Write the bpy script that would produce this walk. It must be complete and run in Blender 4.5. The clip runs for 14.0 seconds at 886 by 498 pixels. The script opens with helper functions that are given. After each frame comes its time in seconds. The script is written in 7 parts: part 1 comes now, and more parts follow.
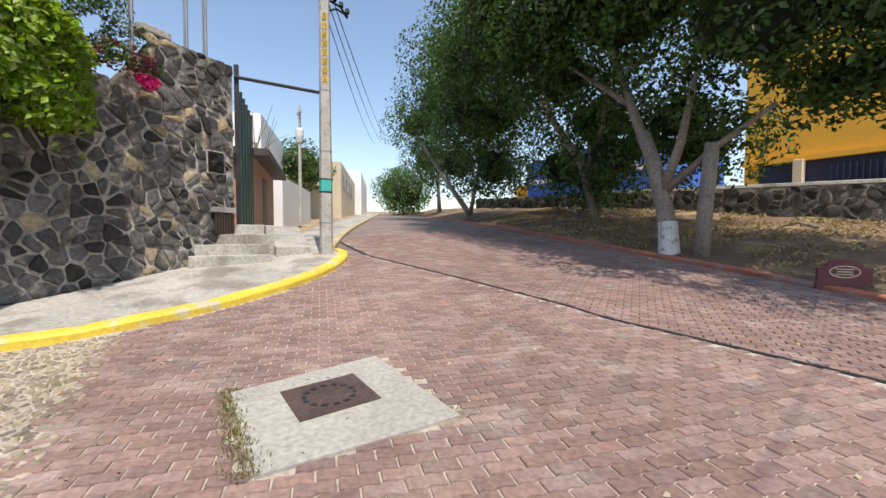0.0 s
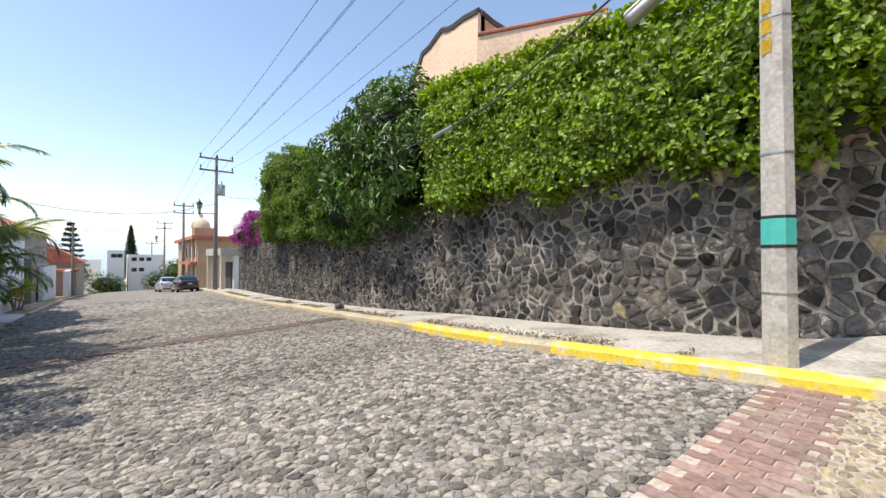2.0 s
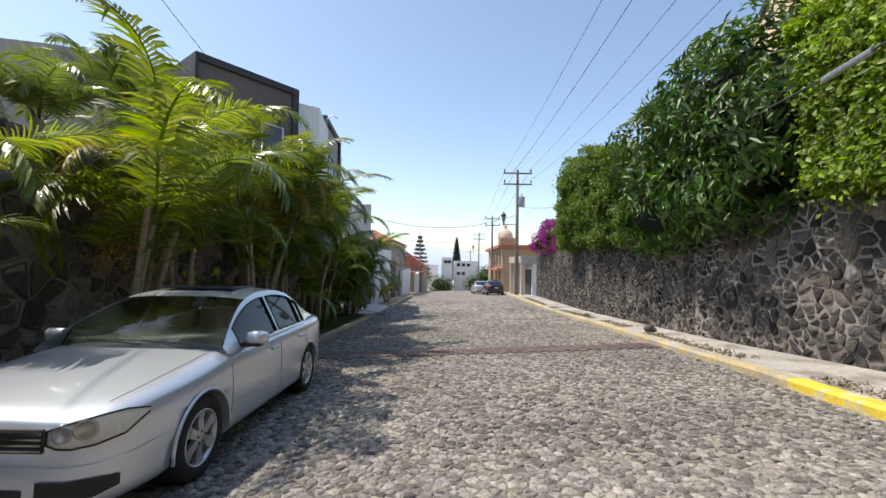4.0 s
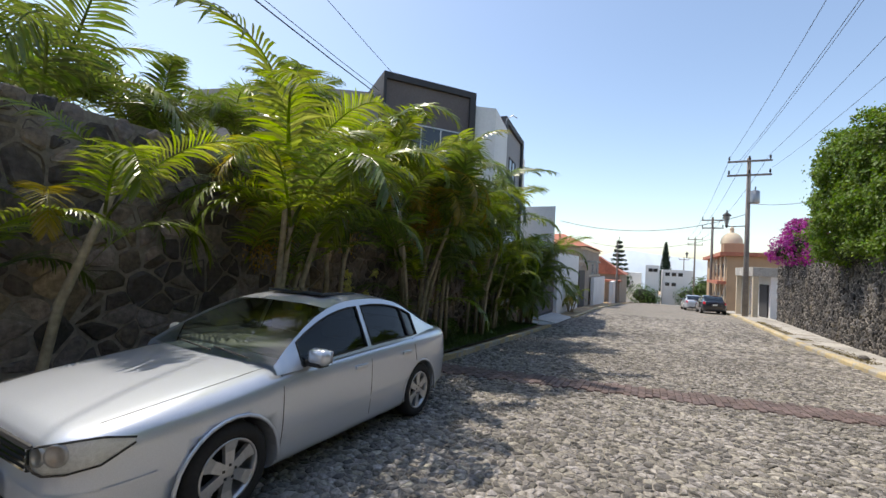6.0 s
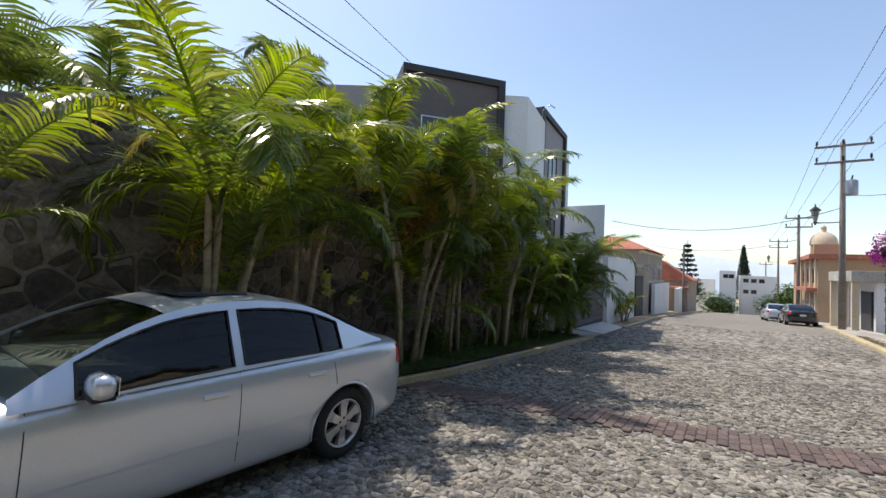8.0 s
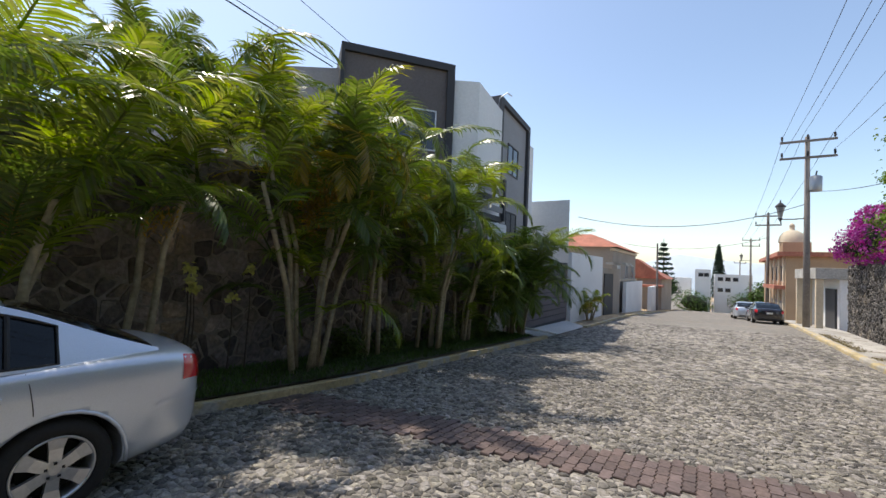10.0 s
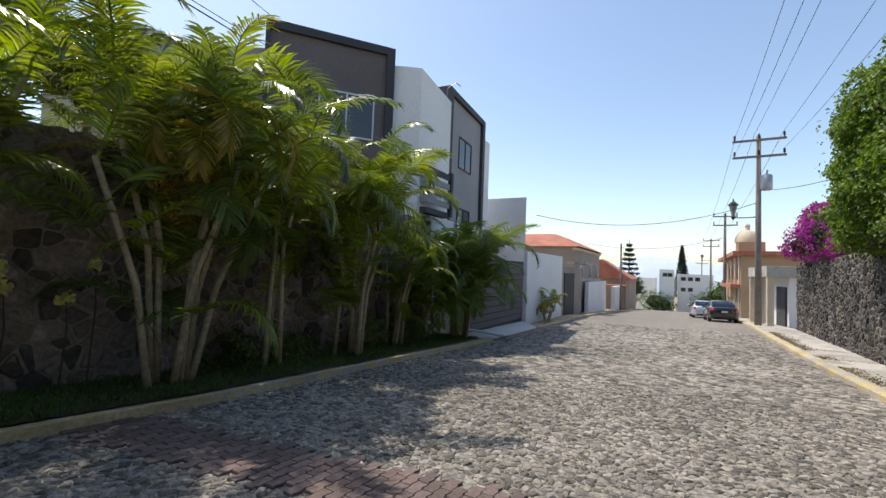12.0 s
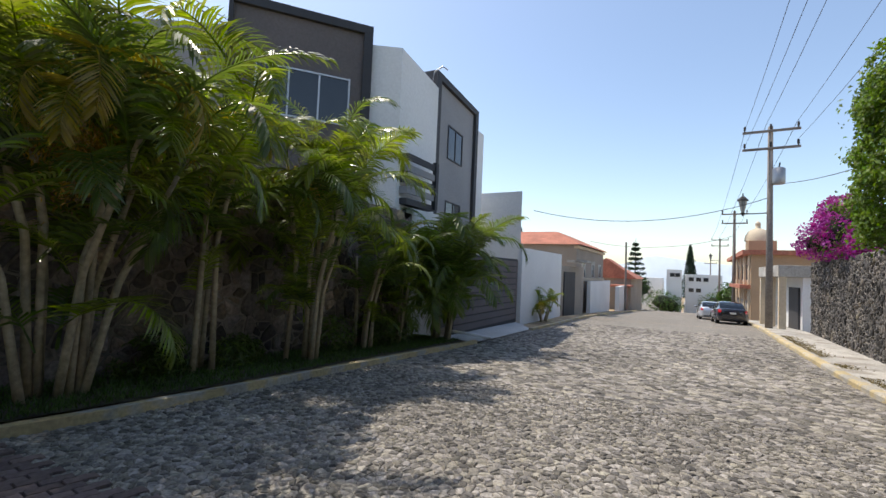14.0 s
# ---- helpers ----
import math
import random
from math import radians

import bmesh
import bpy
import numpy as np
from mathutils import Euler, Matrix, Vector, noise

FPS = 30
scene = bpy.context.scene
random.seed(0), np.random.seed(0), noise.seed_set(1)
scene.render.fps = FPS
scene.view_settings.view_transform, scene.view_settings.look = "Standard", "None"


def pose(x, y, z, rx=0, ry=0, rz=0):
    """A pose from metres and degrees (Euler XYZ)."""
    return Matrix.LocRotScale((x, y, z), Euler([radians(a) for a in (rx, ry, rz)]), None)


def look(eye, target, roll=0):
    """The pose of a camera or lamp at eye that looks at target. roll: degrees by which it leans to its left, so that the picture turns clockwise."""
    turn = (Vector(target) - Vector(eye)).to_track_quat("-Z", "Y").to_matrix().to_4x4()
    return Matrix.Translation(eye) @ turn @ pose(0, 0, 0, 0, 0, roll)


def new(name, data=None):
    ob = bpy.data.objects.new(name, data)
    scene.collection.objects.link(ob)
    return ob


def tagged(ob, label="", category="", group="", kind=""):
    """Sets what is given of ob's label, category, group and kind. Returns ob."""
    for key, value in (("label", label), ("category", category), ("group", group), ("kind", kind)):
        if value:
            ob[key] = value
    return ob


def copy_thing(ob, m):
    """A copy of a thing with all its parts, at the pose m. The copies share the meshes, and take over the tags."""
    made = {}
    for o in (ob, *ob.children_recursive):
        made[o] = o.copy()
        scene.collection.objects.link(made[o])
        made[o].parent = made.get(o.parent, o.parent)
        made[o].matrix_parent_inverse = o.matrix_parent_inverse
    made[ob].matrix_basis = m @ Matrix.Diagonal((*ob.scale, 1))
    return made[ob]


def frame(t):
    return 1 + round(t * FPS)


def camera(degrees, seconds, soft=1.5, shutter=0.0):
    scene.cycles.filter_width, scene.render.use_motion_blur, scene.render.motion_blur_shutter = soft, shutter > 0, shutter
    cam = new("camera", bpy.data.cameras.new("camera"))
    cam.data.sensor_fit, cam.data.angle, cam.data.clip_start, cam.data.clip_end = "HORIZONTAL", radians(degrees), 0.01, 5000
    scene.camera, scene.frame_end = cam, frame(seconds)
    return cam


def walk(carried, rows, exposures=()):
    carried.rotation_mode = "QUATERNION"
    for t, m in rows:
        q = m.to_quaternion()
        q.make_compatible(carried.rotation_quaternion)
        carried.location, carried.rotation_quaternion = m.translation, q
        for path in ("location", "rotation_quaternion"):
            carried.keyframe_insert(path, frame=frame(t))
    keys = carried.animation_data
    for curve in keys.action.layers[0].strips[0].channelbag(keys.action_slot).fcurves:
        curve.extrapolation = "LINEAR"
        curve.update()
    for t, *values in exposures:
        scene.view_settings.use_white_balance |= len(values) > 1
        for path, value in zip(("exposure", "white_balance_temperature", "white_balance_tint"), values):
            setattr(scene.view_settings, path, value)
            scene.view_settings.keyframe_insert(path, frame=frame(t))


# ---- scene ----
cam = camera(94.4, 14.0)
PATH = [
    (0, (-1.92, -7.152, 1.774), (-0.197, -8.164, 1.693), 0.1),
    (0.5, (-1.498, -6.731, 1.728), (0.496, -6.875, 1.677), -0.9),
    (1, (-1.339, -6.31, 1.754), (0.482, -5.483, 1.752), -0.8),
    (1.5, (-1.247, -5.874, 1.728), (0.259, -4.557, 1.754), -0.4),
    (2, (-1.085, -5.407, 1.737), (0.189, -3.866, 1.775), -0.0),
    (2.5, (-1.067, -4.945, 1.779), (-0.082, -3.205, 1.828), 0.2),
    (3, (-0.992, -4.533, 1.786), (-0.393, -2.626, 1.837), 0.2),
    (3.5, (-0.789, -4.135, 1.8), (-0.521, -2.155, 1.865), 0.3),
    (4, (-0.688, -3.738, 1.801), (-0.68, -1.739, 1.866), 0.9),
    (6.5, (0.053, -1.976, 1.893), (-0.988, -0.27, 1.955), 2.6),
    (7, (0.159, -1.542, 1.858), (-0.958, 0.115, 1.931), 2.3),
    (9.5, (0.707, 0.67, 1.736), (-0.432, 2.312, 1.814), 2.5),
    (10, (0.934, 1.061, 1.72), (-0.141, 2.745, 1.798), 2.4),
    (10.5, (1.058, 1.465, 1.672), (0.043, 3.186, 1.757), 2.3),
    (11, (1.215, 1.837, 1.662), (0.226, 3.573, 1.752), 2.2),
    (11.5, (1.391, 2.171, 1.654), (0.412, 3.913, 1.751), 2.2),
    (12, (1.469, 2.53, 1.647), (0.496, 4.275, 1.738), 2.2),
    (12.5, (1.637, 2.853, 1.654), (0.664, 4.598, 1.75), 2.0),
    (13, (1.74, 3.19, 1.64), (0.757, 4.93, 1.731), 2.3),
    (13.5, (1.687, 3.575, 1.589), (0.699, 5.312, 1.672), 2.4),
    (14, (1.65, 3.89, 1.586), (0.649, 5.619, 1.672), 2.5),
]
walk(cam, [(t, look(e, a, r)) for t, e, a, r in PATH], ((0, 0.62, 6900, 10), (0.8, 0.62, 6900, 10), (1.6, 0.84, 6900, 10), (2.6, 0.78, 6900, 10), (3.7, 0.64, 6900, 10), (14, 0.6, 6900, 10)))

# ---- light ----
SUN_EL, SUN_AZ = 63.0, 280.0  # degrees above the horizon; clockwise from +y
world = bpy.data.worlds.new("sky")
scene.world = world
world.use_nodes = True
wn = world.node_tree.nodes
sky = wn.new("ShaderNodeTexSky")
sky.sky_type = "NISHITA"
sky.sun_disc = False
sky.sun_elevation, sky.sun_rotation = radians(SUN_EL), radians(SUN_AZ)
sky.air_density, sky.dust_density, sky.ozone_density = 1.0, 0.9, 1.0
world.node_tree.links.new(sky.outputs[0], wn["Background"].inputs[0])
wn["Background"].inputs[1].default_value = 0.15
sun_data = bpy.data.lights.new("sun", "SUN")
sun_data.energy, sun_data.angle, sun_data.color = 3.0, radians(0.5), (1.0, 0.94, 0.86)
sun = new("sun", sun_data)
SUN_DIR = Vector((math.sin(radians(SUN_AZ)) * math.cos(radians(SUN_EL)), math.cos(radians(SUN_AZ)) * math.cos(radians(SUN_EL)), math.sin(radians(SUN_EL))))
sun.matrix_world = look(SUN_DIR * 60, (0, 0, 0))


# ---- materials ----
def mat(name, color, rough=0.8, big=(0.6, 0.25), fine=(30, 0.25), bump=(60, 0.15), island=0.0, each=0.0, metal=0.0, spec=0.5, coat=0.0, second=None, second_at=(0.5, 0.6, 1.2)):
    """A surface with variation at two scales. second: a stain's colour, with the limits and the scale of its patches."""
    m = bpy.data.materials.new(name)
    m.use_nodes = True
    nt = m.node_tree
    N, L = nt.nodes, nt.links
    b = N["Principled BSDF"]
    b.inputs["Roughness"].default_value, b.inputs["Metallic"].default_value = rough, metal
    b.inputs["Specular IOR Level"].default_value, b.inputs["Coat Weight"].default_value = spec, coat
    b.inputs["Coat Roughness"].default_value = 0.06
    co = N.new("ShaderNodeTexCoord").outputs["Object"] if not each and not island else N.new("ShaderNodeNewGeometry").outputs["Position"]

    def noise_at(scale, detail=4):
        n = N.new("ShaderNodeTexNoise")
        n.inputs["Scale"].default_value, n.inputs["Detail"].default_value = scale, detail
        L.new(co, n.inputs["Vector"])
        return n.outputs["Fac"]

    def ranged(out, lo, hi, a=0.3, z=0.7):
        r = N.new("ShaderNodeMapRange")
        for i, v in zip(("From Min", "From Max", "To Min", "To Max"), (a, z, lo, hi)):
            r.inputs[i].default_value = v
        L.new(out, r.inputs["Value"])
        return r.outputs["Result"]

    def times(p, q):
        k = N.new("ShaderNodeMath")
        k.operation = "MULTIPLY"
        L.new(p, k.inputs[0])
        L.new(q, k.inputs[1])
        return k.outputs[0]

    value = times(ranged(noise_at(big[0]), 1 - big[1], 1 + big[1]), ranged(noise_at(fine[0], 6), 1 - fine[1], 1 + fine[1]))
    hsv = N.new("ShaderNodeHueSaturation")
    col = N.new("ShaderNodeRGB")
    col.outputs[0].default_value = (*color, 1)
    source = col.outputs[0]
    if second:
        mx = N.new("ShaderNodeMix")
        mx.data_type = "RGBA"
        mx.inputs["B"].default_value = (*second, 1)
        L.new(source, mx.inputs["A"])
        L.new(ranged(noise_at(second_at[2], 6), 0, 1, second_at[0], second_at[1]), mx.inputs["Factor"])
        source = mx.outputs["Result"]
    L.new(source, hsv.inputs["Color"])
    if island or each:
        rnd = N.new("ShaderNodeNewGeometry").outputs["Random Per Island"] if island else N.new("ShaderNodeObjectInfo").outputs["Random"]
        amount = island or each
        value = times(value, ranged(rnd, 1 - amount, 1 + amount, 0, 1))
        w = N.new("ShaderNodeMath")
        w.operation = "FRACT"
        k = N.new("ShaderNodeMath")
        k.operation = "MULTIPLY"
        k.inputs[1].default_value = 7.31
        L.new(rnd, k.inputs[0])
        L.new(k.outputs[0], w.inputs[0])
        L.new(ranged(w.outputs[0], 0.5 - 0.03 * amount, 0.5 + 0.03 * amount, 0, 1), hsv.inputs["Hue"])
        L.new(ranged(w.outputs[0], 1 - 0.5 * amount, 1 + 0.5 * amount, 0, 1), hsv.inputs["Saturation"])
    L.new(value, hsv.inputs["Value"])
    L.new(hsv.outputs[0], b.inputs["Base Color"])
    if bump[1]:
        bp = N.new("ShaderNodeBump")
        bp.inputs["Strength"].default_value, bp.inputs["Distance"].default_value = bump[1], 0.6 / bump[0]
        L.new(noise_at(bump[0], 5), bp.inputs["Height"])
        L.new(bp.outputs[0], b.inputs["Normal"])
    return m


def leafy(name, color, amount=0.4, rough=0.45, through_light=0.35, yellow=None):
    """Leaves: each blade its own tone, some light through them."""
    m = mat(name, color, rough, (0.8, 0.2), (9, 0.15), (40, 0.0), island=amount, second=yellow, second_at=(0.62, 0.72, 0.9))
    nt = m.node_tree
    N, L = nt.nodes, nt.links
    b = N["Principled BSDF"]
    t = N.new("ShaderNodeBsdfTranslucent")
    gain = N.new("ShaderNodeMix")
    gain.data_type, gain.blend_type = "RGBA", "MULTIPLY"
    gain.inputs["Factor"].default_value = 1
    gain.inputs["B"].default_value = (1.6, 1.5, 0.7, 1)
    source = b.inputs["Base Color"].links[0].from_socket
    L.new(source, gain.inputs["A"])
    L.new(gain.outputs["Result"], t.inputs["Color"])
    mx = N.new("ShaderNodeMixShader")
    mx.inputs[0].default_value = through_light
    L.new(b.outputs[0], mx.inputs[1])
    L.new(t.outputs[0], mx.inputs[2])
    L.new(mx.outputs[0], N["Material Output"].inputs["Surface"])
    return m


def pane_glass(name, tint, gloss=0.02):
    m = bpy.data.materials.new(name)
    m.use_nodes = True
    N, L = m.node_tree.nodes, m.node_tree.links
    N.remove(N["Principled BSDF"])
    t, g, f, x = N.new("ShaderNodeBsdfTransparent"), N.new("ShaderNodeBsdfGlossy"), N.new("ShaderNodeFresnel"), N.new("ShaderNodeMixShader")
    t.inputs[0].default_value = (*tint, 1)
    g.inputs["Roughness"].default_value = gloss
    f.inputs[0].default_value = 1.52
    L.new(f.outputs[0], x.inputs[0])
    L.new(t.outputs[0], x.inputs[1])
    L.new(g.outputs[0], x.inputs[2])
    L.new(x.outputs[0], N["Material Output"].inputs["Surface"])
    return m


def cells_mat(name, colors, joint, scale, rough=0.85, stretch=(1, 1, 1)):
    """Paving seen from afar: cells with joints between them, in colour and relief."""
    m = mat(name, colors, rough, (0.35, 0.22), (14, 0.2), (60, 0))
    N, L = m.node_tree.nodes, m.node_tree.links
    b = N["Principled BSDF"]
    hsv = b.inputs["Base Color"].links[0].from_node
    mp = N.new("ShaderNodeMapping")
    mp.inputs["Scale"].default_value = stretch
    L.new(N.new("ShaderNodeTexCoord").outputs["Object"], mp.inputs[0])
    v, e = N.new("ShaderNodeTexVoronoi"), N.new("ShaderNodeTexVoronoi")
    e.feature = "DISTANCE_TO_EDGE"
    for k in (v, e):
        k.inputs["Scale"].default_value = scale
        L.new(mp.outputs[0], k.inputs["Vector"])
    r = N.new("ShaderNodeMapRange")
    r.inputs["From Min"].default_value, r.inputs["From Max"].default_value = 0.03, 0.14
    L.new(e.outputs["Distance"], r.inputs["Value"])
    tone = N.new("ShaderNodeMix")
    tone.data_type, tone.blend_type = "RGBA", "MULTIPLY"
    tone.inputs["Factor"].default_value = 0.45
    L.new(hsv.outputs[0], tone.inputs["A"])
    L.new(v.outputs["Color"], tone.inputs["B"])
    bw = N.new("ShaderNodeRGBToBW")
    L.new(v.outputs["Color"], bw.inputs[0])
    L.new(bw.outputs[0], tone.inputs["B"])
    mx = N.new("ShaderNodeMix")
    mx.data_type = "RGBA"
    mx.inputs["A"].default_value = (*joint, 1)
    L.new(tone.outputs["Result"], mx.inputs["B"])
    L.new(r.outputs["Result"], mx.inputs["Factor"])
    L.new(mx.outputs["Result"], b.inputs["Base Color"])
    bp = N.new("ShaderNodeBump")
    bp.inputs["Strength"].default_value, bp.inputs["Distance"].default_value = 0.7, 0.03
    L.new(r.outputs["Result"], bp.inputs["Height"])
    L.new(bp.outputs[0], b.inputs["Normal"])
    return m


M_SOIL = mat("dry_soil", (0.30, 0.21, 0.13), 0.95, (0.3, 0.3), (8, 0.3), (25, 0.5), second=(0.42, 0.34, 0.2), second_at=(0.48, 0.6, 2.0))
M_COBBLE_FAR = cells_mat("cobbles_with_joints", (0.232, 0.213, 0.187), (0.32, 0.29, 0.245), 9.5)
M_COBBLE = mat("river_cobble", (0.225, 0.206, 0.18), 0.8, (0.35, 0.25), (30, 0.35), (60, 0.9), island=0.62)
M_COBBLE_ONE = mat("river_cobble_piece", (0.225, 0.206, 0.18), 0.8, (0.35, 0.25), (30, 0.35), (60, 0.9), each=0.62)
M_TAN = mat("tan_cobble", (0.30, 0.25, 0.175), 0.8, (0.6, 0.25), (22, 0.3), (60, 0.6), island=0.4)
M_BRICK_FAR = mat("worn_brick_road", (0.205, 0.155, 0.135), 0.85, (0.5, 0.15), (30, 0.25), (45, 0.4), second=(0.29, 0.225, 0.195), second_at=(0.5, 0.62, 1.5))
M_BRICK = mat("red_paver", (0.245, 0.158, 0.137), 0.85, (0.6, 0.15), (26, 0.25), (80, 0.4), island=0.22, second=(0.29, 0.215, 0.185), second_at=(0.5, 0.64, 1.8))
M_BRICK_ONE = mat("red_paver_piece", (0.245, 0.158, 0.137), 0.85, (0.6, 0.15), (26, 0.25), (80, 0.4), each=0.22, second=(0.29, 0.215, 0.185), second_at=(0.5, 0.64, 1.8))
M_JOINT = mat("sandy_joint", (0.43, 0.37, 0.31), 0.95, (0.7, 0.25), (20, 0.3), (60, 0.3))
M_CONCRETE = mat("weathered_concrete", (0.42, 0.40, 0.36), 0.88, (0.7, 0.22), (18, 0.25), (40, 0.4), second=(0.27, 0.245, 0.21), second_at=(0.5, 0.62, 1.3))
M_POLE = mat("cast_concrete_pole", (0.46, 0.44, 0.40), 0.85, (1.5, 0.12), (25, 0.2), (90, 0.2), second=(0.36, 0.34, 0.31), second_at=(0.5, 0.66, 5))
M_KERB_YELLOW = mat("yellow_kerb_paint", (0.72, 0.53, 0.06), 0.65, (1.4, 0.15), (22, 0.15), (40, 0.4), second=(0.60, 0.53, 0.36), second_at=(0.54, 0.64, 3.2))
M_KERB_WORN = mat("faded_kerb", (0.50, 0.40, 0.22), 0.85, (1.0, 0.2), (22, 0.2), (50, 0.3), second=(0.42, 0.39, 0.33), second_at=(0.5, 0.6, 2.5))
M_KERB_RED = mat("red_kerb_paint", (0.42, 0.15, 0.09), 0.8, (1.0, 0.2), (22, 0.2), (50, 0.3), second=(0.35, 0.25, 0.2), second_at=(0.55, 0.66, 2.5))
M_BRICK_DARK = mat("dark_worn_paver", (0.135, 0.098, 0.09), 0.85, (0.6, 0.2), (26, 0.25), (80, 0.4), island=0.25)
M_MORTAR_DULL = mat("dull_wall_mortar", (0.31, 0.28, 0.24), 0.95, (0.6, 0.3), (16, 0.3), (40, 0.8), second=(0.12, 0.105, 0.09), second_at=(0.46, 0.6, 1.3))
M_MORTAR_DARK = mat("dark_earthy_mortar", (0.28, 0.24, 0.205), 0.95, (0.6, 0.3), (16, 0.25), (40, 0.6))
M_MORTAR = mat("wall_mortar", (0.37, 0.345, 0.30), 0.95, (0.6, 0.3), (16, 0.35), (40, 0.9), second=(0.14, 0.125, 0.105), second_at=(0.47, 0.6, 2.2))
M_STONE = mat("basalt_stone", (0.075, 0.07, 0.068), 0.85, (1.2, 0.25), (14, 0.4), (30, 0.9), island=0.8, second=(0.2, 0.18, 0.155), second_at=(0.55, 0.72, 1.6))
M_STONE_ONE = mat("basalt_stone_piece", (0.075, 0.07, 0.068), 0.85, (1.2, 0.25), (14, 0.4), (30, 0.9), each=0.8, second=(0.2, 0.18, 0.155), second_at=(0.55, 0.72, 1.6))
M_STONE_GREY = mat("grey_rubble_stone", (0.066, 0.061, 0.057), 0.88, (1.2, 0.3), (14, 0.4), (30, 1.0), island=0.85, second=(0.135, 0.115, 0.095), second_at=(0.5, 0.7, 1.6))
M_STONE_GREY_ONE = mat("grey_rubble_stone_piece", (0.066, 0.061, 0.057), 0.88, (1.2, 0.3), (14, 0.4), (30, 1.0), each=0.85, second=(0.135, 0.115, 0.095), second_at=(0.5, 0.7, 1.6))
M_STONE_BROWN = mat("brown_garden_stone", (0.165, 0.135, 0.125), 0.85, (0.8, 0.3), (14, 0.35), (30, 0.9), island=0.6, second=(0.33, 0.25, 0.19), second_at=(0.5, 0.7, 0.9))
M_OCHRE = mat("ochre_stone", (0.31, 0.245, 0.155), 0.85, (1.2, 0.2), (14, 0.3), (35, 0.5), each=0.3)
M_TEAL = mat("teal_band_paint", (0.06, 0.46, 0.40), 0.6, (2, 0.08), (40, 0.1), (60, 0.1))
M_BLACKPAINT = mat("black_paint", (0.02, 0.02, 0.022), 0.5, (2, 0.1), (40, 0.1), (60, 0.05))
M_YELLOWPAINT = mat("yellow_stencil_paint", (0.72, 0.50, 0.04), 0.7, (2, 0.15), (30, 0.2), (60, 0.05))
M_WHITE = mat("white_render", (0.78, 0.78, 0.77), 0.85, (0.4, 0.05), (12, 0.05), (80, 0.12))
M_DARKWALL = mat("dark_grey_render", (0.145, 0.125, 0.122), 0.8, (0.5, 0.1), (14, 0.1), (90, 0.15))
M_CHARCOAL = mat("charcoal_trim", (0.045, 0.045, 0.05), 0.7, (0.7, 0.1), (20, 0.1), (80, 0.1))
M_GREYWALL = mat("grey_render", (0.30, 0.30, 0.31), 0.8, (0.5, 0.08), (14, 0.08), (90, 0.12))
M_PEACH = mat("peach_render", (0.72, 0.52, 0.38), 0.9, (0.35, 0.12), (10, 0.14), (50, 0.35), second=(0.60, 0.42, 0.30), second_at=(0.55, 0.75, 0.8))
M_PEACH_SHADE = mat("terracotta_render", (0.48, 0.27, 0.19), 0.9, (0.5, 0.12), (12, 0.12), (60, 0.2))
M_BLACKCAP = mat("dark_tile_cap", (0.07, 0.06, 0.06), 0.7, (2, 0.2), (20, 0.2), (50, 0.3))
M_ROOFTILE = mat("terracotta_roof", (0.40, 0.15, 0.095), 0.85, (1.0, 0.2), (9, 0.25), (25, 0.5))
M_CREAM = mat("cream_render", (0.62, 0.52, 0.38), 0.88, (0.5, 0.1), (12, 0.1), (60, 0.15))
M_TAUPE = mat("taupe_render", (0.34, 0.29, 0.24), 0.88, (0.5, 0.12), (12, 0.1), (60, 0.15))
M_REDGATE = mat("dark_red_gate_paint", (0.20, 0.06, 0.045), 0.6, (0.8, 0.1), (12, 0.1), (60, 0.1))
M_OCHREWALL = mat("ochre_render", (0.42, 0.285, 0.175), 0.88, (0.5, 0.1), (12, 0.1), (60, 0.15))
M_YELLOWWALL = mat("yellow_render", (0.78, 0.42, 0.05), 0.85, (0.5, 0.06), (12, 0.06), (60, 0.1))
M_BLUEWALL = mat("blue_render", (0.05, 0.14, 0.52), 0.85, (0.5, 0.06), (12, 0.06), (60, 0.1))
M_NAVY = mat("navy_steel", (0.025, 0.03, 0.07), 0.5, (1, 0.1), (20, 0.1), (60, 0.05))
M_GALV = mat("galvanised_steel", (0.36, 0.37, 0.38), 0.45, (2, 0.12), (30, 0.12), (80, 0.05), metal=0.7)
M_IRON = mat("dark_iron", (0.035, 0.033, 0.032), 0.55, (2, 0.2), (30, 0.2), (60, 0.1), metal=0.4)
M_RUST = mat("rusted_plate", (0.10, 0.065, 0.055), 0.7, (3, 0.25), (30, 0.3), (50, 0.4), metal=0.3)
M_WOODPOLE = mat("weathered_wood_pole", (0.21, 0.185, 0.165), 0.85, (1.5, 0.2), (18, 0.3), (30, 0.4))
M_CABLE = mat("cable_sheath", (0.03, 0.03, 0.032), 0.6, (1, 0.05), (20, 0.05), (60, 0))
M_GREENGATE = mat("green_steel", (0.012, 0.10, 0.06), 0.5, (1, 0.1), (20, 0.1), (60, 0.08))
M_DARKGLASS = mat("reflecting_window", (0.03, 0.035, 0.04), 0.06, (0.5, 0.05), (4, 0.03), (10, 0), spec=0.8)
M_ALU = mat("aluminium_frame", (0.55, 0.55, 0.55), 0.4, (1, 0.05), (20, 0.05), (60, 0), metal=0.6)
M_GRASS = leafy("lawn_blades", (0.085, 0.15, 0.032), 0.45, 0.6, 0.25)
M_WHITEWASH = mat("whitewash", (0.66, 0.65, 0.62), 0.9, (3, 0.12), (30, 0.15), (40, 0.4), second=(0.35, 0.30, 0.25), second_at=(0.56, 0.66, 6))
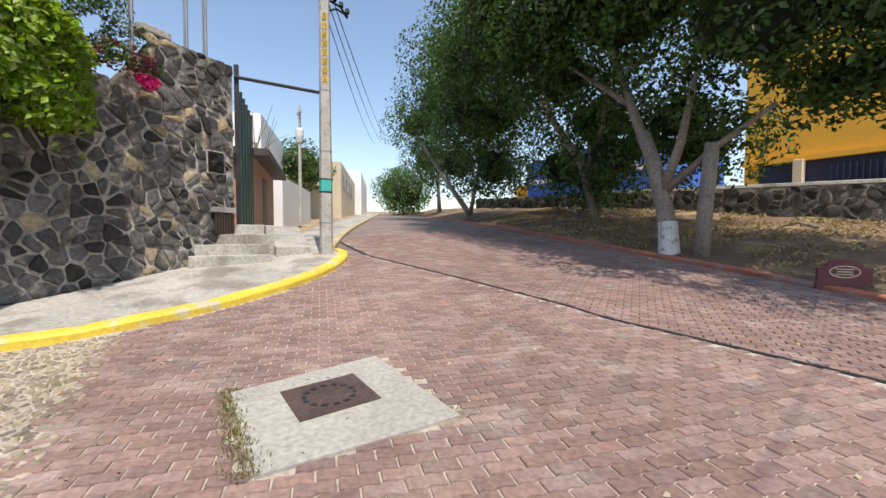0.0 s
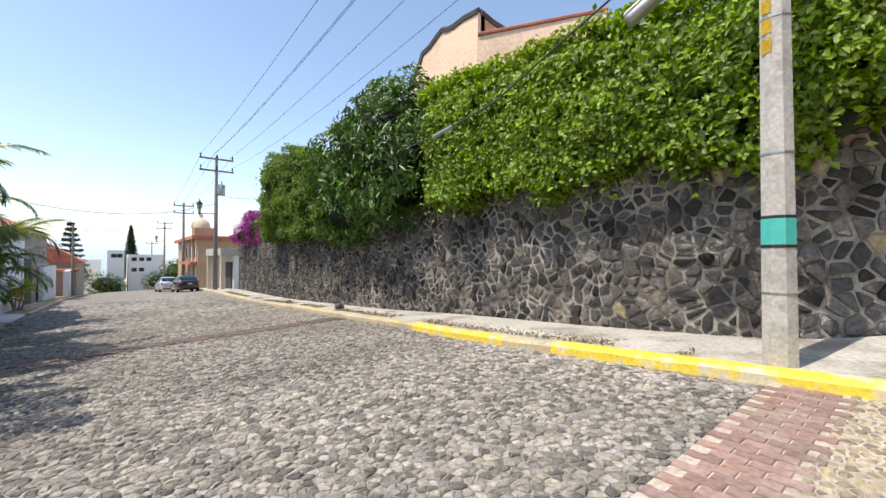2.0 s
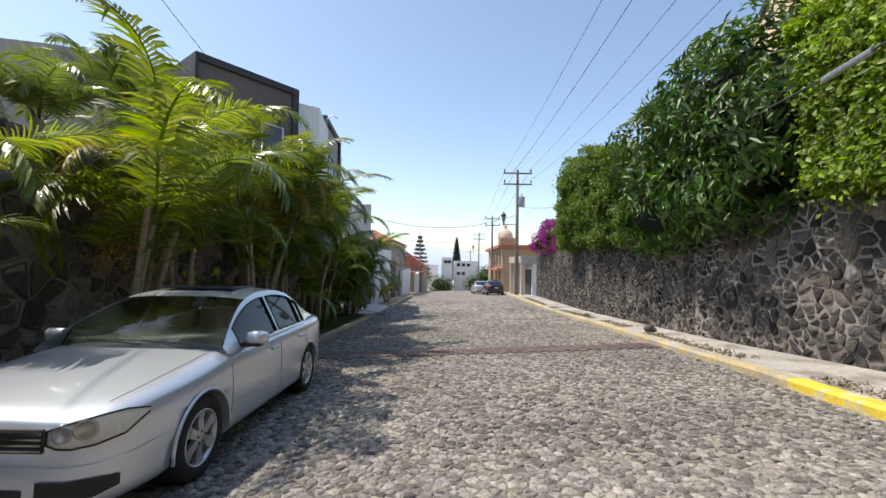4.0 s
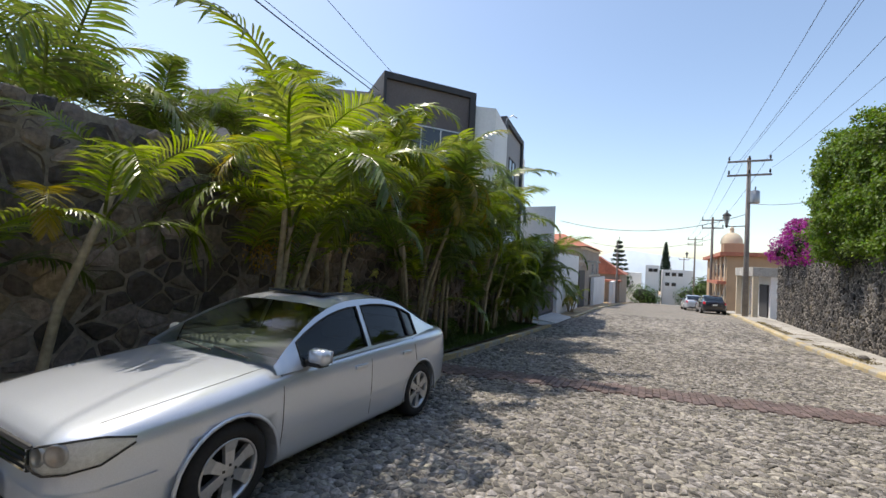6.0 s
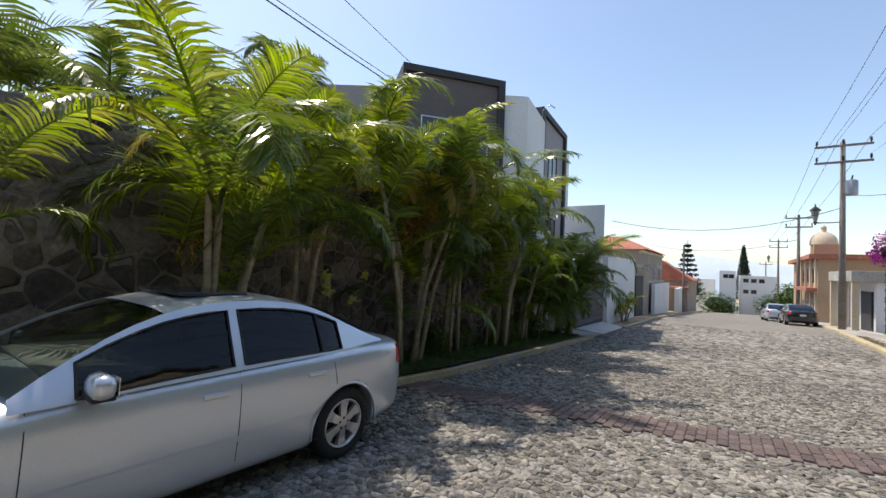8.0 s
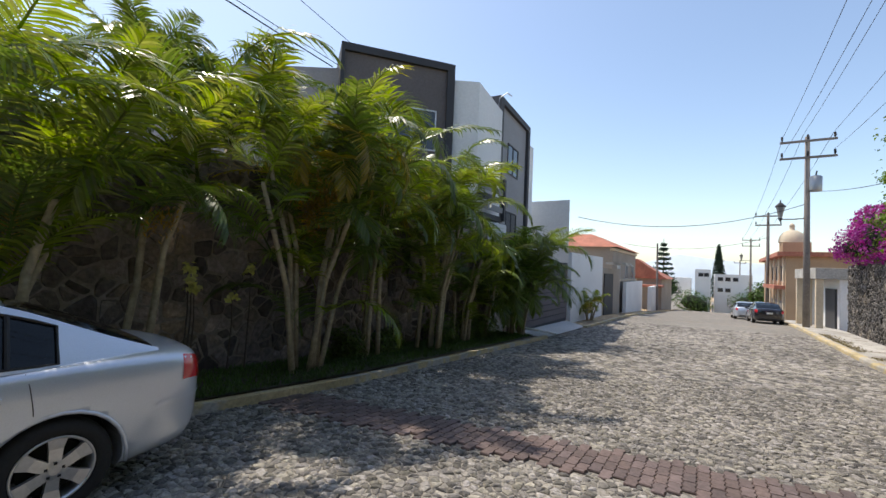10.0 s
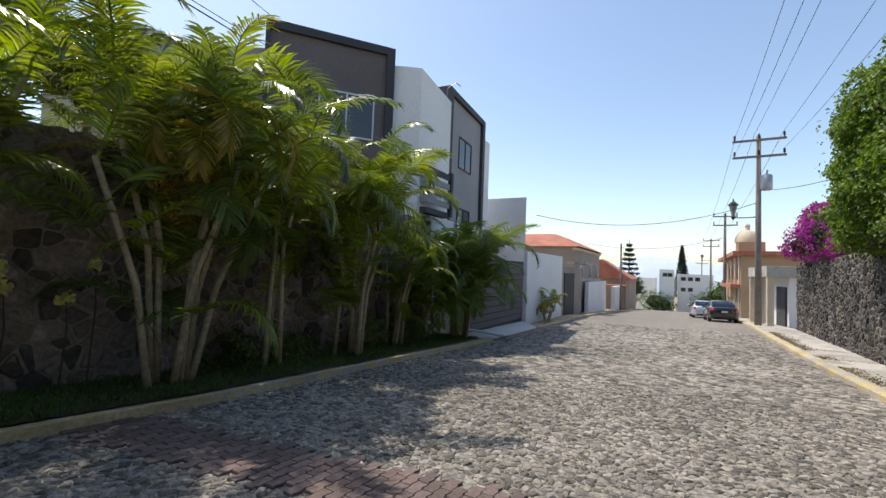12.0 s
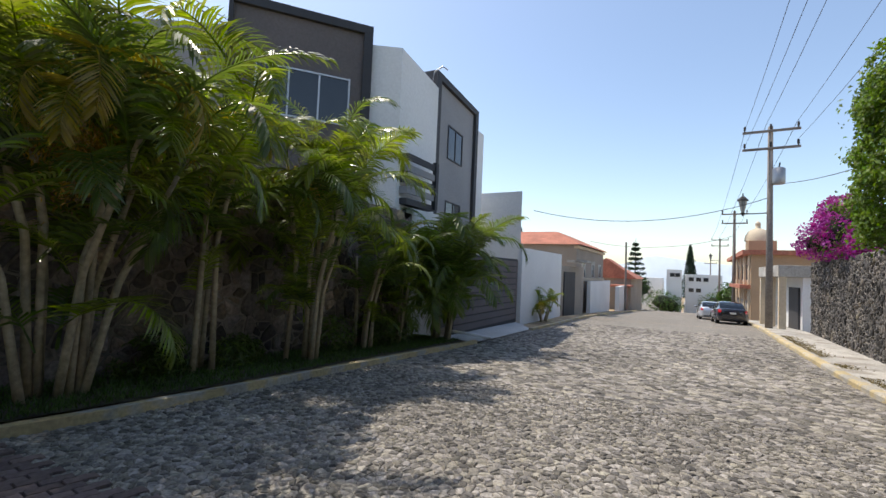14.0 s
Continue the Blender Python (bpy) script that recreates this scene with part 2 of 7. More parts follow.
M_BARK = mat("grey_bark", (0.27, 0.225, 0.18), 0.9, (1.5, 0.2), (16, 0.3), (30, 0.7))
M_DARKBARK = mat("dark_bark", (0.11, 0.085, 0.065), 0.9, (1.5, 0.2), (16, 0.3), (30, 0.7))


# ---- building helpers ----
def mesh_of(name, verts, faces, smooth=False):
    me = bpy.data.meshes.new(name)
    me.from_pydata([tuple(v) for v in verts], [], [tuple(f) for f in faces])
    if smooth:
        me.polygons.foreach_set("use_smooth", [True] * len(me.polygons))
    me.update()
    return me


def part(name, bm, material, parent=None, label="", smooth=False):
    """A bmesh, or a mesh, as one object under parent."""
    if isinstance(bm, bmesh.types.BMesh):
        me = bpy.data.meshes.new(name)
        bmesh.ops.recalc_face_normals(bm, faces=bm.faces)
        bm.to_mesh(me)
        bm.free()
        if smooth:
            me.polygons.foreach_set("use_smooth", [True] * len(me.polygons))
    else:
        me = bm
    if not me.materials:
        me.materials.append(material)
    ob = new(name, me)
    ob.parent = parent
    if label:
        ob["label"] = label
    return ob


def thing(name, label, category, group="", kind="", at=None):
    e = new(name)
    e.empty_display_size = 0.2
    if at is not None:
        e.matrix_basis = at
    return tagged(e, label, category, group, kind)


def box(bm, x0, x1, y0, y1, z0, z1, bevel=0.0, m=None):
    r = bmesh.ops.create_cube(bm, size=1.0, matrix=Matrix.Translation(((x0 + x1) / 2, (y0 + y1) / 2, (z0 + z1) / 2)) @ Matrix.Diagonal((abs(x1 - x0), abs(y1 - y0), abs(z1 - z0), 1)))
    if bevel:
        edges = list({e for v in r["verts"] for e in v.link_edges})
        out = bmesh.ops.bevel(bm, geom=edges, offset=bevel, segments=2, affect="EDGES", profile=0.5)
        verts = list({v for f in out["faces"] for v in f.verts} | {v for v in r["verts"] if v.is_valid})
    else:
        verts = r["verts"]
    if m is not None:
        bmesh.ops.transform(bm, matrix=m, verts=verts)
    return bm


def boxed(x0, x1, y0, y1, z0, z1, bevel=0.0, m=None):
    return box(bmesh.new(), x0, x1, y0, y1, z0, z1, bevel, m)


def tube(points, radii, sides=8, cap=True):
    """A tapered tube through points, as a bmesh."""
    bm = bmesh.new()
    pts = [Vector(p) for p in points]
    rings = []
    up = Vector((0.3, 0.2, 1)).normalized()
    for i, p in enumerate(pts):
        d = (pts[min(i + 1, len(pts) - 1)] - pts[max(i - 1, 0)]).normalized()
        a = d.cross(up)
        if a.length < 0.05:
            a = d.cross(Vector((1, 0, 0)))
        a.normalize()
        b = d.cross(a).normalized()
        r = radii[i] if not isinstance(radii, (int, float)) else radii
        rings.append([bm.verts.new(p + (a * math.cos(k * 2 * math.pi / sides) + b * math.sin(k * 2 * math.pi / sides)) * r) for k in range(sides)])
    for p, q in zip(rings, rings[1:]):
        for k in range(sides):
            bm.faces.new((p[k], p[(k + 1) % sides], q[(k + 1) % sides], q[k]))
    if cap:
        bm.faces.new(rings[0])
        bm.faces.new(rings[-1][::-1])
    return bm


def prism(poly, z0, z1):
    """A standing prism over a plan outline."""
    bm = bmesh.new()
    lo = [bm.verts.new((x, y, z0)) for x, y in poly]
    hi = [bm.verts.new((x, y, z1)) for x, y in poly]
    n = len(poly)
    for k in range(n):
        bm.faces.new((lo[k], lo[(k + 1) % n], hi[(k + 1) % n], hi[k]))
    bm.faces.new(hi)
    bm.faces.new(lo[::-1])
    return bm


def smooth_step(a, b, v):
    t = min(1.0, max(0.0, (v - a) / (b - a)))
    return t * t * (3 - 2 * t)


# ---- the lie of the land ----
LAND_Y = (-60, -30, -12, -7.6, -4.3, -0.5, 2, 6, 16, 18, 30, 64, 120, 400)
LAND_Z = (1.2, 0.9, 0.55, 0.45, 0.36, 0.14, 0.03, -0.22, -0.72, -0.78, -1.05, -2.9, -8, -36)


def ground(x, y):
    """Height of the roads: the cobbled street falls along +y, the brick street climbs to the east."""
    u = (x - 3.5) * 0.92 - (y + 7.6) * 0.39
    climb = 0.085 * min(12, max(0, u)) + 0.05 * max(0, u - 12)
    return float(np.interp(y, LAND_Y, LAND_Z)) + 0.02 * max(-12, min(12, x)) + climb * (1 - smooth_step(-7, -2, y))


def along(line, n=1):
    """Points of a polyline, n to a leg."""
    out = []
    for (a, b), (c, d) in zip(line, line[1:]):
        out += [(a + (c - a) * k / n, b + (d - b) * k / n) for k in range(n)]
    return out + [line[-1]]


def sheet(name, left, right, lift, material, across=6, parent=None):
    """A surface between two lines of as many points, on the ground raised by lift."""
    verts, faces = [], []
    w = across + 1
    for (a, b), (c, d) in zip(left, right):
        for k in range(w):
            x, y = a + (c - a) * k / across, b + (d - b) * k / across
            verts.append((x, y, ground(x, y) + lift))
    for i in range(len(left) - 1):
        for k in range(across):
            faces.append((i * w + k, i * w + k + 1, (i + 1) * w + k + 1, (i + 1) * w + k))
    return part(name, mesh_of(name, verts, faces), material, parent)


def kerb(name, line, width, height, material, label, side=1, lift=0.0):
    """A rounded kerb along a line; side: +1 lies to the right of its run."""
    pts = [Vector((x, y, 0)) for x, y in line]
    verts, faces = [], []
    prof = ((0, -0.12), (0, height * 0.72), (0.025, height * 0.94), (0.06, height), (width, height + 0.004), (width, -0.12))
    for i, p in enumerate(pts):
        d = (pts[min(i + 1, len(pts) - 1)] - pts[max(i - 1, 0)]).normalized()
        o = Vector((d.y, -d.x, 0)) * side
        z = ground(p.x, p.y)
        wob = 0.012 * noise.noise((p.x * 1.3, p.y * 1.3, 3))
        verts += [(p.x + o.x * (a + wob), p.y + o.y * (a + wob), z + b + wob + lift) for a, b in prof]
    n = len(prof)
    for i in range(len(pts) - 1):
        for k in range(n - 1):
            faces.append((i * n + k, i * n + k + 1, (i + 1) * n + k + 1, (i + 1) * n + k))
    faces += [tuple(range(n)), tuple(range(len(verts) - n, len(verts)))[::-1]]
    bm = bmesh.new()
    bm.from_mesh(mesh_of(name, verts, faces))
    return tagged(part(name, bm, material), label, "kerb", kind="structure")


def clip(poly, nx, ny, c):
    """The part of a polygon in which nx*x + ny*y <= c."""
    out = []
    for (ax, ay), (bx, by) in zip(poly, poly[1:] + poly[:1]):
        da, db = nx * ax + ny * ay - c, nx * bx + ny * by - c
        if da <= 0:
            out.append((ax, ay))
        if (da < 0 < db) or (db < 0 < da):
            t = da / (da - db)
            out.append((ax + (bx - ax) * t, ay + (by - ay) * t))
    return out


def cells(x0, x1, y0, y1, sx, sy, joint, rng, jitter=0.42, drop=0.0, rough=0.0, spread=(0.6, 1.5)):
    """Irregular cells that fill a rectangle, shrunk by a joint: (centre, outline)."""
    nx, ny = max(1, round((x1 - x0) / sx)), max(1, round((y1 - y0) / sy))
    sx, sy = (x1 - x0) / nx, (y1 - y0) / ny
    P = {}
    for i in range(-1, nx + 1):
        for j in range(-1, ny + 1):
            if rng.random() < drop:
                continue
            off = 0.5 if j % 2 else 0.0
            P[i, j] = (x0 + (i + 0.5 + off * 0.6 + rng.uniform(-jitter, jitter)) * sx, y0 + (j + 0.5 + rng.uniform(-jitter, jitter)) * sy)
    out = []
    for i in range(nx):
        for j in range(ny):
            if (i, j) not in P:
                continue
            px, py = P[i, j]
            poly = [(px - sx * 2, py - sy * 2), (px + sx * 2, py - sy * 2), (px + sx * 2, py + sy * 2), (px - sx * 2, py + sy * 2)]
            for di in (-1, 0, 1, -2, 2):
                for dj in ((-1, 0, 1, -2, 2) if drop else (-1, 0, 1)):
                    q = P.get((i + di, j + dj))
                    if q is None or (di == 0 and dj == 0) or len(poly) < 3:
                        continue
                    dx, dy = q[0] - px, q[1] - py
                    d = math.hypot(dx, dy) or 1e-6
                    poly = clip(poly, dx / d, dy / d, (dx * (px + q[0]) / 2 + dy * (py + q[1]) / 2) / d - joint * rng.uniform(*spread) / 2)
            poly = clip(clip(clip(clip(poly, 1, 0, x1), -1, 0, -x0), 0, 1, y1), 0, -1, -y0) if len(poly) > 2 else poly
            if len(poly) > 2:
                if rough:
                    ragged = []
                    for (ax, ay), (bx, by) in zip(poly, poly[1:] + poly[:1]):
                        e = rough * math.hypot(bx - ax, by - ay)
                        ragged += [(ax, ay), ((ax + bx) / 2 + rng.uniform(-e, e * 0.6) * (ax + bx - 2 * px > 0 or -1), (ay + by) / 2 + rng.uniform(-e, e * 0.6) * (ay + by - 2 * py > 0 or -1))]
                    poly = ragged
                out.append(((px, py), poly))
    return out


def pebble(poly, height, inset, rng, place, dome=0.0, tilt=0.12):
    """Vertices and faces of one stone over an outline: sides, rounded shoulder, top. place maps (u, v, h) to the world."""
    n = len(poly)
    cx, cy = sum(p[0] for p in poly) / n, sum(p[1] for p in poly) / n
    tilt_x, tilt_y = rng.uniform(-tilt, tilt), rng.uniform(-tilt, tilt)
    vs = [place(x, y, -0.03) for x, y in poly]
    vs += [place(x, y, height * 0.6) for x, y in poly]
    vs += [place(x + (cx - x) * inset, y + (cy - y) * inset, height + tilt_x * (x - cx) + tilt_y * (y - cy)) for x, y in poly]
    vs.append(place(cx, cy, height + dome))
    fs = []
    for k in range(n):
        m = (k + 1) % n
        fs += [(k, m, n + m, n + k), (n + k, n + m, 2 * n + m, 2 * n + k), (2 * n + k, 2 * n + m, 3 * n)]
    return vs, fs


class Pile:
    """Many stones joined into one mesh."""

    def __init__(self):
        self.v, self.f = [], []

    def add(self, vs, fs):
        o = len(self.v)
        self.v += vs
        self.f += [tuple(i + o for i in f) for f in fs]

    def put(self, name, material, parent, label="", smooth=False):
        ob = part(name, mesh_of(name, self.v, self.f, smooth), material, parent, label)
        ob["kind"] = "stuff"
        return ob


# ---- roads, kerbs, pavements ----
RED = Vector((0.92, -0.39, 0)).normalized()
gx = [-600, -300, -120, -60, -30, -20, -14, -10, -8, -7, -6, -5, -4.3, -3.5, -2.5, -1.5, -0.5, 0.5, 1.5, 2.5, 3.5, 4.1, 5, 6, 7, 8, 9, 10, 12, 14, 17, 20, 25, 30, 40, 60, 120, 300, 600]
gy = [-600, -300, -120, -60, -40, -30, -25, -21, -18, -16, -14, -12, -11, -10, -9, -8.3, -7.6, -7, -6, -5, -4.3, -3.5, -2.8, -2, -1, -0.5, 0, 1, 2, 3, 4, 5, 6, 8, 10, 13, 16, 18, 22, 26, 30, 40, 52, 64, 80, 100, 120, 200, 400, 900]
gv = [(x, y, ground(x, y) - 0.02 - (0.06 if x < -4.6 else 0)) for y in gy for x in gx]
W = len(gx)
gf = [(j * W + i, j * W + i + 1, (j + 1) * W + i + 1, (j + 1) * W + i) for j in range(len(gy) - 1) for i in range(W - 1)]
tagged(part("ground", mesh_of("ground", gv, gf, True), M_SOIL), "dry brown soil and dust", "ground", kind="structure")

# The cobbled street's edge by the stone wall, from far to the corner and up the brick street.
EDGE_FAR = [(7.2, 64), (5.9, 44), (5.25, 30), (5.05, 24), (4.95, 18), (4.75, 10), (4.55, 6.5), (4.3, 3.4), (4.15, 2.0)]
EDGE_Y1 = [(4.15, 2.0), (4.08, 0.8), (4.05, -0.75)]
EDGE_GAP = [(4.05, -0.75), (4.04, -1.7)]
EDGE_Y2 = [(4.04, -1.7), (4.03, -3.0), (4.04, -4.2), (4.1, -5.0), (4.25, -5.9), (4.5, -6.8), (4.9, -7.6), (5.45, -8.4), (6.1, -9.1), (6.9, -9.72), (7.7, -10.15), (8.3, -10.35), (8.75, -10.3), (8.95, -10.15)]
EDGE_UP = [(8.95, -10.15), (9.3, -10.25), (11, -10.95), (16, -13.1), (30, -19), (60, -31.7)]
LEFT_EDGE = [(-4.3, -14), (-4.3, 2.8), (-4.15, 4.2), (-4.05, 6.2), (-4.0, 10), (-3.95, 15.6)]
LEFT_EDGE_2 = [(-3.75, 20.6), (-3.6, 24), (-3.4, 30), (-3.0, 44), (-2.2, 64)]
RED_EDGE = [(-14, -14.2), (-4, -15.6), (0.2, -16.4), (2.4, -16.85), (5, -17.2), (8, -17.6), (11, -18.1), (17, -20), (35, -27), (60, -37)]

road_l, road_r = [], []
ys = [-5.0, -4, -3, -2, -1, 0, 1, 2, 3, 4, 5, 6, 7, 8, 10, 12, 14, 16, 18, 20, 24, 28, 32, 38, 46, 54, 64]
el = LEFT_EDGE + LEFT_EDGE_2
er = (EDGE_FAR + EDGE_Y1[1:] + EDGE_GAP[1:] + EDGE_Y2[1:5])[::-1]
for y in ys:
    road_l.append((float(np.interp(y, [p[1] for p in el], [p[0] for p in el])) - 0.05, y))
    road_r.append((float(np.interp(y, [p[1] for p in er], [p[0] for p in er])) + 0.05, y))
road = sheet("road_cobbled", road_l, road_r, 0.011, M_COBBLE_FAR, 10)
tagged(road, "sunlit grey cobblestone street with sandy joints", "road", kind="structure")
brick_l = [(-8, -5.0), (-2, -5.0), (1, -5.0), (4.1, -5.0), (4.25, -5.9), (4.5, -6.8), (4.9, -7.6), (5.45, -8.4), (6.1, -9.1), (6.9, -9.72), (7.7, -10.15), (8.95, -10.15), (11, -10.95), (16, -13.1), (30, -19), (60, -31.7)]
brick_r = [(-12, -14.5), (-8, -15.0), (-4, -15.6), (-1.5, -16.1), (0.2, -16.4), (1.3, -16.6), (2.4, -16.85), (3.6, -17.0), (5, -17.2), (6.5, -17.4), (8, -17.6), (9.5, -17.8), (12, -18.4), (17, -20), (35, -27), (60, -37)]
brick_l, brick_r = along(brick_l, 2), along(brick_r, 2)
brick_road = sheet("road_brick", brick_l, brick_r, 0.005, M_BRICK_FAR, 14)
tagged(brick_road, "faded red brick street with a dark seam", "road", kind="structure")

K_RIGHT = "worn pale yellow concrete kerb beside the stone wall"
kerb("kerb", along(EDGE_FAR, 6), 0.2, 0.15, M_KERB_WORN, K_RIGHT, -1)
kerb("kerb", along(EDGE_Y1, 6), 0.22, 0.15, M_KERB_YELLOW, "bright yellow painted kerb along the cobbled street", -1, 0.003)
kerb("kerb", along(EDGE_GAP, 3), 0.2, 0.15, M_KERB_WORN, "unpainted worn stretch of concrete kerb", -1)
kerb("kerb", along(EDGE_Y2, 5), 0.24, 0.16, M_KERB_YELLOW, "bright yellow painted kerb curving round the corner", -1, 0.003)
kerb("kerb", along(EDGE_UP, 5), 0.2, 0.14, M_KERB_WORN, "plain concrete kerb climbing the brick street", -1)
kerb("kerb", along(LEFT_EDGE, 8), 0.2, 0.13, M_KERB_WORN, "dusty concrete kerb in front of the palm bed", 1)
kerb("kerb", along(LEFT_EDGE_2, 6), 0.2, 0.12, M_KERB_WORN, "dusty concrete kerb past the driveway", 1)
kerb("kerb", along(RED_EDGE, 6), 0.24, 0.12, M_KERB_RED, "faded red painted kerb below the dirt bank", 1)

# Pavements.
WALL_LINE = [(8.2, 64), (7.4, 44), (6.95, 29.5), (6.75, 24), (6.5, 18), (6.05, 9), (6.0, 6.5), (5.96, 3.4), (5.95, 2.0)]
pl = EDGE_FAR + EDGE_Y1[1:] + EDGE_GAP[1:] + EDGE_Y2[1:]
pr = WALL_LINE + [(5.95, 0.8), (5.95, -0.75), (5.95, -1.7), (5.95, -3.0), (5.95, -3.9), (6.05, -4.4), (6.4, -4.85), (6.9, -5.5), (7.5, -6.3), (8.1, -7.0), (8.65, -7.7), (8.95, -8.2), (9.1, -8.6), (9.2, -8.9), (9.2, -9.4), (9.2, -9.7)]
off = []
for i, (x, y) in enumerate(pl):
    a, b = pl[max(0, i - 1)], pl[min(len(pl) - 1, i + 1)]
    d = Vector((b[0] - a[0], b[1] - a[1], 0)).normalized()
    off.append((x - d.y * 0.2, y + d.x * 0.2))
pav = sheet("pavement", along(off, 3), along(pr, 3), 0.147, M_CONCRETE, 5)
tagged(pav, "cracked grey concrete pavement below the stone wall", "pavement", kind="structure")
tagged(sheet("pavement", along([(x + 0.15 * 0.39, y + 0.15 * 0.92) for x, y in EDGE_UP], 3), along([(9.2, -9.7), (9.8, -9.6), (11.6, -9.6), (16.7, -11.6), (31, -17.5), (61, -30)], 3), 0.138, M_CONCRETE, 3), "grey concrete pavement climbing past the houses", "pavement", kind="structure")

# ---- stone walls ----
def rounded(poly, rng, cut=0.17):
    """An outline with its corners knocked off unevenly."""
    out = []
    n = len(poly)
    for k in range(n):
        (ax, ay), (bx, by), (cx, cy) = poly[k - 1], poly[k], poly[(k + 1) % n]
        f, g = cut * rng.uniform(0.4, 1.3), cut * rng.uniform(0.4, 1.3)
        out += [(bx + (ax - bx) * f, by + (ay - by) * f), (bx + (cx - bx) * g, by + (cy - by) * g)]
    return out


def stone_wall(name, a, b, top, bottom_drop, size, label, seed, single=0, ochre=0.03, mortar=None, thick=0.4, protrude=(0.006, 0.045), joint=0.03, stone=None, stone_one=None):
    """A rubble wall from a to b (its face is to the left of the run); top: function of the distance. The first stones nearest to a are parts."""
    rng = random.Random(seed)
    a, b = Vector((*a, 0)), Vector((*b, 0))
    d = b - a
    length = d.length
    d.normalize()
    o = Vector((-d.y, d.x, 0))
    w = thing(name, label, "wall", kind="structure")
    steps = max(2, round(length / 0.8))
    verts, faces = [], []
    for k in range(steps + 1):
        s = length * k / steps
        p = a + d * s
        zb, zt = ground(p.x, p.y) - bottom_drop, top(s)
        for q, z in ((p, zb), (p, zt), (p - o * thick, zt), (p - o * thick, zb)):
            verts.append((q.x, q.y, z))
    for k in range(steps):
        for j in range(4):
            faces.append((k * 4 + j, k * 4 + (j + 1) % 4, k * 4 + 4 + (j + 1) % 4, k * 4 + 4 + j))
    faces += [(3, 2, 1, 0), tuple(steps * 4 + j for j in range(4))]
    bm = bmesh.new()
    bm.from_mesh(mesh_of(name, verts, faces))
    part("mortar_core", bm, mortar or M_MORTAR, w, "rough mortar")
    low = min(v[2] for v in verts)
    high = max(v[2] for v in verts)
    pile, count = Pile(), 0
    for (cx, cz), poly in sorted(cells(0, length, low, high, size * 1.1, size * 0.56, joint, rng, 0.49, 0.3, 0.0, (0.2, 2.2)), key=lambda c: c[0][0]):
        p = a + d * cx
        zg = ground(p.x, p.y)
        if cz < zg - 0.05 or cz > top(cx) + 0.02:
            continue
        poly = clip(poly, 0, 1, top(cx) + 0.03)
        if len(poly) < 3:
            continue
        place = lambda u, v, h: tuple(a + d * u + o * h + Vector((0, 0, v)))
        vs, fs = pebble(rounded(poly, rng), rng.uniform(*protrude), rng.uniform(0.12, 0.3), rng, place, 0.012, 0.16)
        if count < single:
            m = M_OCHRE if rng.random() < ochre else stone_one or M_STONE_ONE
            part("stone", mesh_of("stone", vs, fs), m, w)
            count += 1
        else:
            pile.add(vs, fs)
    if pile.v:
        pile.put("stones", stone or M_STONE, w)
    return w


CORNER_TOP = lambda s: 3.5 + 0.48 * s if s < 1.9 else (4.42 if s < 2.75 else 5.5)
stone_wall("wall_corner", (8.62, -7.8), (5.95, -4.05), lambda s: CORNER_TOP(4.6 - s), 0.2, 0.25, "dark basalt rubble wall with white mortar at the street corner", 3, 300, 0.09, joint=0.036, protrude=(0.01, 0.06))
stone_wall("wall_east", (5.95, -4.05), (6.02, 7.0), lambda s: 3.5 - 0.06 * s, 0.2, 0.215, "dark basalt rubble wall under an overgrown hedge", 4, 300, 0.02, M_MORTAR_DULL, joint=0.034, stone=M_STONE_GREY, stone_one=M_STONE_GREY_ONE)
stone_wall("wall_east_far", (6.02, 7.0), (6.95, 29.0), lambda s: 2.75 - 0.012 * s, 0.2, 0.175, "sunlit grey rubble wall along the pavement", 5, 0, 0, M_MORTAR_DULL, joint=0.034, stone=M_STONE_GREY)
stone_wall("wall_west", (-5.9, 14.8), (-5.9, -6.5), lambda s: 3.25 + 0.01 * s, 0.2, 0.27, "shaded dark basalt garden wall behind the palms", 6, 0, 0, M_MORTAR_DARK, stone=M_STONE_BROWN)
stone_wall("wall_west_return", (-9.4, 14.82), (-5.9, 14.82), lambda s: 3.25, 0.2, 0.36, "dark basalt end of the garden wall", 7, mortar=M_MORTAR_DARK, stone=M_STONE_BROWN)


# ---- cars ----
M_SILVER = mat("silver_metallic_paint", (0.66, 0.70, 0.76), 0.3, (0.8, 0.02), (160, 0.05), (60, 0), metal=0.5, coat=1.0)
M_BLACKCAR = mat("black_car_paint", (0.012, 0.013, 0.02), 0.25, (0.8, 0.03), (160, 0.06), (60, 0), coat=1.0)
M_TYRE = mat("tyre_rubber", (0.022, 0.021, 0.02), 0.85, (4, 0.15), (40, 0.15), (90, 0.2))
M_RIM = mat("alloy_rim", (0.60, 0.60, 0.60), 0.32, (4, 0.06), (40, 0.08), (60, 0), metal=0.75)
M_PLASTIC = mat("black_plastic", (0.018, 0.018, 0.018), 0.6, (3, 0.1), (40, 0.1), (90, 0.05))
M_LINER = mat("dark_underbody", (0.012, 0.012, 0.012), 0.9, (3, 0.1), (40, 0.1), (90, 0))
M_CARGLASS = pane_glass("tinted_car_glass", (0.10, 0.12, 0.115))
M_SCREEN = pane_glass("windscreen_glass", (0.68, 0.76, 0.72))
M_LENS = pane_glass("clear_lens", (0.96, 0.97, 0.97), 0.03)
M_REDLENS = mat("red_lamp_lens", (0.55, 0.012, 0.02), 0.15, (4, 0.1), (60, 0.1), (60, 0), coat=1.0)
M_CHROME = mat("chrome", (0.75, 0.75, 0.76), 0.12, (3, 0.03), (60, 0.03), (60, 0), metal=1.0)
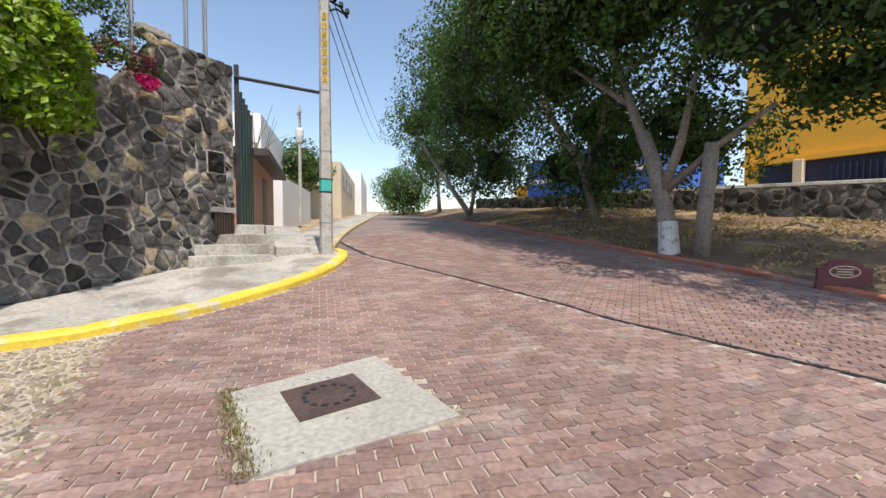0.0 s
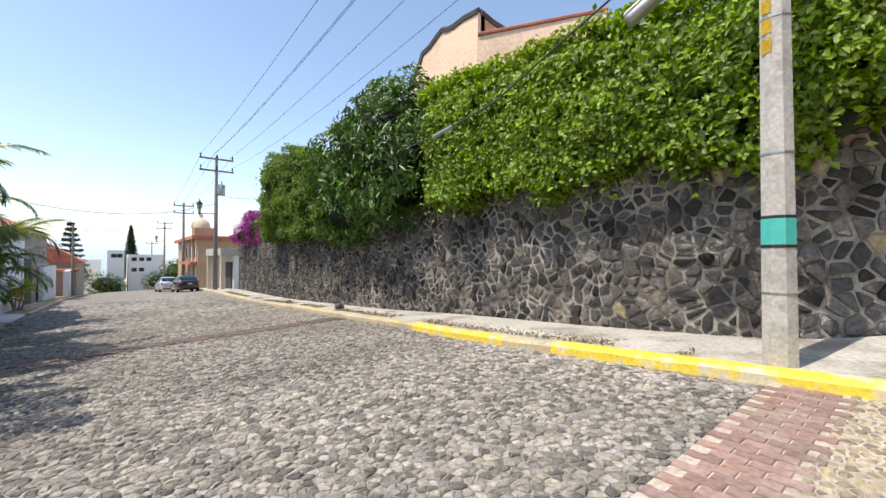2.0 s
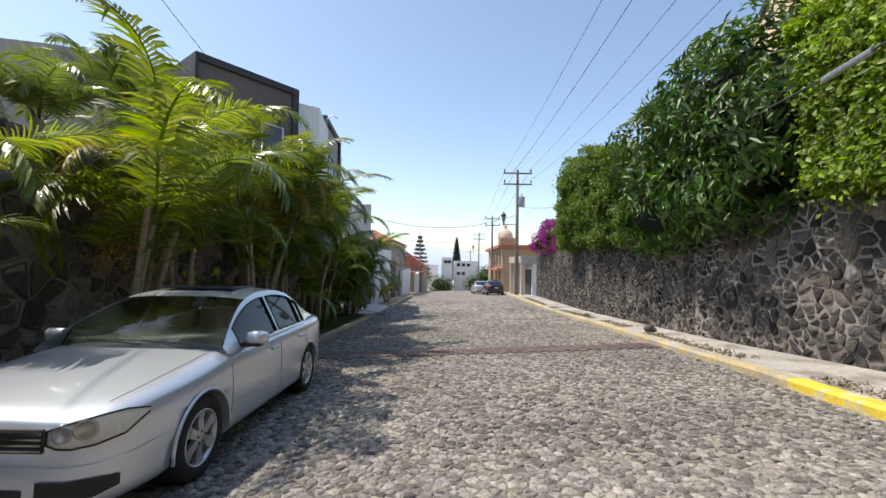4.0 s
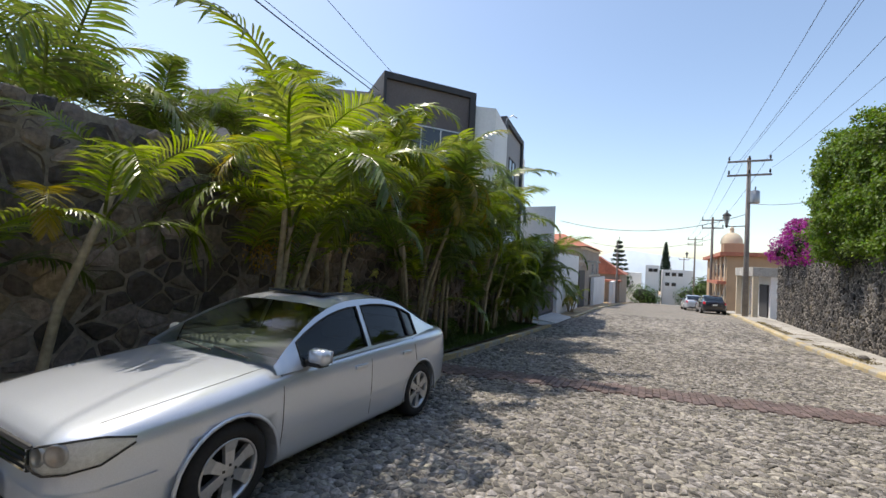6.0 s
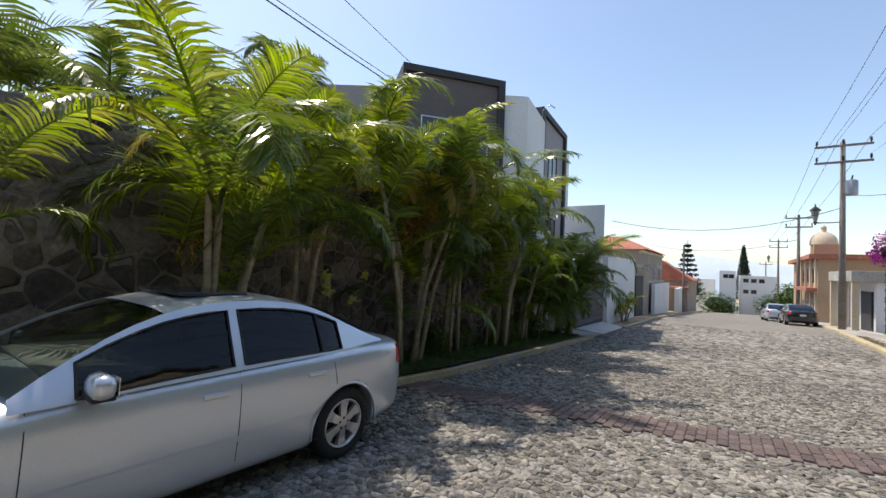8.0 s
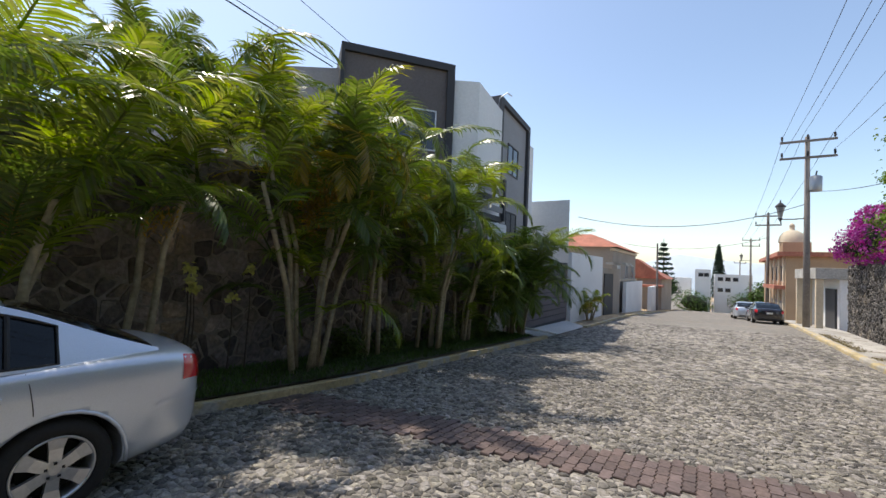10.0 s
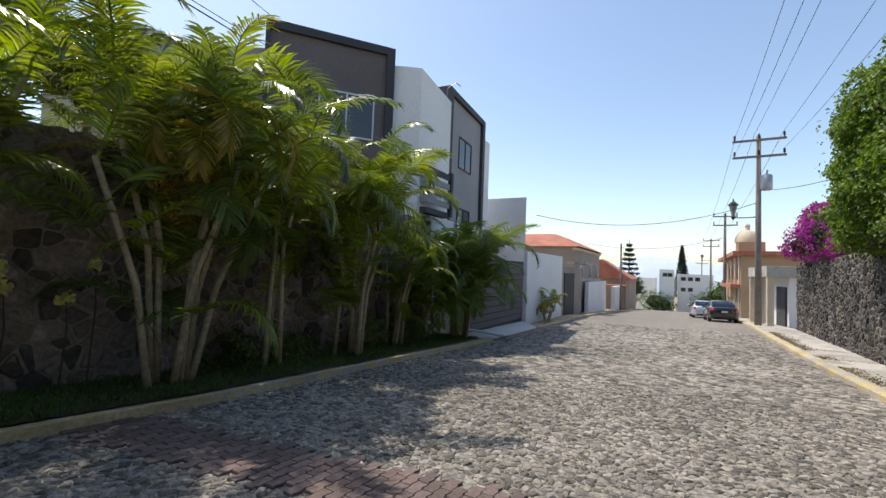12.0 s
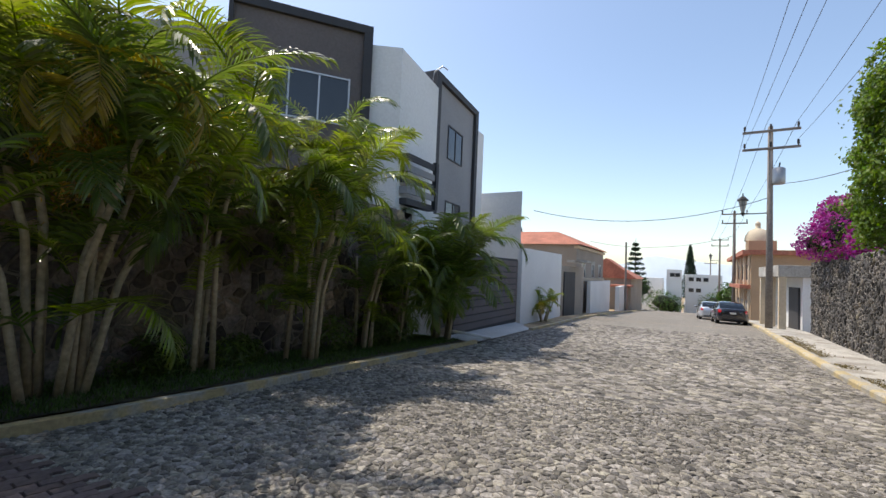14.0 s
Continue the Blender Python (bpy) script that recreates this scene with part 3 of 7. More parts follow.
M_LAMPBOWL = mat("bright_lamp_bowl", (0.88, 0.9, 0.9), 0.35, (6, 0.1), (60, 0.1), (60, 0), metal=0.15)
M_PLATE = mat("number_plate", (0.70, 0.70, 0.68), 0.5, (3, 0.05), (60, 0.05), (60, 0))
M_SEAT = mat("grey_seat_cloth", (0.22, 0.21, 0.19), 0.95, (3, 0.1), (80, 0.15), (90, 0.1))


def lathe(profile, sides=28, axis_x=True):
    """A turned shape: profile of (radius, offset along the axle)."""
    bm = bmesh.new()
    rings = []
    for r, o in profile:
        rings.append([bm.verts.new((o, r * math.cos(a), r * math.sin(a)) if axis_x else (r * math.cos(a), r * math.sin(a), o)) for a in (k * 2 * math.pi / sides for k in range(sides))])
    for p, q in zip(rings, rings[1:]):
        for k in range(sides):
            bm.faces.new((p[k], p[(k + 1) % sides], q[(k + 1) % sides], q[k]))
    return bm


def wheel(parent, x, y, z, side):
    w = part("wheel", lathe([(0.2, -0.1), (0.285, -0.1), (0.31, -0.07), (0.316, 0.0), (0.31, 0.07), (0.285, 0.098), (0.235, 0.104), (0.212, 0.085), (0.212, -0.08)], 40), M_TYRE, parent, "black rubber tyre", True)
    rim = part("rim", lathe([(0.214, 0.08), (0.21, 0.096), (0.198, 0.092), (0.19, 0.05), (0.186, -0.06)], 40), M_RIM, w, "silver alloy rim", True)
    for k in range(6):
        bm = bmesh.new()
        vs = []
        for r, h, o in ((0.05, 0.032, 0.085), (0.13, 0.036, 0.078), (0.195, 0.05, 0.086)):
            vs.append([bm.verts.new((o - d, s * h, r)) for d, s in ((0, -1), (0, 1), (0.035, 1), (0.035, -1))])
        for p, q in zip(vs, vs[1:]):
            for j in range(4):
                bm.faces.new((p[j], p[(j + 1) % 4], q[(j + 1) % 4], q[j]))
        bmesh.ops.rotate(bm, verts=bm.verts, matrix=Matrix.Rotation(k * math.pi / 3, 3, "X"))
        part("spoke", bm, M_RIM, w)
    part("hub_cap", lathe([(0.0, 0.092), (0.028, 0.092), (0.06, 0.084), (0.062, 0.05)], 20), M_RIM, w)
    part("brake_disc", lathe([(0.0, 0.0), (0.165, 0.0), (0.165, -0.02)], 24), M_LINER, w)
    for k in range(5):
        a = k * 2 * math.pi / 5 + 0.3
        part("wheel_nut", boxed(0.084, 0.092, math.cos(a) * 0.045 - 0.008, math.cos(a) * 0.045 + 0.008, math.sin(a) * 0.045 - 0.008, math.sin(a) * 0.045 + 0.008), M_PLASTIC, w)
    w.matrix_basis = pose(x, y, z, 0, 0, 0 if side > 0 else 180)
    return w


def eased(v, xs, ys):
    """A smooth curve through given points."""
    n = len(xs)
    i = min(max(int(np.searchsorted(xs, v)) - 1, 0), n - 2)

    def slope(k):
        if k in (0, n - 1):
            return 0.0 if k else (ys[1] - ys[0]) / (xs[1] - xs[0])
        a, b = (ys[k] - ys[k - 1]) / (xs[k] - xs[k - 1]), (ys[k + 1] - ys[k]) / (xs[k + 1] - xs[k])
        return 2 * a * b / (a + b) if a * b > 0 else 0.0

    h = xs[i + 1] - xs[i]
    t = min(max((v - xs[i]) / h, 0.0), 1.0)
    t2, t3 = t * t, t * t * t
    return float((2 * t3 - 3 * t2 + 1) * ys[i] + (t3 - 2 * t2 + t) * h * slope(i) + (3 * t2 - 2 * t3) * ys[i + 1] + (t3 - t2) * h * slope(i + 1))


def finer(pts):
    """A Catmull-Rom curve through section points, three to a leg."""
    out = []
    for k in range(len(pts) - 1):
        p0, p1, p2, p3 = (Vector(pts[min(max(j, 0), len(pts) - 1)]) for j in (k - 1, k, k + 1, k + 2))
        for t in (0.0, 1 / 3, 2 / 3):
            q = 0.5 * (2 * p1 + (p2 - p0) * t + (2 * p0 - 5 * p1 + 4 * p2 - p3) * t * t + (3 * p1 - p0 - 3 * p2 + p3) * t ** 3)
            out.append((max(q.x, 0.0), q.y))
    return out + [tuple(pts[-1])]


def sedan(paint, label, at):
    """A four-door sedan, front at local y = 0, 4.38 m long; wheels stand on z = 0."""
    car = thing("car", label, "car", at=at)
    st = [0, 0.02, 0.05, 0.1, 0.16, 0.24] + [0.34 + 0.11 * k for k in range(35)] + [4.16, 4.22, 4.27, 4.31, 4.34]
    key = [0, 0.06, 0.2, 0.5, 0.88, 1.25, 1.45, 2, 2.6, 3.1, 3.4, 3.7, 4.05, 4.22, 4.31, 4.34]
    hw = [0.58, 0.70, 0.79, 0.84, 0.862, 0.868, 0.868, 0.868, 0.868, 0.868, 0.862, 0.845, 0.80, 0.74, 0.66, 0.60]
    zs = [0.685, 0.715, 0.745, 0.78, 0.82, 0.87, 0.885, 0.905, 0.925, 0.94, 0.95, 0.955, 0.95, 0.935, 0.88, 0.82]
    zt = [0.715, 0.76, 0.80, 0.86, 0.915, 0.955, 0.96, 0.95, 0.955, 0.965, 0.985, 1.005, 1.02, 1.015, 0.955, 0.88]
    zb = [0.26, 0.21, 0.19, 0.18, 0.18, 0.18, 0.18, 0.18, 0.18, 0.18, 0.19, 0.20, 0.23, 0.26, 0.34, 0.42]

    def section(y):
        w, s, t, b = (eased(y, key, a) for a in (hw, zs, zt, zb))
        h = s - b
        return [(0, b), (w * 0.78, b), (w * 0.95, b + 0.05), (w * 0.985, b + 0.2 * h), (w, b + 0.5 * h), (w * 0.992, b + 0.74 * h), (w * 0.975, b + 0.9 * h), (w * 0.93, s + 0.004), (w * 0.8, s + 0.62 * (t - s)), (w * 0.45, t - 0.008), (0, t)]

    def skin(y, u, out=0.0, side=1):
        """A point of the body's surface at u steps up the section."""
        sec = section(y)
        i = min(int(u), len(sec) - 2)
        f = u - i
        x, z = sec[i][0] + (sec[i + 1][0] - sec[i][0]) * f, sec[i][1] + (sec[i + 1][1] - sec[i][1]) * f
        tx, tz = sec[i + 1][0] - sec[i][0], sec[i + 1][1] - sec[i][1]
        n = math.hypot(tx, tz) or 1
        front = smooth_step(0.3, 0.0, y) - smooth_step(4.2, 4.38, y)
        return Vector(((x + out * tz / n) * side, y - out * front * 1.5, z - out * tx / n))

    def patch(y0, y1, ulo, uhi, out, side, n=6, m=4):
        """A piece laid over the body between two stations; ulo, uhi: section limits as functions of the run 0..1."""
        verts, faces = [], []
        for i in range(n + 1):
            f = i / n
            y = y0 + (y1 - y0) * f
            a, b = ulo(f), uhi(f)
            verts += [skin(y, a + (b - a) * j / m, out, side) for j in range(m + 1)]
        for i in range(n):
            for j in range(m):
                q = (i * (m + 1) + j, i * (m + 1) + j + 1, (i + 1) * (m + 1) + j + 1, (i + 1) * (m + 1) + j)
                faces.append(q[::-1] if side > 0 else q)
        return mesh_of("patch", verts, faces, True)

    LAMP_PATH = [(0.46, -0.002), (0.53, -0.001), (0.60, 0.008), (0.695, 0.06), (0.764, 0.155), (0.806, 0.29)]
    LAMP_LOW = [0.60, 0.578, 0.574, 0.585, 0.615, 0.70]
    LAMP_HIGH = [0.675, 0.70, 0.722, 0.745, 0.757, 0.728]

    def ribbon(path, low, high, out, side, bulge=0.0):
        """A band wrapped round a front corner of the car."""
        verts, faces = [], []
        n_ = len(path)
        for i, (x, y) in enumerate(path):
            a, b = path[max(0, i - 1)], path[min(n_ - 1, i + 1)]
            d = Vector((b[1] - a[1], a[0] - b[0], 0)).normalized()
            for j in range(4):
                f = j / 3
                o = out + bulge * math.sin(math.pi * f)
                verts.append(((x + d.x * o) * side, y + d.y * o, low[i] + (high[i] - low[i]) * f))
        for i in range(n_ - 1):
            for j in range(3):
                q = (i * 4 + j, (i + 1) * 4 + j, (i + 1) * 4 + j + 1, i * 4 + j + 1)
                faces.append(q if side > 0 else q[::-1])
        return mesh_of("ribbon", verts, faces, True)

    # Body shell with wheel arches cut through it.
    bm = bmesh.new()
    rings = []
    for y in st:
        sec = finer(section(y))
        loop = [(x, z) for x, z in sec] + [(-x, z) for x, z in sec[-2:0:-1]]
        rings.append([bm.verts.new((x, y, z)) for x, z in loop])
    n = len(rings[0])
    for p, q in zip(rings, rings[1:]):
        for k in range(n):
            bm.faces.new((p[k], q[k], q[(k + 1) % n], p[(k + 1) % n]))
    bm.faces.new(rings[0])
    bm.faces.new(rings[-1][::-1])
    body = part("body", bm, paint, car, "", True)
    cutters = []
    for y in (0.88, 3.39):
        cb = lathe([(0.0, -1.2), (0.366, -1.2), (0.366, 1.2), (0.0, 1.2)], 32)
        bmesh.ops.remove_doubles(cb, verts=cb.verts, dist=1e-4)
        cut = part("cutter", cb, M_LINER)
        cut.matrix_basis = pose(0, y, 0.30)
        cutters.append(cut)
        mod = body.modifiers.new("arch", "BOOLEAN")
        mod.operation, mod.object, mod.solver = "DIFFERENCE", cut, "EXACT"
    keep = body.parent
    body.parent = None
    bpy.context.view_layer.update()
    done = bpy.data.meshes.new_from_object(body.evaluated_get(bpy.context.evaluated_depsgraph_get()))
    body.modifiers.clear()
    body.data = done
    body.parent = keep
    for cut in cutters:
        bpy.data.objects.remove(cut)
    part("underbody", boxed(-0.56, 0.56, 0.3, 4.1, 0.2, 0.72), M_LINER, car)

    # Cabin: side frames with window openings, roof, pillars.
    ky = [1.2, 1.32, 1.46, 1.6, 1.75, 1.9, 2.05, 2.2, 2.33, 2.41, 2.6, 2.8, 2.95, 3.05, 3.15, 3.25, 3.36, 3.5, 3.66, 3.82, 3.98]
    kz = [0.945, 1.03, 1.115, 1.195, 1.265, 1.32, 1.358, 1.383, 1.395, 1.40, 1.405, 1.395, 1.375, 1.355, 1.325, 1.29, 1.245, 1.185, 1.12, 1.06, 1.005]

    def belt(y):
        return float(np.interp(y, [1.3, 2, 2.6, 3.1, 3.9], [0.885, 0.915, 0.935, 0.95, 0.97]))

    def flank(y, v, out=0.0, side=1):
        zr = float(np.interp(y, ky, kz))
        zb_ = min(belt(y), zr - 0.01)
        lean = (0.835 - 0.235 * ((zb_ + (zr - zb_) * v) - 0.9) / 0.5) - 0.02 * v * v
        taper = 0.11 * smooth_step(3.0, 4.0, y)
        return Vector(((lean - taper + out) * side, y, zb_ + (zr - zb_) * v))

    vs_ = [0.0, 0.07, 0.5, 0.87, 1.0]
    spans = ((1.46, 2.33), (2.41, 3.36))
    for side in (1, -1):
        verts, faces = [], []
        for y in ky:
            verts += [flank(y, v, 0, side) for v in vs_]
        m = len(vs_)
        for i in range(len(ky) - 1):
            for j in range(m - 1):
                hole = j in (1, 2) and any(a - 1e-6 <= ky[i] and ky[i + 1] <= b + 1e-6 for a, b in spans)
                if not hole:
                    q = (i * m + j, i * m + j + 1, (i + 1) * m + j + 1, (i + 1) * m + j)
                    faces.append(q[::-1] if side > 0 else q)
        part("side_frame", mesh_of("side_frame", verts, faces, True), paint, car)
        for a, b in spans:
            yy = [y for y in ky if a - 1e-6 <= y <= b + 1e-6]
            verts = [flank(y, v, -0.012, side) for y in yy for v in (0.05, 0.5, 0.89)]
            faces = [(i * 3 + j, i * 3 + j + 1, i * 3 + j + 4, i * 3 + j + 3)[::-side] for i in range(len(yy) - 1) for j in range(2)]
            win = part("side_window", mesh_of("side_window", verts, faces, True), M_CARGLASS, car, "dark tinted side window")
            edge = [flank(y, 0.07, 0.002, side) for y in yy] + [flank(y, 0.87, 0.002, side) for y in yy[::-1]]
            part("window_seal", tube(edge + edge[:1], 0.009, 5, False), M_PLASTIC, win)
            if b > 3:
                part("quarter_post", tube([flank(3.12, v, 0.0, side) for v in (0.07, 0.45, 0.87)], 0.014, 6), M_PLASTIC, win)
    cr = [(1.92, 1.335), (2.05, 1.378), (2.2, 1.405), (2.4, 1.424), (2.6, 1.43), (2.8, 1.422), (3.0, 1.395), (3.12, 1.365)]
    verts, faces = [], []
    for y, z in cr:
        e = flank(y, 1.0)
        for f in (-1, -0.82, -0.5, 0, 0.5, 0.82, 1):
            verts.append((e.x * f, y, e.z + (z + 0.018 - e.z) * (1 - abs(f) ** 3.2)))
    for i in range(len(cr) - 1):
        for j in range(6):
            faces.append((i * 7 + j, i * 7 + j + 1, i * 7 + j + 8, i * 7 + j + 7))
    part("roof", mesh_of("roof", verts, faces, True), paint, car)
    part("sunroof", boxed(-0.38, 0.38, 2.1, 2.62, 1.425, 1.452, 0.006), M_DARKGLASS, car, "dark glass sunroof")

    def screen(lo, hi, name, lab, material):
        (ya, za), (yb, zb2) = lo, hi
        verts, faces = [], []
        for i in range(7):
            f = i / 6
            y, z = ya + (yb - ya) * f, za + (zb2 - za) * f
            xw = flank(min(max(y, 1.24), 3.96), 1.0).x * 0.985
            bow = 0.03 * math.sin(math.pi * f)
            for g in (-1, -0.75, -0.4, 0, 0.4, 0.75, 1):
                verts.append((xw * g, y + (ya - yb) * 0.12 * (1 - g * g) * (1 - f * 0.5), z + bow - 0.012 * abs(g)))
        for i in range(6):
            for j in range(6):
                q = (i * 7 + j, i * 7 + j + 1, i * 7 + j + 8, i * 7 + j + 7)
                faces.append(q if yb > ya else q[::-1])
        return part(name, mesh_of(name, verts, faces, True), material, car, lab)

    screen((1.22, 0.955), (1.94, 1.345), "windscreen", "clear windscreen reflecting palm leaves", M_SCREEN)
    screen((3.96, 1.012), (3.1, 1.37), "rear_window", "dark rear window", M_CARGLASS)
    part("dashboard", boxed(-0.70, 0.70, 1.4, 1.8, 0.88, 0.985, 0.03), M_SEAT, car)
    part("cabin_floor", boxed(-0.74, 0.74, 1.4, 3.6, 0.962, 0.972), M_SEAT, car)
    for sx in (-0.38, 0.38):
        part("seat", boxed(sx - 0.22, sx + 0.22, 2.35, 2.52, 0.97, 1.2, 0.05), M_SEAT, car)
        part("headrest", boxed(sx - 0.12, sx + 0.12, 2.4, 2.5, 1.19, 1.33, 0.03), M_SEAT, car)
    part("rear_bench", boxed(-0.6, 0.6, 3.2, 3.36, 0.97, 1.16, 0.05), M_SEAT, car)

    for x in (0.745, -0.745):
        for y in (0.88, 3.39):
            wheel(car, x, y, 0.316, 1 if x > 0 else -1)
    # Lamps, grille, bumpers and trim.
    for side in (1, -1):
        lamp = part("headlight", ribbon(LAMP_PATH, LAMP_LOW, LAMP_HIGH, 0.012, side), M_LAMPBOWL, car, "clear headlight with chrome reflectors")
        part("lens", ribbon(LAMP_PATH, LAMP_LOW, LAMP_HIGH, 0.03, side, 0.008), M_LENS, lamp)
        for level in (LAMP_LOW, LAMP_HIGH):
            part("seal", tube([((px_ + (0.02 if py_ > 0.1 else 0.0)) * side, py_ - (0.02 if py_ < 0.1 else 0.0), z_) for (px_, py_), z_ in zip(LAMP_PATH, level)], 0.006, 5), M_PLASTIC, lamp, "black rubber seal")
        part("seal", tube([(LAMP_PATH[0][0] * side, -0.022, LAMP_LOW[0]), (LAMP_PATH[0][0] * side, -0.022, LAMP_HIGH[0])], 0.008, 5), M_PLASTIC, lamp, "black rubber seal")
        for q, r in ((1.15, 0.05), (2.45, 0.056)):
            i = int(q)
            f = q - i
            c = Vector((LAMP_PATH[i][0] + (LAMP_PATH[i + 1][0] - LAMP_PATH[i][0]) * f, LAMP_PATH[i][1] + (LAMP_PATH[i + 1][1] - LAMP_PATH[i][1]) * f, 0.64 + 0.03 * q / 2))
            d = Vector((LAMP_PATH[i + 1][1] - LAMP_PATH[i][1], LAMP_PATH[i][0] - LAMP_PATH[i + 1][0], 0)).normalized()
            rf_ = part("reflector", lathe([(0.0, 0.012), (r * 0.45, 0.014), (r * 0.8, 0.02), (r, 0.025), (r * 1.1, 0.012)], 18), M_RIM, lamp, "", True)
            rf_.matrix_basis = Matrix.Translation((c.x * side, c.y, c.z)) @ Matrix.Rotation(math.atan2(d.y, d.x * side), 4, "Z")
        part("tail_light", patch(4.14, 4.325, lambda f: 4.95, lambda f: 6.95, 0.006, side, 6, 4), M_REDLENS, car, "red tail light")
        part("fog_grille", ribbon([(0.41, -0.004), (0.575, -0.001), (0.69, 0.05), (0.765, 0.15)], [0.28, 0.28, 0.29, 0.32], [0.39, 0.395, 0.40, 0.385], 0.008, side), M_PLASTIC, car)
        part("bumper_strip", ribbon([(0.2, -0.002), (0.575, -0.001), (0.695, 0.055), (0.79, 0.2), (0.832, 0.42)], [0.455, 0.455, 0.462, 0.475, 0.49], [0.47, 0.47, 0.477, 0.49, 0.505], 0.01, side), paint, car)
        part("bumper_strip", patch(3.95, 4.33, lambda f: 4.0, lambda f: 4.2, 0.008, side, 8, 1), paint, car)
        part("side_strip", patch(1.3, 3.0, lambda f: 3.55, lambda f: 3.72, 0.008, side, 8, 1), paint, car)
        part("sill", patch(1.26, 3.02, lambda f: 1.6, lambda f: 2.3, 0.006, side, 8, 2), paint, car)
        for y in (1.27, 2.37, 3.2):
            seam = [skin(y + (0.1 if y > 3 else 0) * (1 - (u - 2.3) / 4.6), u, 0.0015, side) for u in np.linspace(2.3 if y < 3 else 4.7, 6.95, 9)]
            part("door_seam", tube(seam, 0.0035, 4), M_PLASTIC, car)
        part("door_seam", tube([skin(y, 2.3, 0.002, side) for y in np.linspace(1.3, 3.1, 8)], 0.0035, 4), M_PLASTIC, car)
        for y in (2.19, 3.02):
            c = skin(y, 5.6, 0.014, side)
            part("door_handle", boxed(-0.012, 0.012, -0.085, 0.085, -0.018, 0.018, 0.008, Matrix.Translation(c)), paint, car)
        mir = part("mirror", boxed(-0.1, 0.1, -0.06, 0.05, -0.06, 0.07, 0.045), paint, car, "silver door mirror", True)
        mir.matrix_basis = Matrix.Translation((side * 0.94, 1.53, 0.985))
        part("mirror_foot", boxed(-0.12, 0.05, -0.05, 0.06, -0.075, -0.03, 0.01) if side > 0 else boxed(-0.05, 0.12, -0.05, 0.06, -0.075, -0.03, 0.01), M_PLASTIC, mir)
        part("mirror_glass", boxed(-0.085, 0.085, 0.051, 0.054, -0.045, 0.055), M_CHROME, mir)
        arch = [Vector((side * 0.858, 0.88 + 0.378 * math.cos(a), 0.30 + 0.378 * math.sin(a))) for a in np.linspace(-0.1, math.pi + 0.1, 15)]
        part("arch_lip", tube(arch, 0.013, 8), paint, car, "", True)
        arch = [Vector((side * 0.853, 3.39 + 0.378 * math.cos(a), 0.30 + 0.378 * math.sin(a))) for a in np.linspace(-0.1, math.pi + 0.1, 15)]
        part("arch_lip", tube(arch, 0.013, 8), paint, car, "", True)
    grille = part("grille", boxed(-0.44, 0.44, -0.016, 0.06, 0.545, 0.685, 0.012), M_PLASTIC, car, "black grille with chrome bars")
    for z in (0.565, 0.597, 0.629, 0.661):
        part("grille_bar", boxed(-0.43, 0.43, -0.024, -0.014, z - 0.006, z + 0.006), M_CHROME, grille)
    part("badge", lathe([(0.0, -0.04), (0.055, -0.038), (0.06, -0.03), (0.06, 0.0)], 20), M_CHROME, grille).matrix_basis = pose(0, 0, 0.62, 0, 0, 90)
    part("lower_grille", boxed(-0.33, 0.33, -0.012, 0.06, 0.27, 0.345, 0.01), M_PLASTIC, car)
    plate = part("number_plate", boxed(-0.16, 0.16, -0.035, -0.02, 0.35, 0.46, 0.004), M_PLATE, car)
    for k in range(6):
        part("plate_mark", boxed(-0.125 + k * 0.044, -0.095 + k * 0.044, -0.039, -0.0355, 0.385, 0.43), M_NAVY, plate)
    part("rear_plate", boxed(-0.16, 0.16, 4.325, 4.35, 0.66, 0.77, 0.004), M_PLATE, car)
    part("rear_valance", boxed(-0.58, 0.58, 4.15, 4.33, 0.3, 0.38, 0.02), M_PLASTIC, car)
    part("bonnet_seam", tube([skin(y, 8.0, 0.0015, 1) for y in np.linspace(0.2, 1.2, 8)], 0.0018, 4), M_PLASTIC, car)
    part("bonnet_seam", tube([skin(y, 8.0, 0.0015, -1) for y in np.linspace(0.2, 1.2, 8)], 0.0018, 4), M_PLASTIC, car)
    for sx in (0.1, 0.55):
        part("wiper", tube([(sx, 1.17, 0.975), (sx - 0.45, 1.2, 1.0)], 0.007, 5), M_PLASTIC, car)
    return car


sedan(M_SILVER, "silver four-door sedan parked beside the palm bed", pose(-3.36, -1.39, 0.135, -2.35))
sedan(M_BLACKCAR, "black sedan parked at the kerb seen from behind", pose(4.42, 39.2, ground(4.42, 39.2), 3.0, 0, 181.5))
sedan(M_SILVER, "silver sedan parked in front of the black car", pose(3.75, 45.6, ground(3.75, 45.6), 2.8, 0, 181.5))


# ---- plants ----
M_IVY = leafy("bright_hedge_leaves", (0.20, 0.31, 0.022), 0.5, 0.5, 0.42, (0.28, 0.34, 0.03))
M_MANGO = leafy("dark_mango_leaves", (0.06, 0.125, 0.02), 0.45, 0.4, 0.25, (0.12, 0.19, 0.03))
M_HEDGE = leafy("clipped_hedge_leaves", (0.11, 0.185, 0.024), 0.4, 0.5, 0.4)
M_FICUS = leafy("ficus_leaves", (0.055, 0.11, 0.025), 0.5, 0.45, 0.35, (0.12, 0.16, 0.03))
M_MAGENTA = leafy("bougainvillea_bracts", (0.27, 0.016, 0.28), 0.3, 0.6, 0.4)
M_PINK = leafy("pink_petals", (0.78, 0.02, 0.30), 0.2, 0.6, 0.3)
M_PINE = leafy("pine_needles", (0.022, 0.05, 0.025), 0.4, 0.7, 0.1)
M_FROND = leafy("palm_leaflets", (0.185, 0.245, 0.03), 0.5, 0.3, 0.45, (0.32, 0.29, 0.035))
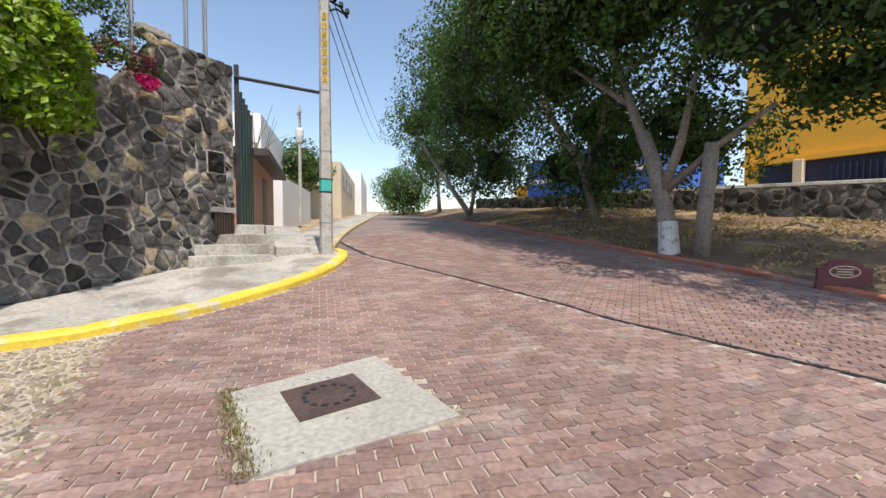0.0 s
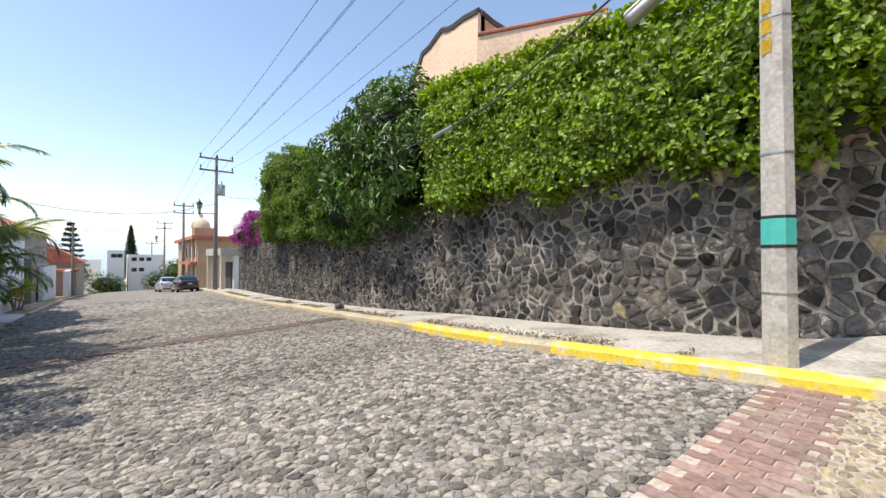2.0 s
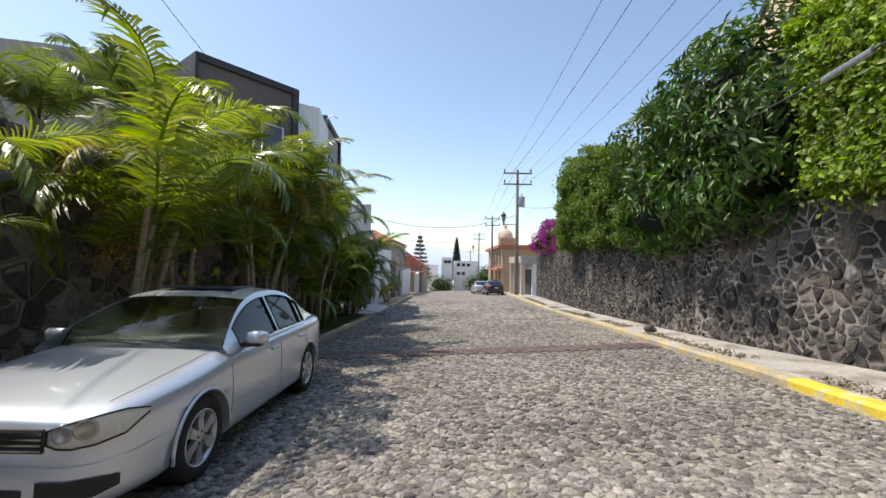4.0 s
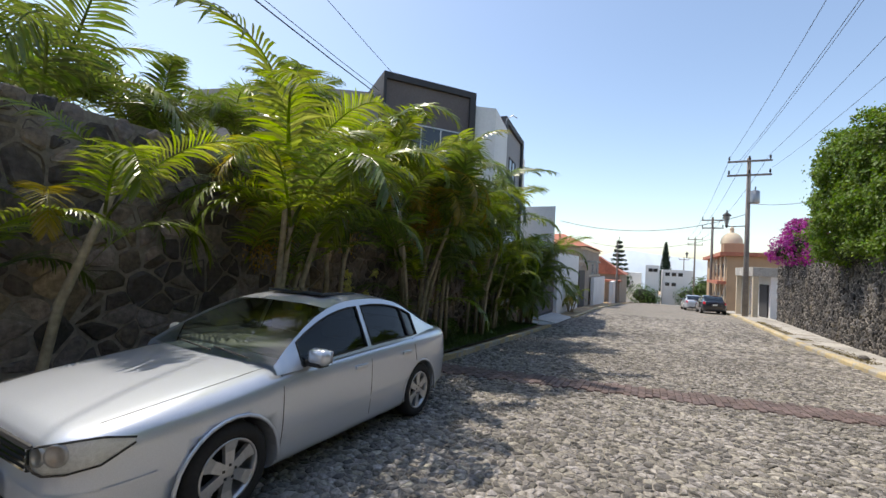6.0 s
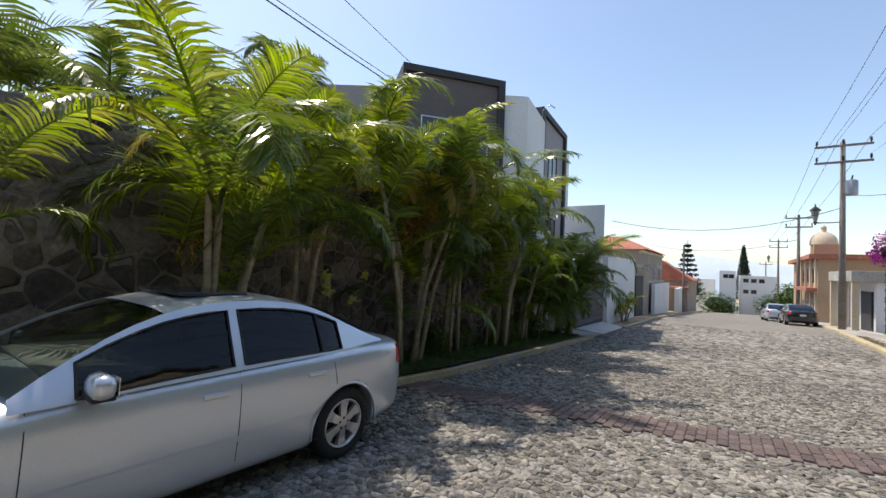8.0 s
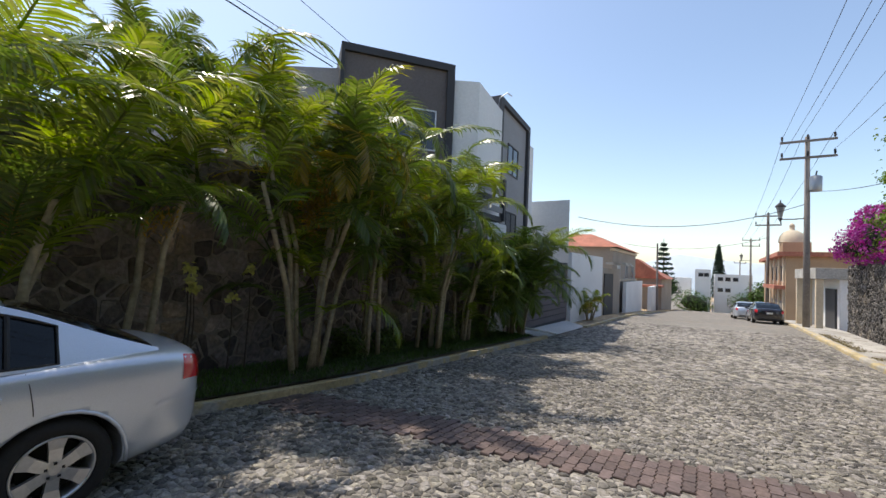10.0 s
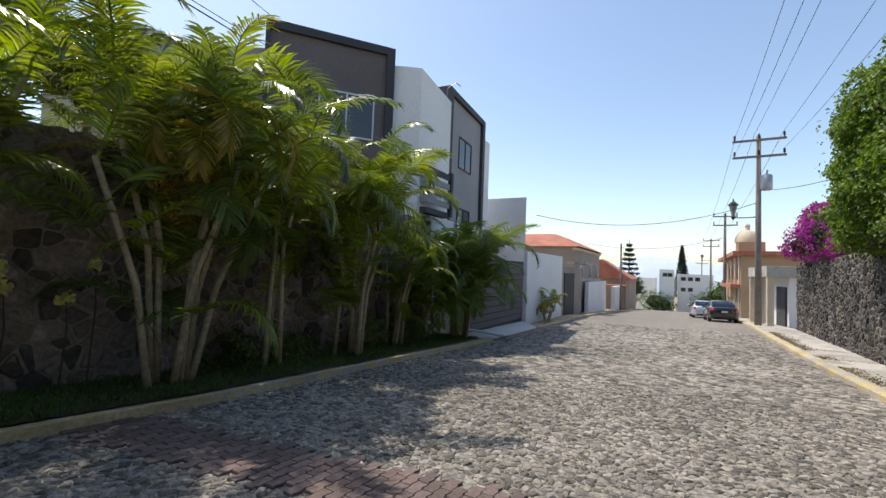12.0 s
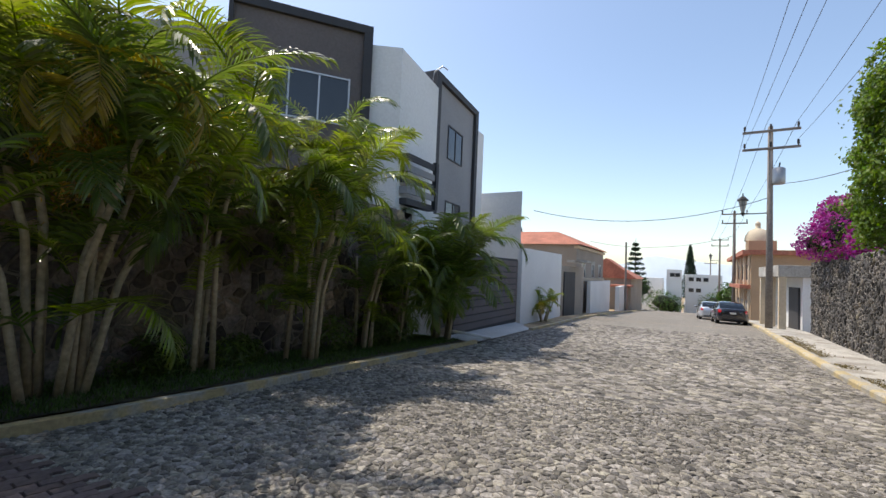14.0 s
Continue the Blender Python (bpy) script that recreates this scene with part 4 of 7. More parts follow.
M_FROND_DARK = leafy("dark_palm_leaflets", (0.115, 0.17, 0.04), 0.4, 0.3, 0.42)
M_FROND_YELLOW = leafy("yellowing_palm_leaflets", (0.33, 0.26, 0.035), 0.35, 0.45, 0.4, (0.14, 0.19, 0.02))
M_CANE = mat("ringed_palm_cane", (0.40, 0.33, 0.22), 0.75, (2, 0.2), (14, 0.25), (25, 0.4))
M_SEEDS = mat("ochre_palm_seeds", (0.46, 0.27, 0.04), 0.7, (3, 0.2), (20, 0.2), (40, 0.1), island=0.4)
# Near-black colour painted in for the shade deep inside crowns and hedges.
M_CORE = mat("painted_inner_shade", (0.018, 0.028, 0.010), 0.95, (1.5, 0.3), (9, 0.3), (12, 0.8))


def leaf_mesh(name, centres, normals, size, rng, stretch=1.9, droop=0.0):
    """Many small folded blades, one island each."""
    n = len(centres)
    nm = normals + rng.normal(0, 0.55, (n, 3))
    nm /= np.linalg.norm(nm, axis=1, keepdims=True) + 1e-9
    t = rng.normal(0, 1, (n, 3)) - np.array([0, 0, droop])
    t -= nm * np.sum(t * nm, axis=1, keepdims=True)
    t /= np.linalg.norm(t, axis=1, keepdims=True) + 1e-9
    s = np.cross(nm, t)
    L = (size * rng.uniform(0.65, 1.3, (n, 1)))
    w = L / stretch
    base, tip = centres - t * L * 0.5, centres + t * L * 0.5 - nm * L * 0.12
    le, ri = centres + s * w * 0.5 + nm * w * 0.22, centres - s * w * 0.5 + nm * w * 0.22
    v = np.stack((base, le, tip, ri), 1).reshape(-1, 3)
    me = bpy.data.meshes.new(name)
    me.vertices.add(4 * n)
    me.vertices.foreach_set("co", v.ravel())
    idx = (np.arange(n)[:, None] * 4 + np.array([0, 2, 1, 0, 3, 2])).ravel()
    me.loops.add(6 * n)
    me.loops.foreach_set("vertex_index", idx)
    me.polygons.add(2 * n)
    me.polygons.foreach_set("loop_start", np.arange(2 * n) * 3)
    me.polygons.foreach_set("loop_total", np.full(2 * n, 3))
    me.update(calc_edges=True)
    return me


def clumpy(points, scale, keep, seed):
    """Which points stay, so that the foliage has clumps and gaps."""
    return np.array([noise.noise(Vector(p) * scale + Vector((seed, seed, 0))) > keep for p in points])


def lumpy(name, centre, radii, material, parent, seed, rough=0.28, seg=18):
    bm = bmesh.new()
    bmesh.ops.create_icosphere(bm, subdivisions=3, radius=1.0)
    for v in bm.verts:
        k = 1 + rough * noise.noise(v.co * 2.1 + Vector((seed, 0, 0))) + rough * 0.5 * noise.noise(v.co * 5 + Vector((0, seed, 0)))
        v.co = Vector((v.co.x * radii[0] * k + centre[0], v.co.y * radii[1] * k + centre[1], v.co.z * radii[2] * k + centre[2]))
    return part(name, bm, material, parent, "", True)


def crown(parent, blobs, count, size, material, seed, stretch=2.0, name="crown", gaps=-0.18, core=0.55, shell=0.35, droop=0.3):
    """Leaves over and inside a group of lumps ((centre), (radii))."""
    rng = np.random.default_rng(seed)
    total = sum(r[0] * r[1] + r[1] * r[2] + r[0] * r[2] for _, r in blobs)
    cs, ns = [], []
    for c, r in blobs:
        k = int(count * (r[0] * r[1] + r[1] * r[2] + r[0] * r[2]) / total)
        d = rng.normal(0, 1, (k, 3))
        d /= np.linalg.norm(d, axis=1, keepdims=True)
        rad = 1 - shell * rng.random((k, 1)) ** 1.6
        rad = rad * (1 + 0.22 * np.array([noise.noise(Vector(q) * 2.3 + Vector((seed, c[0], c[1]))) for q in d])[:, None])
        cs.append(np.array(c) + d * np.array(r) * rad)
        ns.append(d / np.array(r))
    cs, ns = np.concatenate(cs), np.concatenate(ns)
    ns /= np.linalg.norm(ns, axis=1, keepdims=True)
    ok = clumpy(cs, 1.1, gaps, seed)
    ob = part(name, leaf_mesh(name, cs[ok], ns[ok] + np.array([0, 0, 0.35]), size, rng, stretch, droop), material, parent)
    # Solid near-black lumps stand in for the shade behind the leaves.
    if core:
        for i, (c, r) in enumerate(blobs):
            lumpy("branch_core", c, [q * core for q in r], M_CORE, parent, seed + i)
    return ob


def hedge_face(parent, y0, y1, low, high, front, depth, count, size, material, seed, name="leaves", bulge=0.25, stretch=1.6):
    """A hanging hedge over a wall: leaves on an uneven front, top and ends."""
    rng = np.random.default_rng(seed)
    y = rng.uniform(y0, y1, count)
    f = rng.random(count)
    lo, hi = np.array([low(v) for v in y]), np.array([high(v) for v in y])
    z = lo + (hi - lo) * f
    bump = np.array([noise.noise((a * 0.8, b * 0.8, seed)) + 0.6 * noise.noise((a * 2.4, b * 2.4, seed + 5)) for a, b in zip(y, z)])
    edge = np.clip(np.minimum.reduce([(y - y0) / 0.5, (y1 - y) / 0.5, f * (hi - lo) / 0.35, (1 - f) * (hi - lo) / 0.5]), 0, 1)
    x = front + depth * (1 - edge) ** 2 * 0.6 - bulge * bump + rng.exponential(0.12, count)
    z += 0.16 * np.array([noise.noise((a * 1.7, seed, 0)) for a in y])
    spray = rng.random(count) < 0.16
    x[spray] -= rng.exponential(0.1, spray.sum())
    z[spray] -= rng.exponential(0.09, spray.sum()) * (f[spray] < 0.25)
    top = rng.random(count) < 0.22
    x[top] = front + rng.random(top.sum()) * depth
    z[top] = hi[top] + 0.15 * bump[top] + rng.normal(0, 0.08, top.sum())
    nrm = np.stack((np.where(top, -0.2, -1.0), rng.normal(0, 0.3, count), np.where(top, 1.0, 0.45)), 1)
    cs = np.stack((x, y, z), 1)
    ok = clumpy(cs, 3.6, -0.42, seed)
    return part(name, leaf_mesh(name, cs[ok], nrm[ok], size, rng, stretch, 0.5), material, parent)


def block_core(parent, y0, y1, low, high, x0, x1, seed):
    """A near-black solid inside a hedge, painted as the shade between its leaves."""
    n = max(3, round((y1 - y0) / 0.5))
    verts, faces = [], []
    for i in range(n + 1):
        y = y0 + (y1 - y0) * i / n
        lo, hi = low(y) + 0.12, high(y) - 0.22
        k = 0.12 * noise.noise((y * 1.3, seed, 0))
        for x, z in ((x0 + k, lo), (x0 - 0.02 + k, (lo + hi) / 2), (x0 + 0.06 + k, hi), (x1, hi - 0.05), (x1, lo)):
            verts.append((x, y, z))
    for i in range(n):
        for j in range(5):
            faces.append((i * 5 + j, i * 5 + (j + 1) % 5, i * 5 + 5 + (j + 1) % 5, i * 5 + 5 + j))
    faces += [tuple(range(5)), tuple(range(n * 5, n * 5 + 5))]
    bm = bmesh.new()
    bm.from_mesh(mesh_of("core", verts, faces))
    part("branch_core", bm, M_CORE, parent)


# Hedge hanging over the stone wall.
IVY_LOW = lambda y: 2.98 + 0.16 * math.sin(y * 2.1) + 0.1 * math.sin(y * 5.3 + 1) + (0.25 if y < -4.6 else 0)
IVY_HIGH = lambda y: float(np.interp(y, [-5.9, -5.2, -4.5, -3, 0, 3, 3.6], [4.3, 5.0, 5.45, 5.6, 5.9, 6.15, 6.0]))
ivy = thing("hedge", "bright green overgrown hedge spilling over the stone wall", "hedge")
hedge_face(ivy, -5.75, 3.6, IVY_LOW, IVY_HIGH, 5.36, 1.4, 62000, 0.115, M_IVY, 11, bulge=0.2)
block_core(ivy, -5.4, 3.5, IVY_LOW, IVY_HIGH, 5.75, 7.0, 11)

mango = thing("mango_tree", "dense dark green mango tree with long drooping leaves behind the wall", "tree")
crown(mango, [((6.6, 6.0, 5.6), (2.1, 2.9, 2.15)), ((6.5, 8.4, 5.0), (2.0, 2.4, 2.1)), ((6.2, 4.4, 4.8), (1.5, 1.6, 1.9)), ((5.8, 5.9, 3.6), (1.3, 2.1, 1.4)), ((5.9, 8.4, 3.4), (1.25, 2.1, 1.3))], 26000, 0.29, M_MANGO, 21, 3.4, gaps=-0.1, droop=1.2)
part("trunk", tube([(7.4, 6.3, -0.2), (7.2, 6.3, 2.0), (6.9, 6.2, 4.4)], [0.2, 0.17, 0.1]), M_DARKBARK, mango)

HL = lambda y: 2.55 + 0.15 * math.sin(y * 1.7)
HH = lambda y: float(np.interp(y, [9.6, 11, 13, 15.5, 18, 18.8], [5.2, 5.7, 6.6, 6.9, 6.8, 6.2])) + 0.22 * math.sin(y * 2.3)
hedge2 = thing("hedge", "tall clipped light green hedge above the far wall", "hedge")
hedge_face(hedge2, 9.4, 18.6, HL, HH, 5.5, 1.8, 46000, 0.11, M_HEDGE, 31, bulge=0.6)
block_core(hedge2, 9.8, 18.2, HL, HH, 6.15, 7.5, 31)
end = part("end_leaves", leaf_mesh("end_leaves", np.stack((np.random.default_rng(7).uniform(5.6, 7.4, 5000), np.random.default_rng(8).normal(18.55, 0.12, 5000), np.random.default_rng(9).uniform(2.5, 6.6, 5000)), 1), np.tile(np.array([[0.0, 1.0, 0.3]]), (5000, 1)), 0.1, np.random.default_rng(10), 1.6, 0.5), M_HEDGE, hedge2)

boug = thing("bougainvillea", "magenta bougainvillea in full bloom over the wall", "shrub")
crown(boug, [((7.0, 24.0, 3.6), (1.1, 1.8, 1.2)), ((6.8, 26.3, 3.3), (1.0, 1.7, 0.9)), ((7.2, 22.6, 3.1), (0.8, 1.2, 0.8)), ((6.9, 25.0, 4.4), (0.7, 1.0, 0.6))], 12000, 0.11, M_MAGENTA, 41, 1.3, "blossom", gaps=-0.12)
crown(boug, [((7.1, 24.4, 3.2), (1.0, 2.6, 0.8))], 1500, 0.1, M_HEDGE, 42, 1.6, "leaves", core=0)
rng = random.Random(4)
for k in range(16):
    y = rng.uniform(22, 27)
    part("twig", tube([(7.1, y, 3.0), (7.0 + rng.uniform(-0.3, 0.3), y + rng.uniform(-0.4, 0.4), 4.0), (6.9 + rng.uniform(-0.6, 0.4), y + rng.uniform(-0.9, 0.9), 4.5 + rng.uniform(0, 0.5))], [0.02, 0.014, 0.006], 5), M_DARKBARK, boug)

# Pots and flowers on the corner wall.
planter = thing("flowering_plant", "pink and dark red flowering plant on the wall top", "plant")
crown(planter, [((6.95, -6.0, 4.62), (0.4, 0.6, 0.32))], 1500, 0.09, M_FICUS, 43, 1.8, "leaves", core=0)
crown(planter, [((6.95, -6.0, 4.68), (0.4, 0.55, 0.26))], 500, 0.08, leafy("dark_red_leaves", (0.16, 0.03, 0.04), 0.4, 0.5, 0.3), 44, 1.5, "red_leaves", core=0)
crown(planter, [((7.2, -6.35, 4.45), (0.17, 0.2, 0.13))], 420, 0.07, M_PINK, 45, 1.2, "blossom", core=0)
feather = thing("jacaranda_tree", "feathery dark green tree behind the wall corner", "tree")
crown(feather, [((7.6, -4.9, 5.6), (0.8, 0.9, 0.8)), ((7.4, -5.7, 5.2), (0.6, 0.7, 0.5)), ((8.0, -5.4, 6.0), (0.7, 0.7, 0.6))], 6500, 0.1, M_FICUS, 46, 3.0, gaps=-0.02, core=0)
part("trunk", tube([(8.0, -4.6, 0.5), (7.8, -4.9, 3.5), (7.6, -5.0, 5.6)], [0.12, 0.09, 0.04]), M_DARKBARK, feather)


# ---- palms ----
def frond_mesh(name, seed, arch, leaflets=42):
    """One pinnate frond of length 1 that starts along +y and arches down; broad leaflets whose tips droop."""
    rng = random.Random(seed)
    pts = []
    p, ang = Vector((0, 0, 0)), radians(80)
    steps = 14
    for i in range(steps + 1):
        pts.append((p.copy(), ang))
        p = p + Vector((0, math.cos(ang), math.sin(ang))) / steps
        ang -= arch / steps * (0.3 + 1.4 * i / steps)
    verts, faces = [], []
    for i in range(leaflets):
        f = 0.17 + 0.83 * i / (leaflets - 1)
        k = min(int(f * steps), steps - 1)
        q = pts[k][0].lerp(pts[k + 1][0], f * steps - k)
        a = pts[k][1]
        t = Vector((0, math.cos(a), math.sin(a)))
        up = Vector((0, -math.sin(a), math.cos(a)))
        long = (0.06 + 0.215 * math.sin(math.pi * min(1, 0.28 + 0.66 * f))) * rng.uniform(0.88, 1.1)
        for side in (1, -1):
            d = (Vector((side, 0, 0)) * (1.0 - 0.35 * f) + t * (0.45 + 0.55 * f) + up * rng.uniform(0.12, 0.4)).normalized()
            wide = d.cross(up * 0.8 + Vector((side * 0.4, 0, 0))).normalized() * 0.0092 * (1.05 - 0.35 * f)
            sag = rng.uniform(0.3, 0.6) * long
            o = len(verts)
            for g, w in ((0.0, 0.45), (0.34, 1.0), (0.7, 0.8)):
                c = q + d * long * g - Vector((0, 0, sag * g * g))
                verts.extend((c + wide * w, c - wide * w))
            verts.append(q + d * long - Vector((0, 0, sag)))
            faces.extend(((o, o + 1, o + 3, o + 2), (o + 2, o + 3, o + 5, o + 4), (o + 4, o + 5, o + 6)))
    for i in range(steps):
        a, b = pts[i][0], pts[i + 1][0]
        r0, r1 = 0.009 * (1 - i / steps) + 0.0015, 0.009 * (1 - (i + 1) / steps) + 0.0015
        o = len(verts)
        for c, r in ((a, r0), (b, r1)):
            verts.extend((c + Vector((r, 0, 0)), c + Vector((0, 0, r)), c - Vector((r, 0, 0)), c - Vector((0, 0, r))))
        for j in range(4):
            faces.append((o + j, o + (j + 1) % 4, o + 4 + (j + 1) % 4, o + 4 + j))
    return mesh_of(name, verts, faces)


FRONDS = {}
for key_, m_ in (("green", M_FROND), ("dark", M_FROND_DARK), ("yellow", M_FROND_YELLOW)):
    FRONDS[key_] = []
    for k in range(4):
        me = frond_mesh("frond", 50 + k, radians((70, 105, 135, 165)[k]))
        me.materials.append(m_)
        FRONDS[key_].append(me)


def palm(label, x, y, canes, height, fronds, length, seed, shades=("green", "green", "dark", "yellow"), spread=0.45, lean=(0.15, 0.0), seeds=0, base=None, crown_r=0.1, low=0, dry=0):
    """A clump of palm canes, each with its fan of arching fronds."""
    rng = random.Random(seed)
    z = ground(x, y) + 0.05 if base is None else base
    p = thing("palm", label, "palm", "garden palms", at=pose(x, y, z))
    per = max(3, fronds // canes)
    for c in range(canes):
        a = rng.uniform(0, 2 * math.pi)
        r = rng.uniform(0.08, 0.34) if canes > 1 else 0
        h = height * rng.uniform(0.6, 1.0)
        b = Vector((math.cos(a) * r, math.sin(a) * r, -0.1))
        top = Vector((math.cos(a) * (r + spread * rng.uniform(0.4, 1)) + lean[0], math.sin(a) * (r + spread * rng.uniform(0.4, 1)) + lean[1], h))
        mid = b.lerp(top, 0.5) - Vector((math.cos(a), math.sin(a), 0)) * 0.05 * h
        rad = 0.045 if canes > 1 else crown_r
        part("cane", tube([b, b.lerp(mid, 0.5), mid, mid.lerp(top, 0.6), top], [rad * 1.25, rad * 1.05, rad, rad * 0.9, rad * 0.7], 8), M_CANE, p, "ringed tan palm cane", True)
        a0 = rng.uniform(0, 6.28)
        for k in range(per):
            shade = rng.choice(shades)
            kind = rng.choice((0, 1, 1, 2, 2, 2, 3, 3, 3)) if shade != "yellow" else rng.choice((2, 3))
            fr = part("frond", FRONDS[shade][kind], None, p)
            s = length * rng.uniform(0.75, 1.1)
            at = top.lerp(b, rng.choice((0.0, 0.02, 0.06, 0.16, 0.26, 0.36)) if canes > 1 else rng.uniform(0, 0.04))
            fr.matrix_basis = Matrix.Translation(at) @ Matrix.Rotation(a0 + k * 2.4 + rng.uniform(-0.3, 0.3), 4, "Z") @ Matrix.Rotation(radians(rng.uniform(-34, 6) - (12 if kind == 3 else 0)), 4, "X") @ Matrix.Rotation(radians(rng.uniform(-25, 25)), 4, "Y") @ Matrix.Diagonal((s, s, s, 1))
    for k in range(low):
        fr = part("frond", FRONDS[rng.choice(shades)][rng.choice((0, 1, 2))], None, p)
        s = length * rng.uniform(0.5, 0.85)
        fr.matrix_basis = Matrix.Translation((rng.uniform(-0.3, 0.3), rng.uniform(-0.3, 0.3), height * rng.uniform(0.12, 0.6))) @ Matrix.Rotation(rng.uniform(0, 6.28), 4, "Z") @ Matrix.Rotation(radians(rng.uniform(-50, 0)), 4, "X") @ Matrix.Diagonal((s, s, s, 1))
    for k in range(dry):
        fr = part("frond", FRONDS["yellow"][rng.choice((2, 3))], None, p, "yellowed hanging frond")
        s = length * rng.uniform(0.6, 0.85)
        fr.matrix_basis = Matrix.Translation((rng.uniform(-0.3, 0.5), rng.uniform(-0.5, 0.5), height * rng.uniform(0.72, 0.92))) @ Matrix.Rotation(rng.uniform(0, 6.28), 4, "Z") @ Matrix.Rotation(radians(rng.uniform(-75, -45)), 4, "X") @ Matrix.Diagonal((s, s, s, 1))
    for k in range(seeds):
        a = rng.uniform(0, 6.28)
        c = np.array((math.cos(a) * 0.28 + 0.12, math.sin(a) * 0.28, height * rng.uniform(0.55, 0.8)))
        rg = np.random.default_rng(seed + k)
        pts = c + rg.normal(0, 1, (170, 3)) * np.array((0.11, 0.11, 0.17))
        part("seed_string", leaf_mesh("seed_string", pts, rg.normal(0, 1, (170, 3)), 0.07, rg, 3.5, 2), M_SEEDS, p, "hanging ochre seed strings")["kind"] = "stuff"
    return p


ARECA = "arching green palm clump with yellowed fronds by the garden wall"
G5 = ("green", "green", "green", "dark", "dark")
palm(ARECA, -4.95, 5.9, 9, 4.5, 54, 2.5, 101, G5, seeds=12, low=11, spread=0.9, dry=9)
palm(ARECA, -4.9, 9.75, 7, 4.5, 42, 2.4, 102, ("green", "green", "dark", "green", "dark"), seeds=1, low=24, spread=0.5, dry=1)
palm(ARECA, -5.25, 11.8, 4, 2.8, 12, 2.1, 103, ("dark", "dark", "green"), low=8)
palm("dark green feathery palm clump beside the driveway", -4.8, 15.2, 11, 2.6, 66, 2.7, 104, ("dark", "dark", "dark", "dark", "green"), low=26)
palm(ARECA, -5.1, 2.0, 4, 3.4, 24, 2.4, 105, ("green", "green", "green", "dark"), lean=(0.15, 0.1), seeds=4, low=3, dry=2, spread=0.6)
palm(ARECA, -5.3, -0.7, 2, 2.6, 12, 1.8, 106, ("green", "dark", "green", "green"), lean=(0.1, 0.2), low=1, dry=1)
palm(ARECA, -5.25, 3.3, 2, 3.9, 14, 2.3, 107, ("green", "dark", "green", "green"), lean=(0.1, 0.4), low=2, seeds=1)
palm(ARECA, -5.3, 7.8, 4, 4.8, 20, 2.4, 108, ("green", "dark", "green", "dark"), seeds=3, low=5, dry=3)
palm(ARECA, -5.3, -3.2, 3, 2.4, 12, 1.9, 109, ("dark", "dark", "green"), low=4)
palm(ARECA, -5.3, 13.5, 4, 1.9, 18, 1.9, 111, ("dark", "dark", "green"), low=8)
palm("low green palm in front of the white wall", -4.6, 25.6, 5, 1.0, 20, 1.3, 110, ("green", "green", "yellow"), low=4)
for k, (x, y, h, L, s) in enumerate(((-7.6, 1.4, 4.3, 1.9, 121), (-7.2, 4.0, 5.9, 2.0, 122), (-7.4, 7.0, 6.0, 1.9, 123), (-7.9, 9.6, 5.4, 1.5, 124), (-7.7, 0.1, 5.2, 3.0, 125), (-6.9, 2.6, 4.9, 1.7, 126), (-6.9, 5.4, 4.9, 2.3, 127), (-7.0, 7.9, 4.8, 2.2, 128))):
    palm("tall grey-green palm standing inside the garden wall", x, y, 1, h, 15, L, s, ("dark",), 0.1, (0, 0), base=ground(-6, y))

# Undergrowth along the foot of the wall.
for k, (y, r) in enumerate(((7.2, 0.45), (8.6, 0.4), (11.0, 0.55), (12.6, 0.6), (13.6, 0.55))):
    sh = thing("shrub", "low dark leafy shrub at the foot of the garden wall", "shrub")
    crown(sh, [((-5.35, y, ground(-5.35, y) + r * 0.7), (r * 0.9, r * 1.2, r))], 1300, 0.16, M_FROND_DARK, 140 + k, 5.0, "leaves", core=0, shell=0.8, droop=-0.5)
rgl = np.random.default_rng(5)
n_ = 26000
gy_ = rgl.uniform(-6, 15.4, n_)
gx_ = rgl.uniform(-5.85, -4.22, n_)
edge_ = np.array([np.interp(v, [p[1] for p in LEFT_EDGE], [p[0] for p in LEFT_EDGE]) for v in gy_]) - 0.2
gx_ = np.minimum(gx_, edge_ - 0.02)
gz_ = np.array([ground(a, b) for a, b in zip(gx_, gy_)]) + 0.1
lawn_bed = sheet("planting_bed", [(-5.9, v) for v in np.linspace(-7, 15.5, 30)], [(float(np.interp(v, [p[1] for p in LEFT_EDGE], [p[0] for p in LEFT_EDGE])) - 0.19, v) for v in np.linspace(-7, 15.5, 30)], 0.085, mat("dark_bed_soil", (0.09, 0.075, 0.055), 0.95, (1, 0.3), (12, 0.3), (30, 0.6)), 4)
tagged(lawn_bed, "shaded planting bed with dark soil", "ground", kind="structure")
lawn = part("grass", leaf_mesh("grass", np.stack((gx_, gy_, gz_ + 0.02), 1), rgl.normal(0, 1, (n_, 3)) * np.array((1, 1, 0.15)), 0.09, rgl, 7, -4), M_GRASS)
tagged(lawn, "short dark green grass in the palm bed", "grass", kind="stuff")
fl = thing("frangipani", "pale yellow flowers on thin stems against the dark wall", "flower")
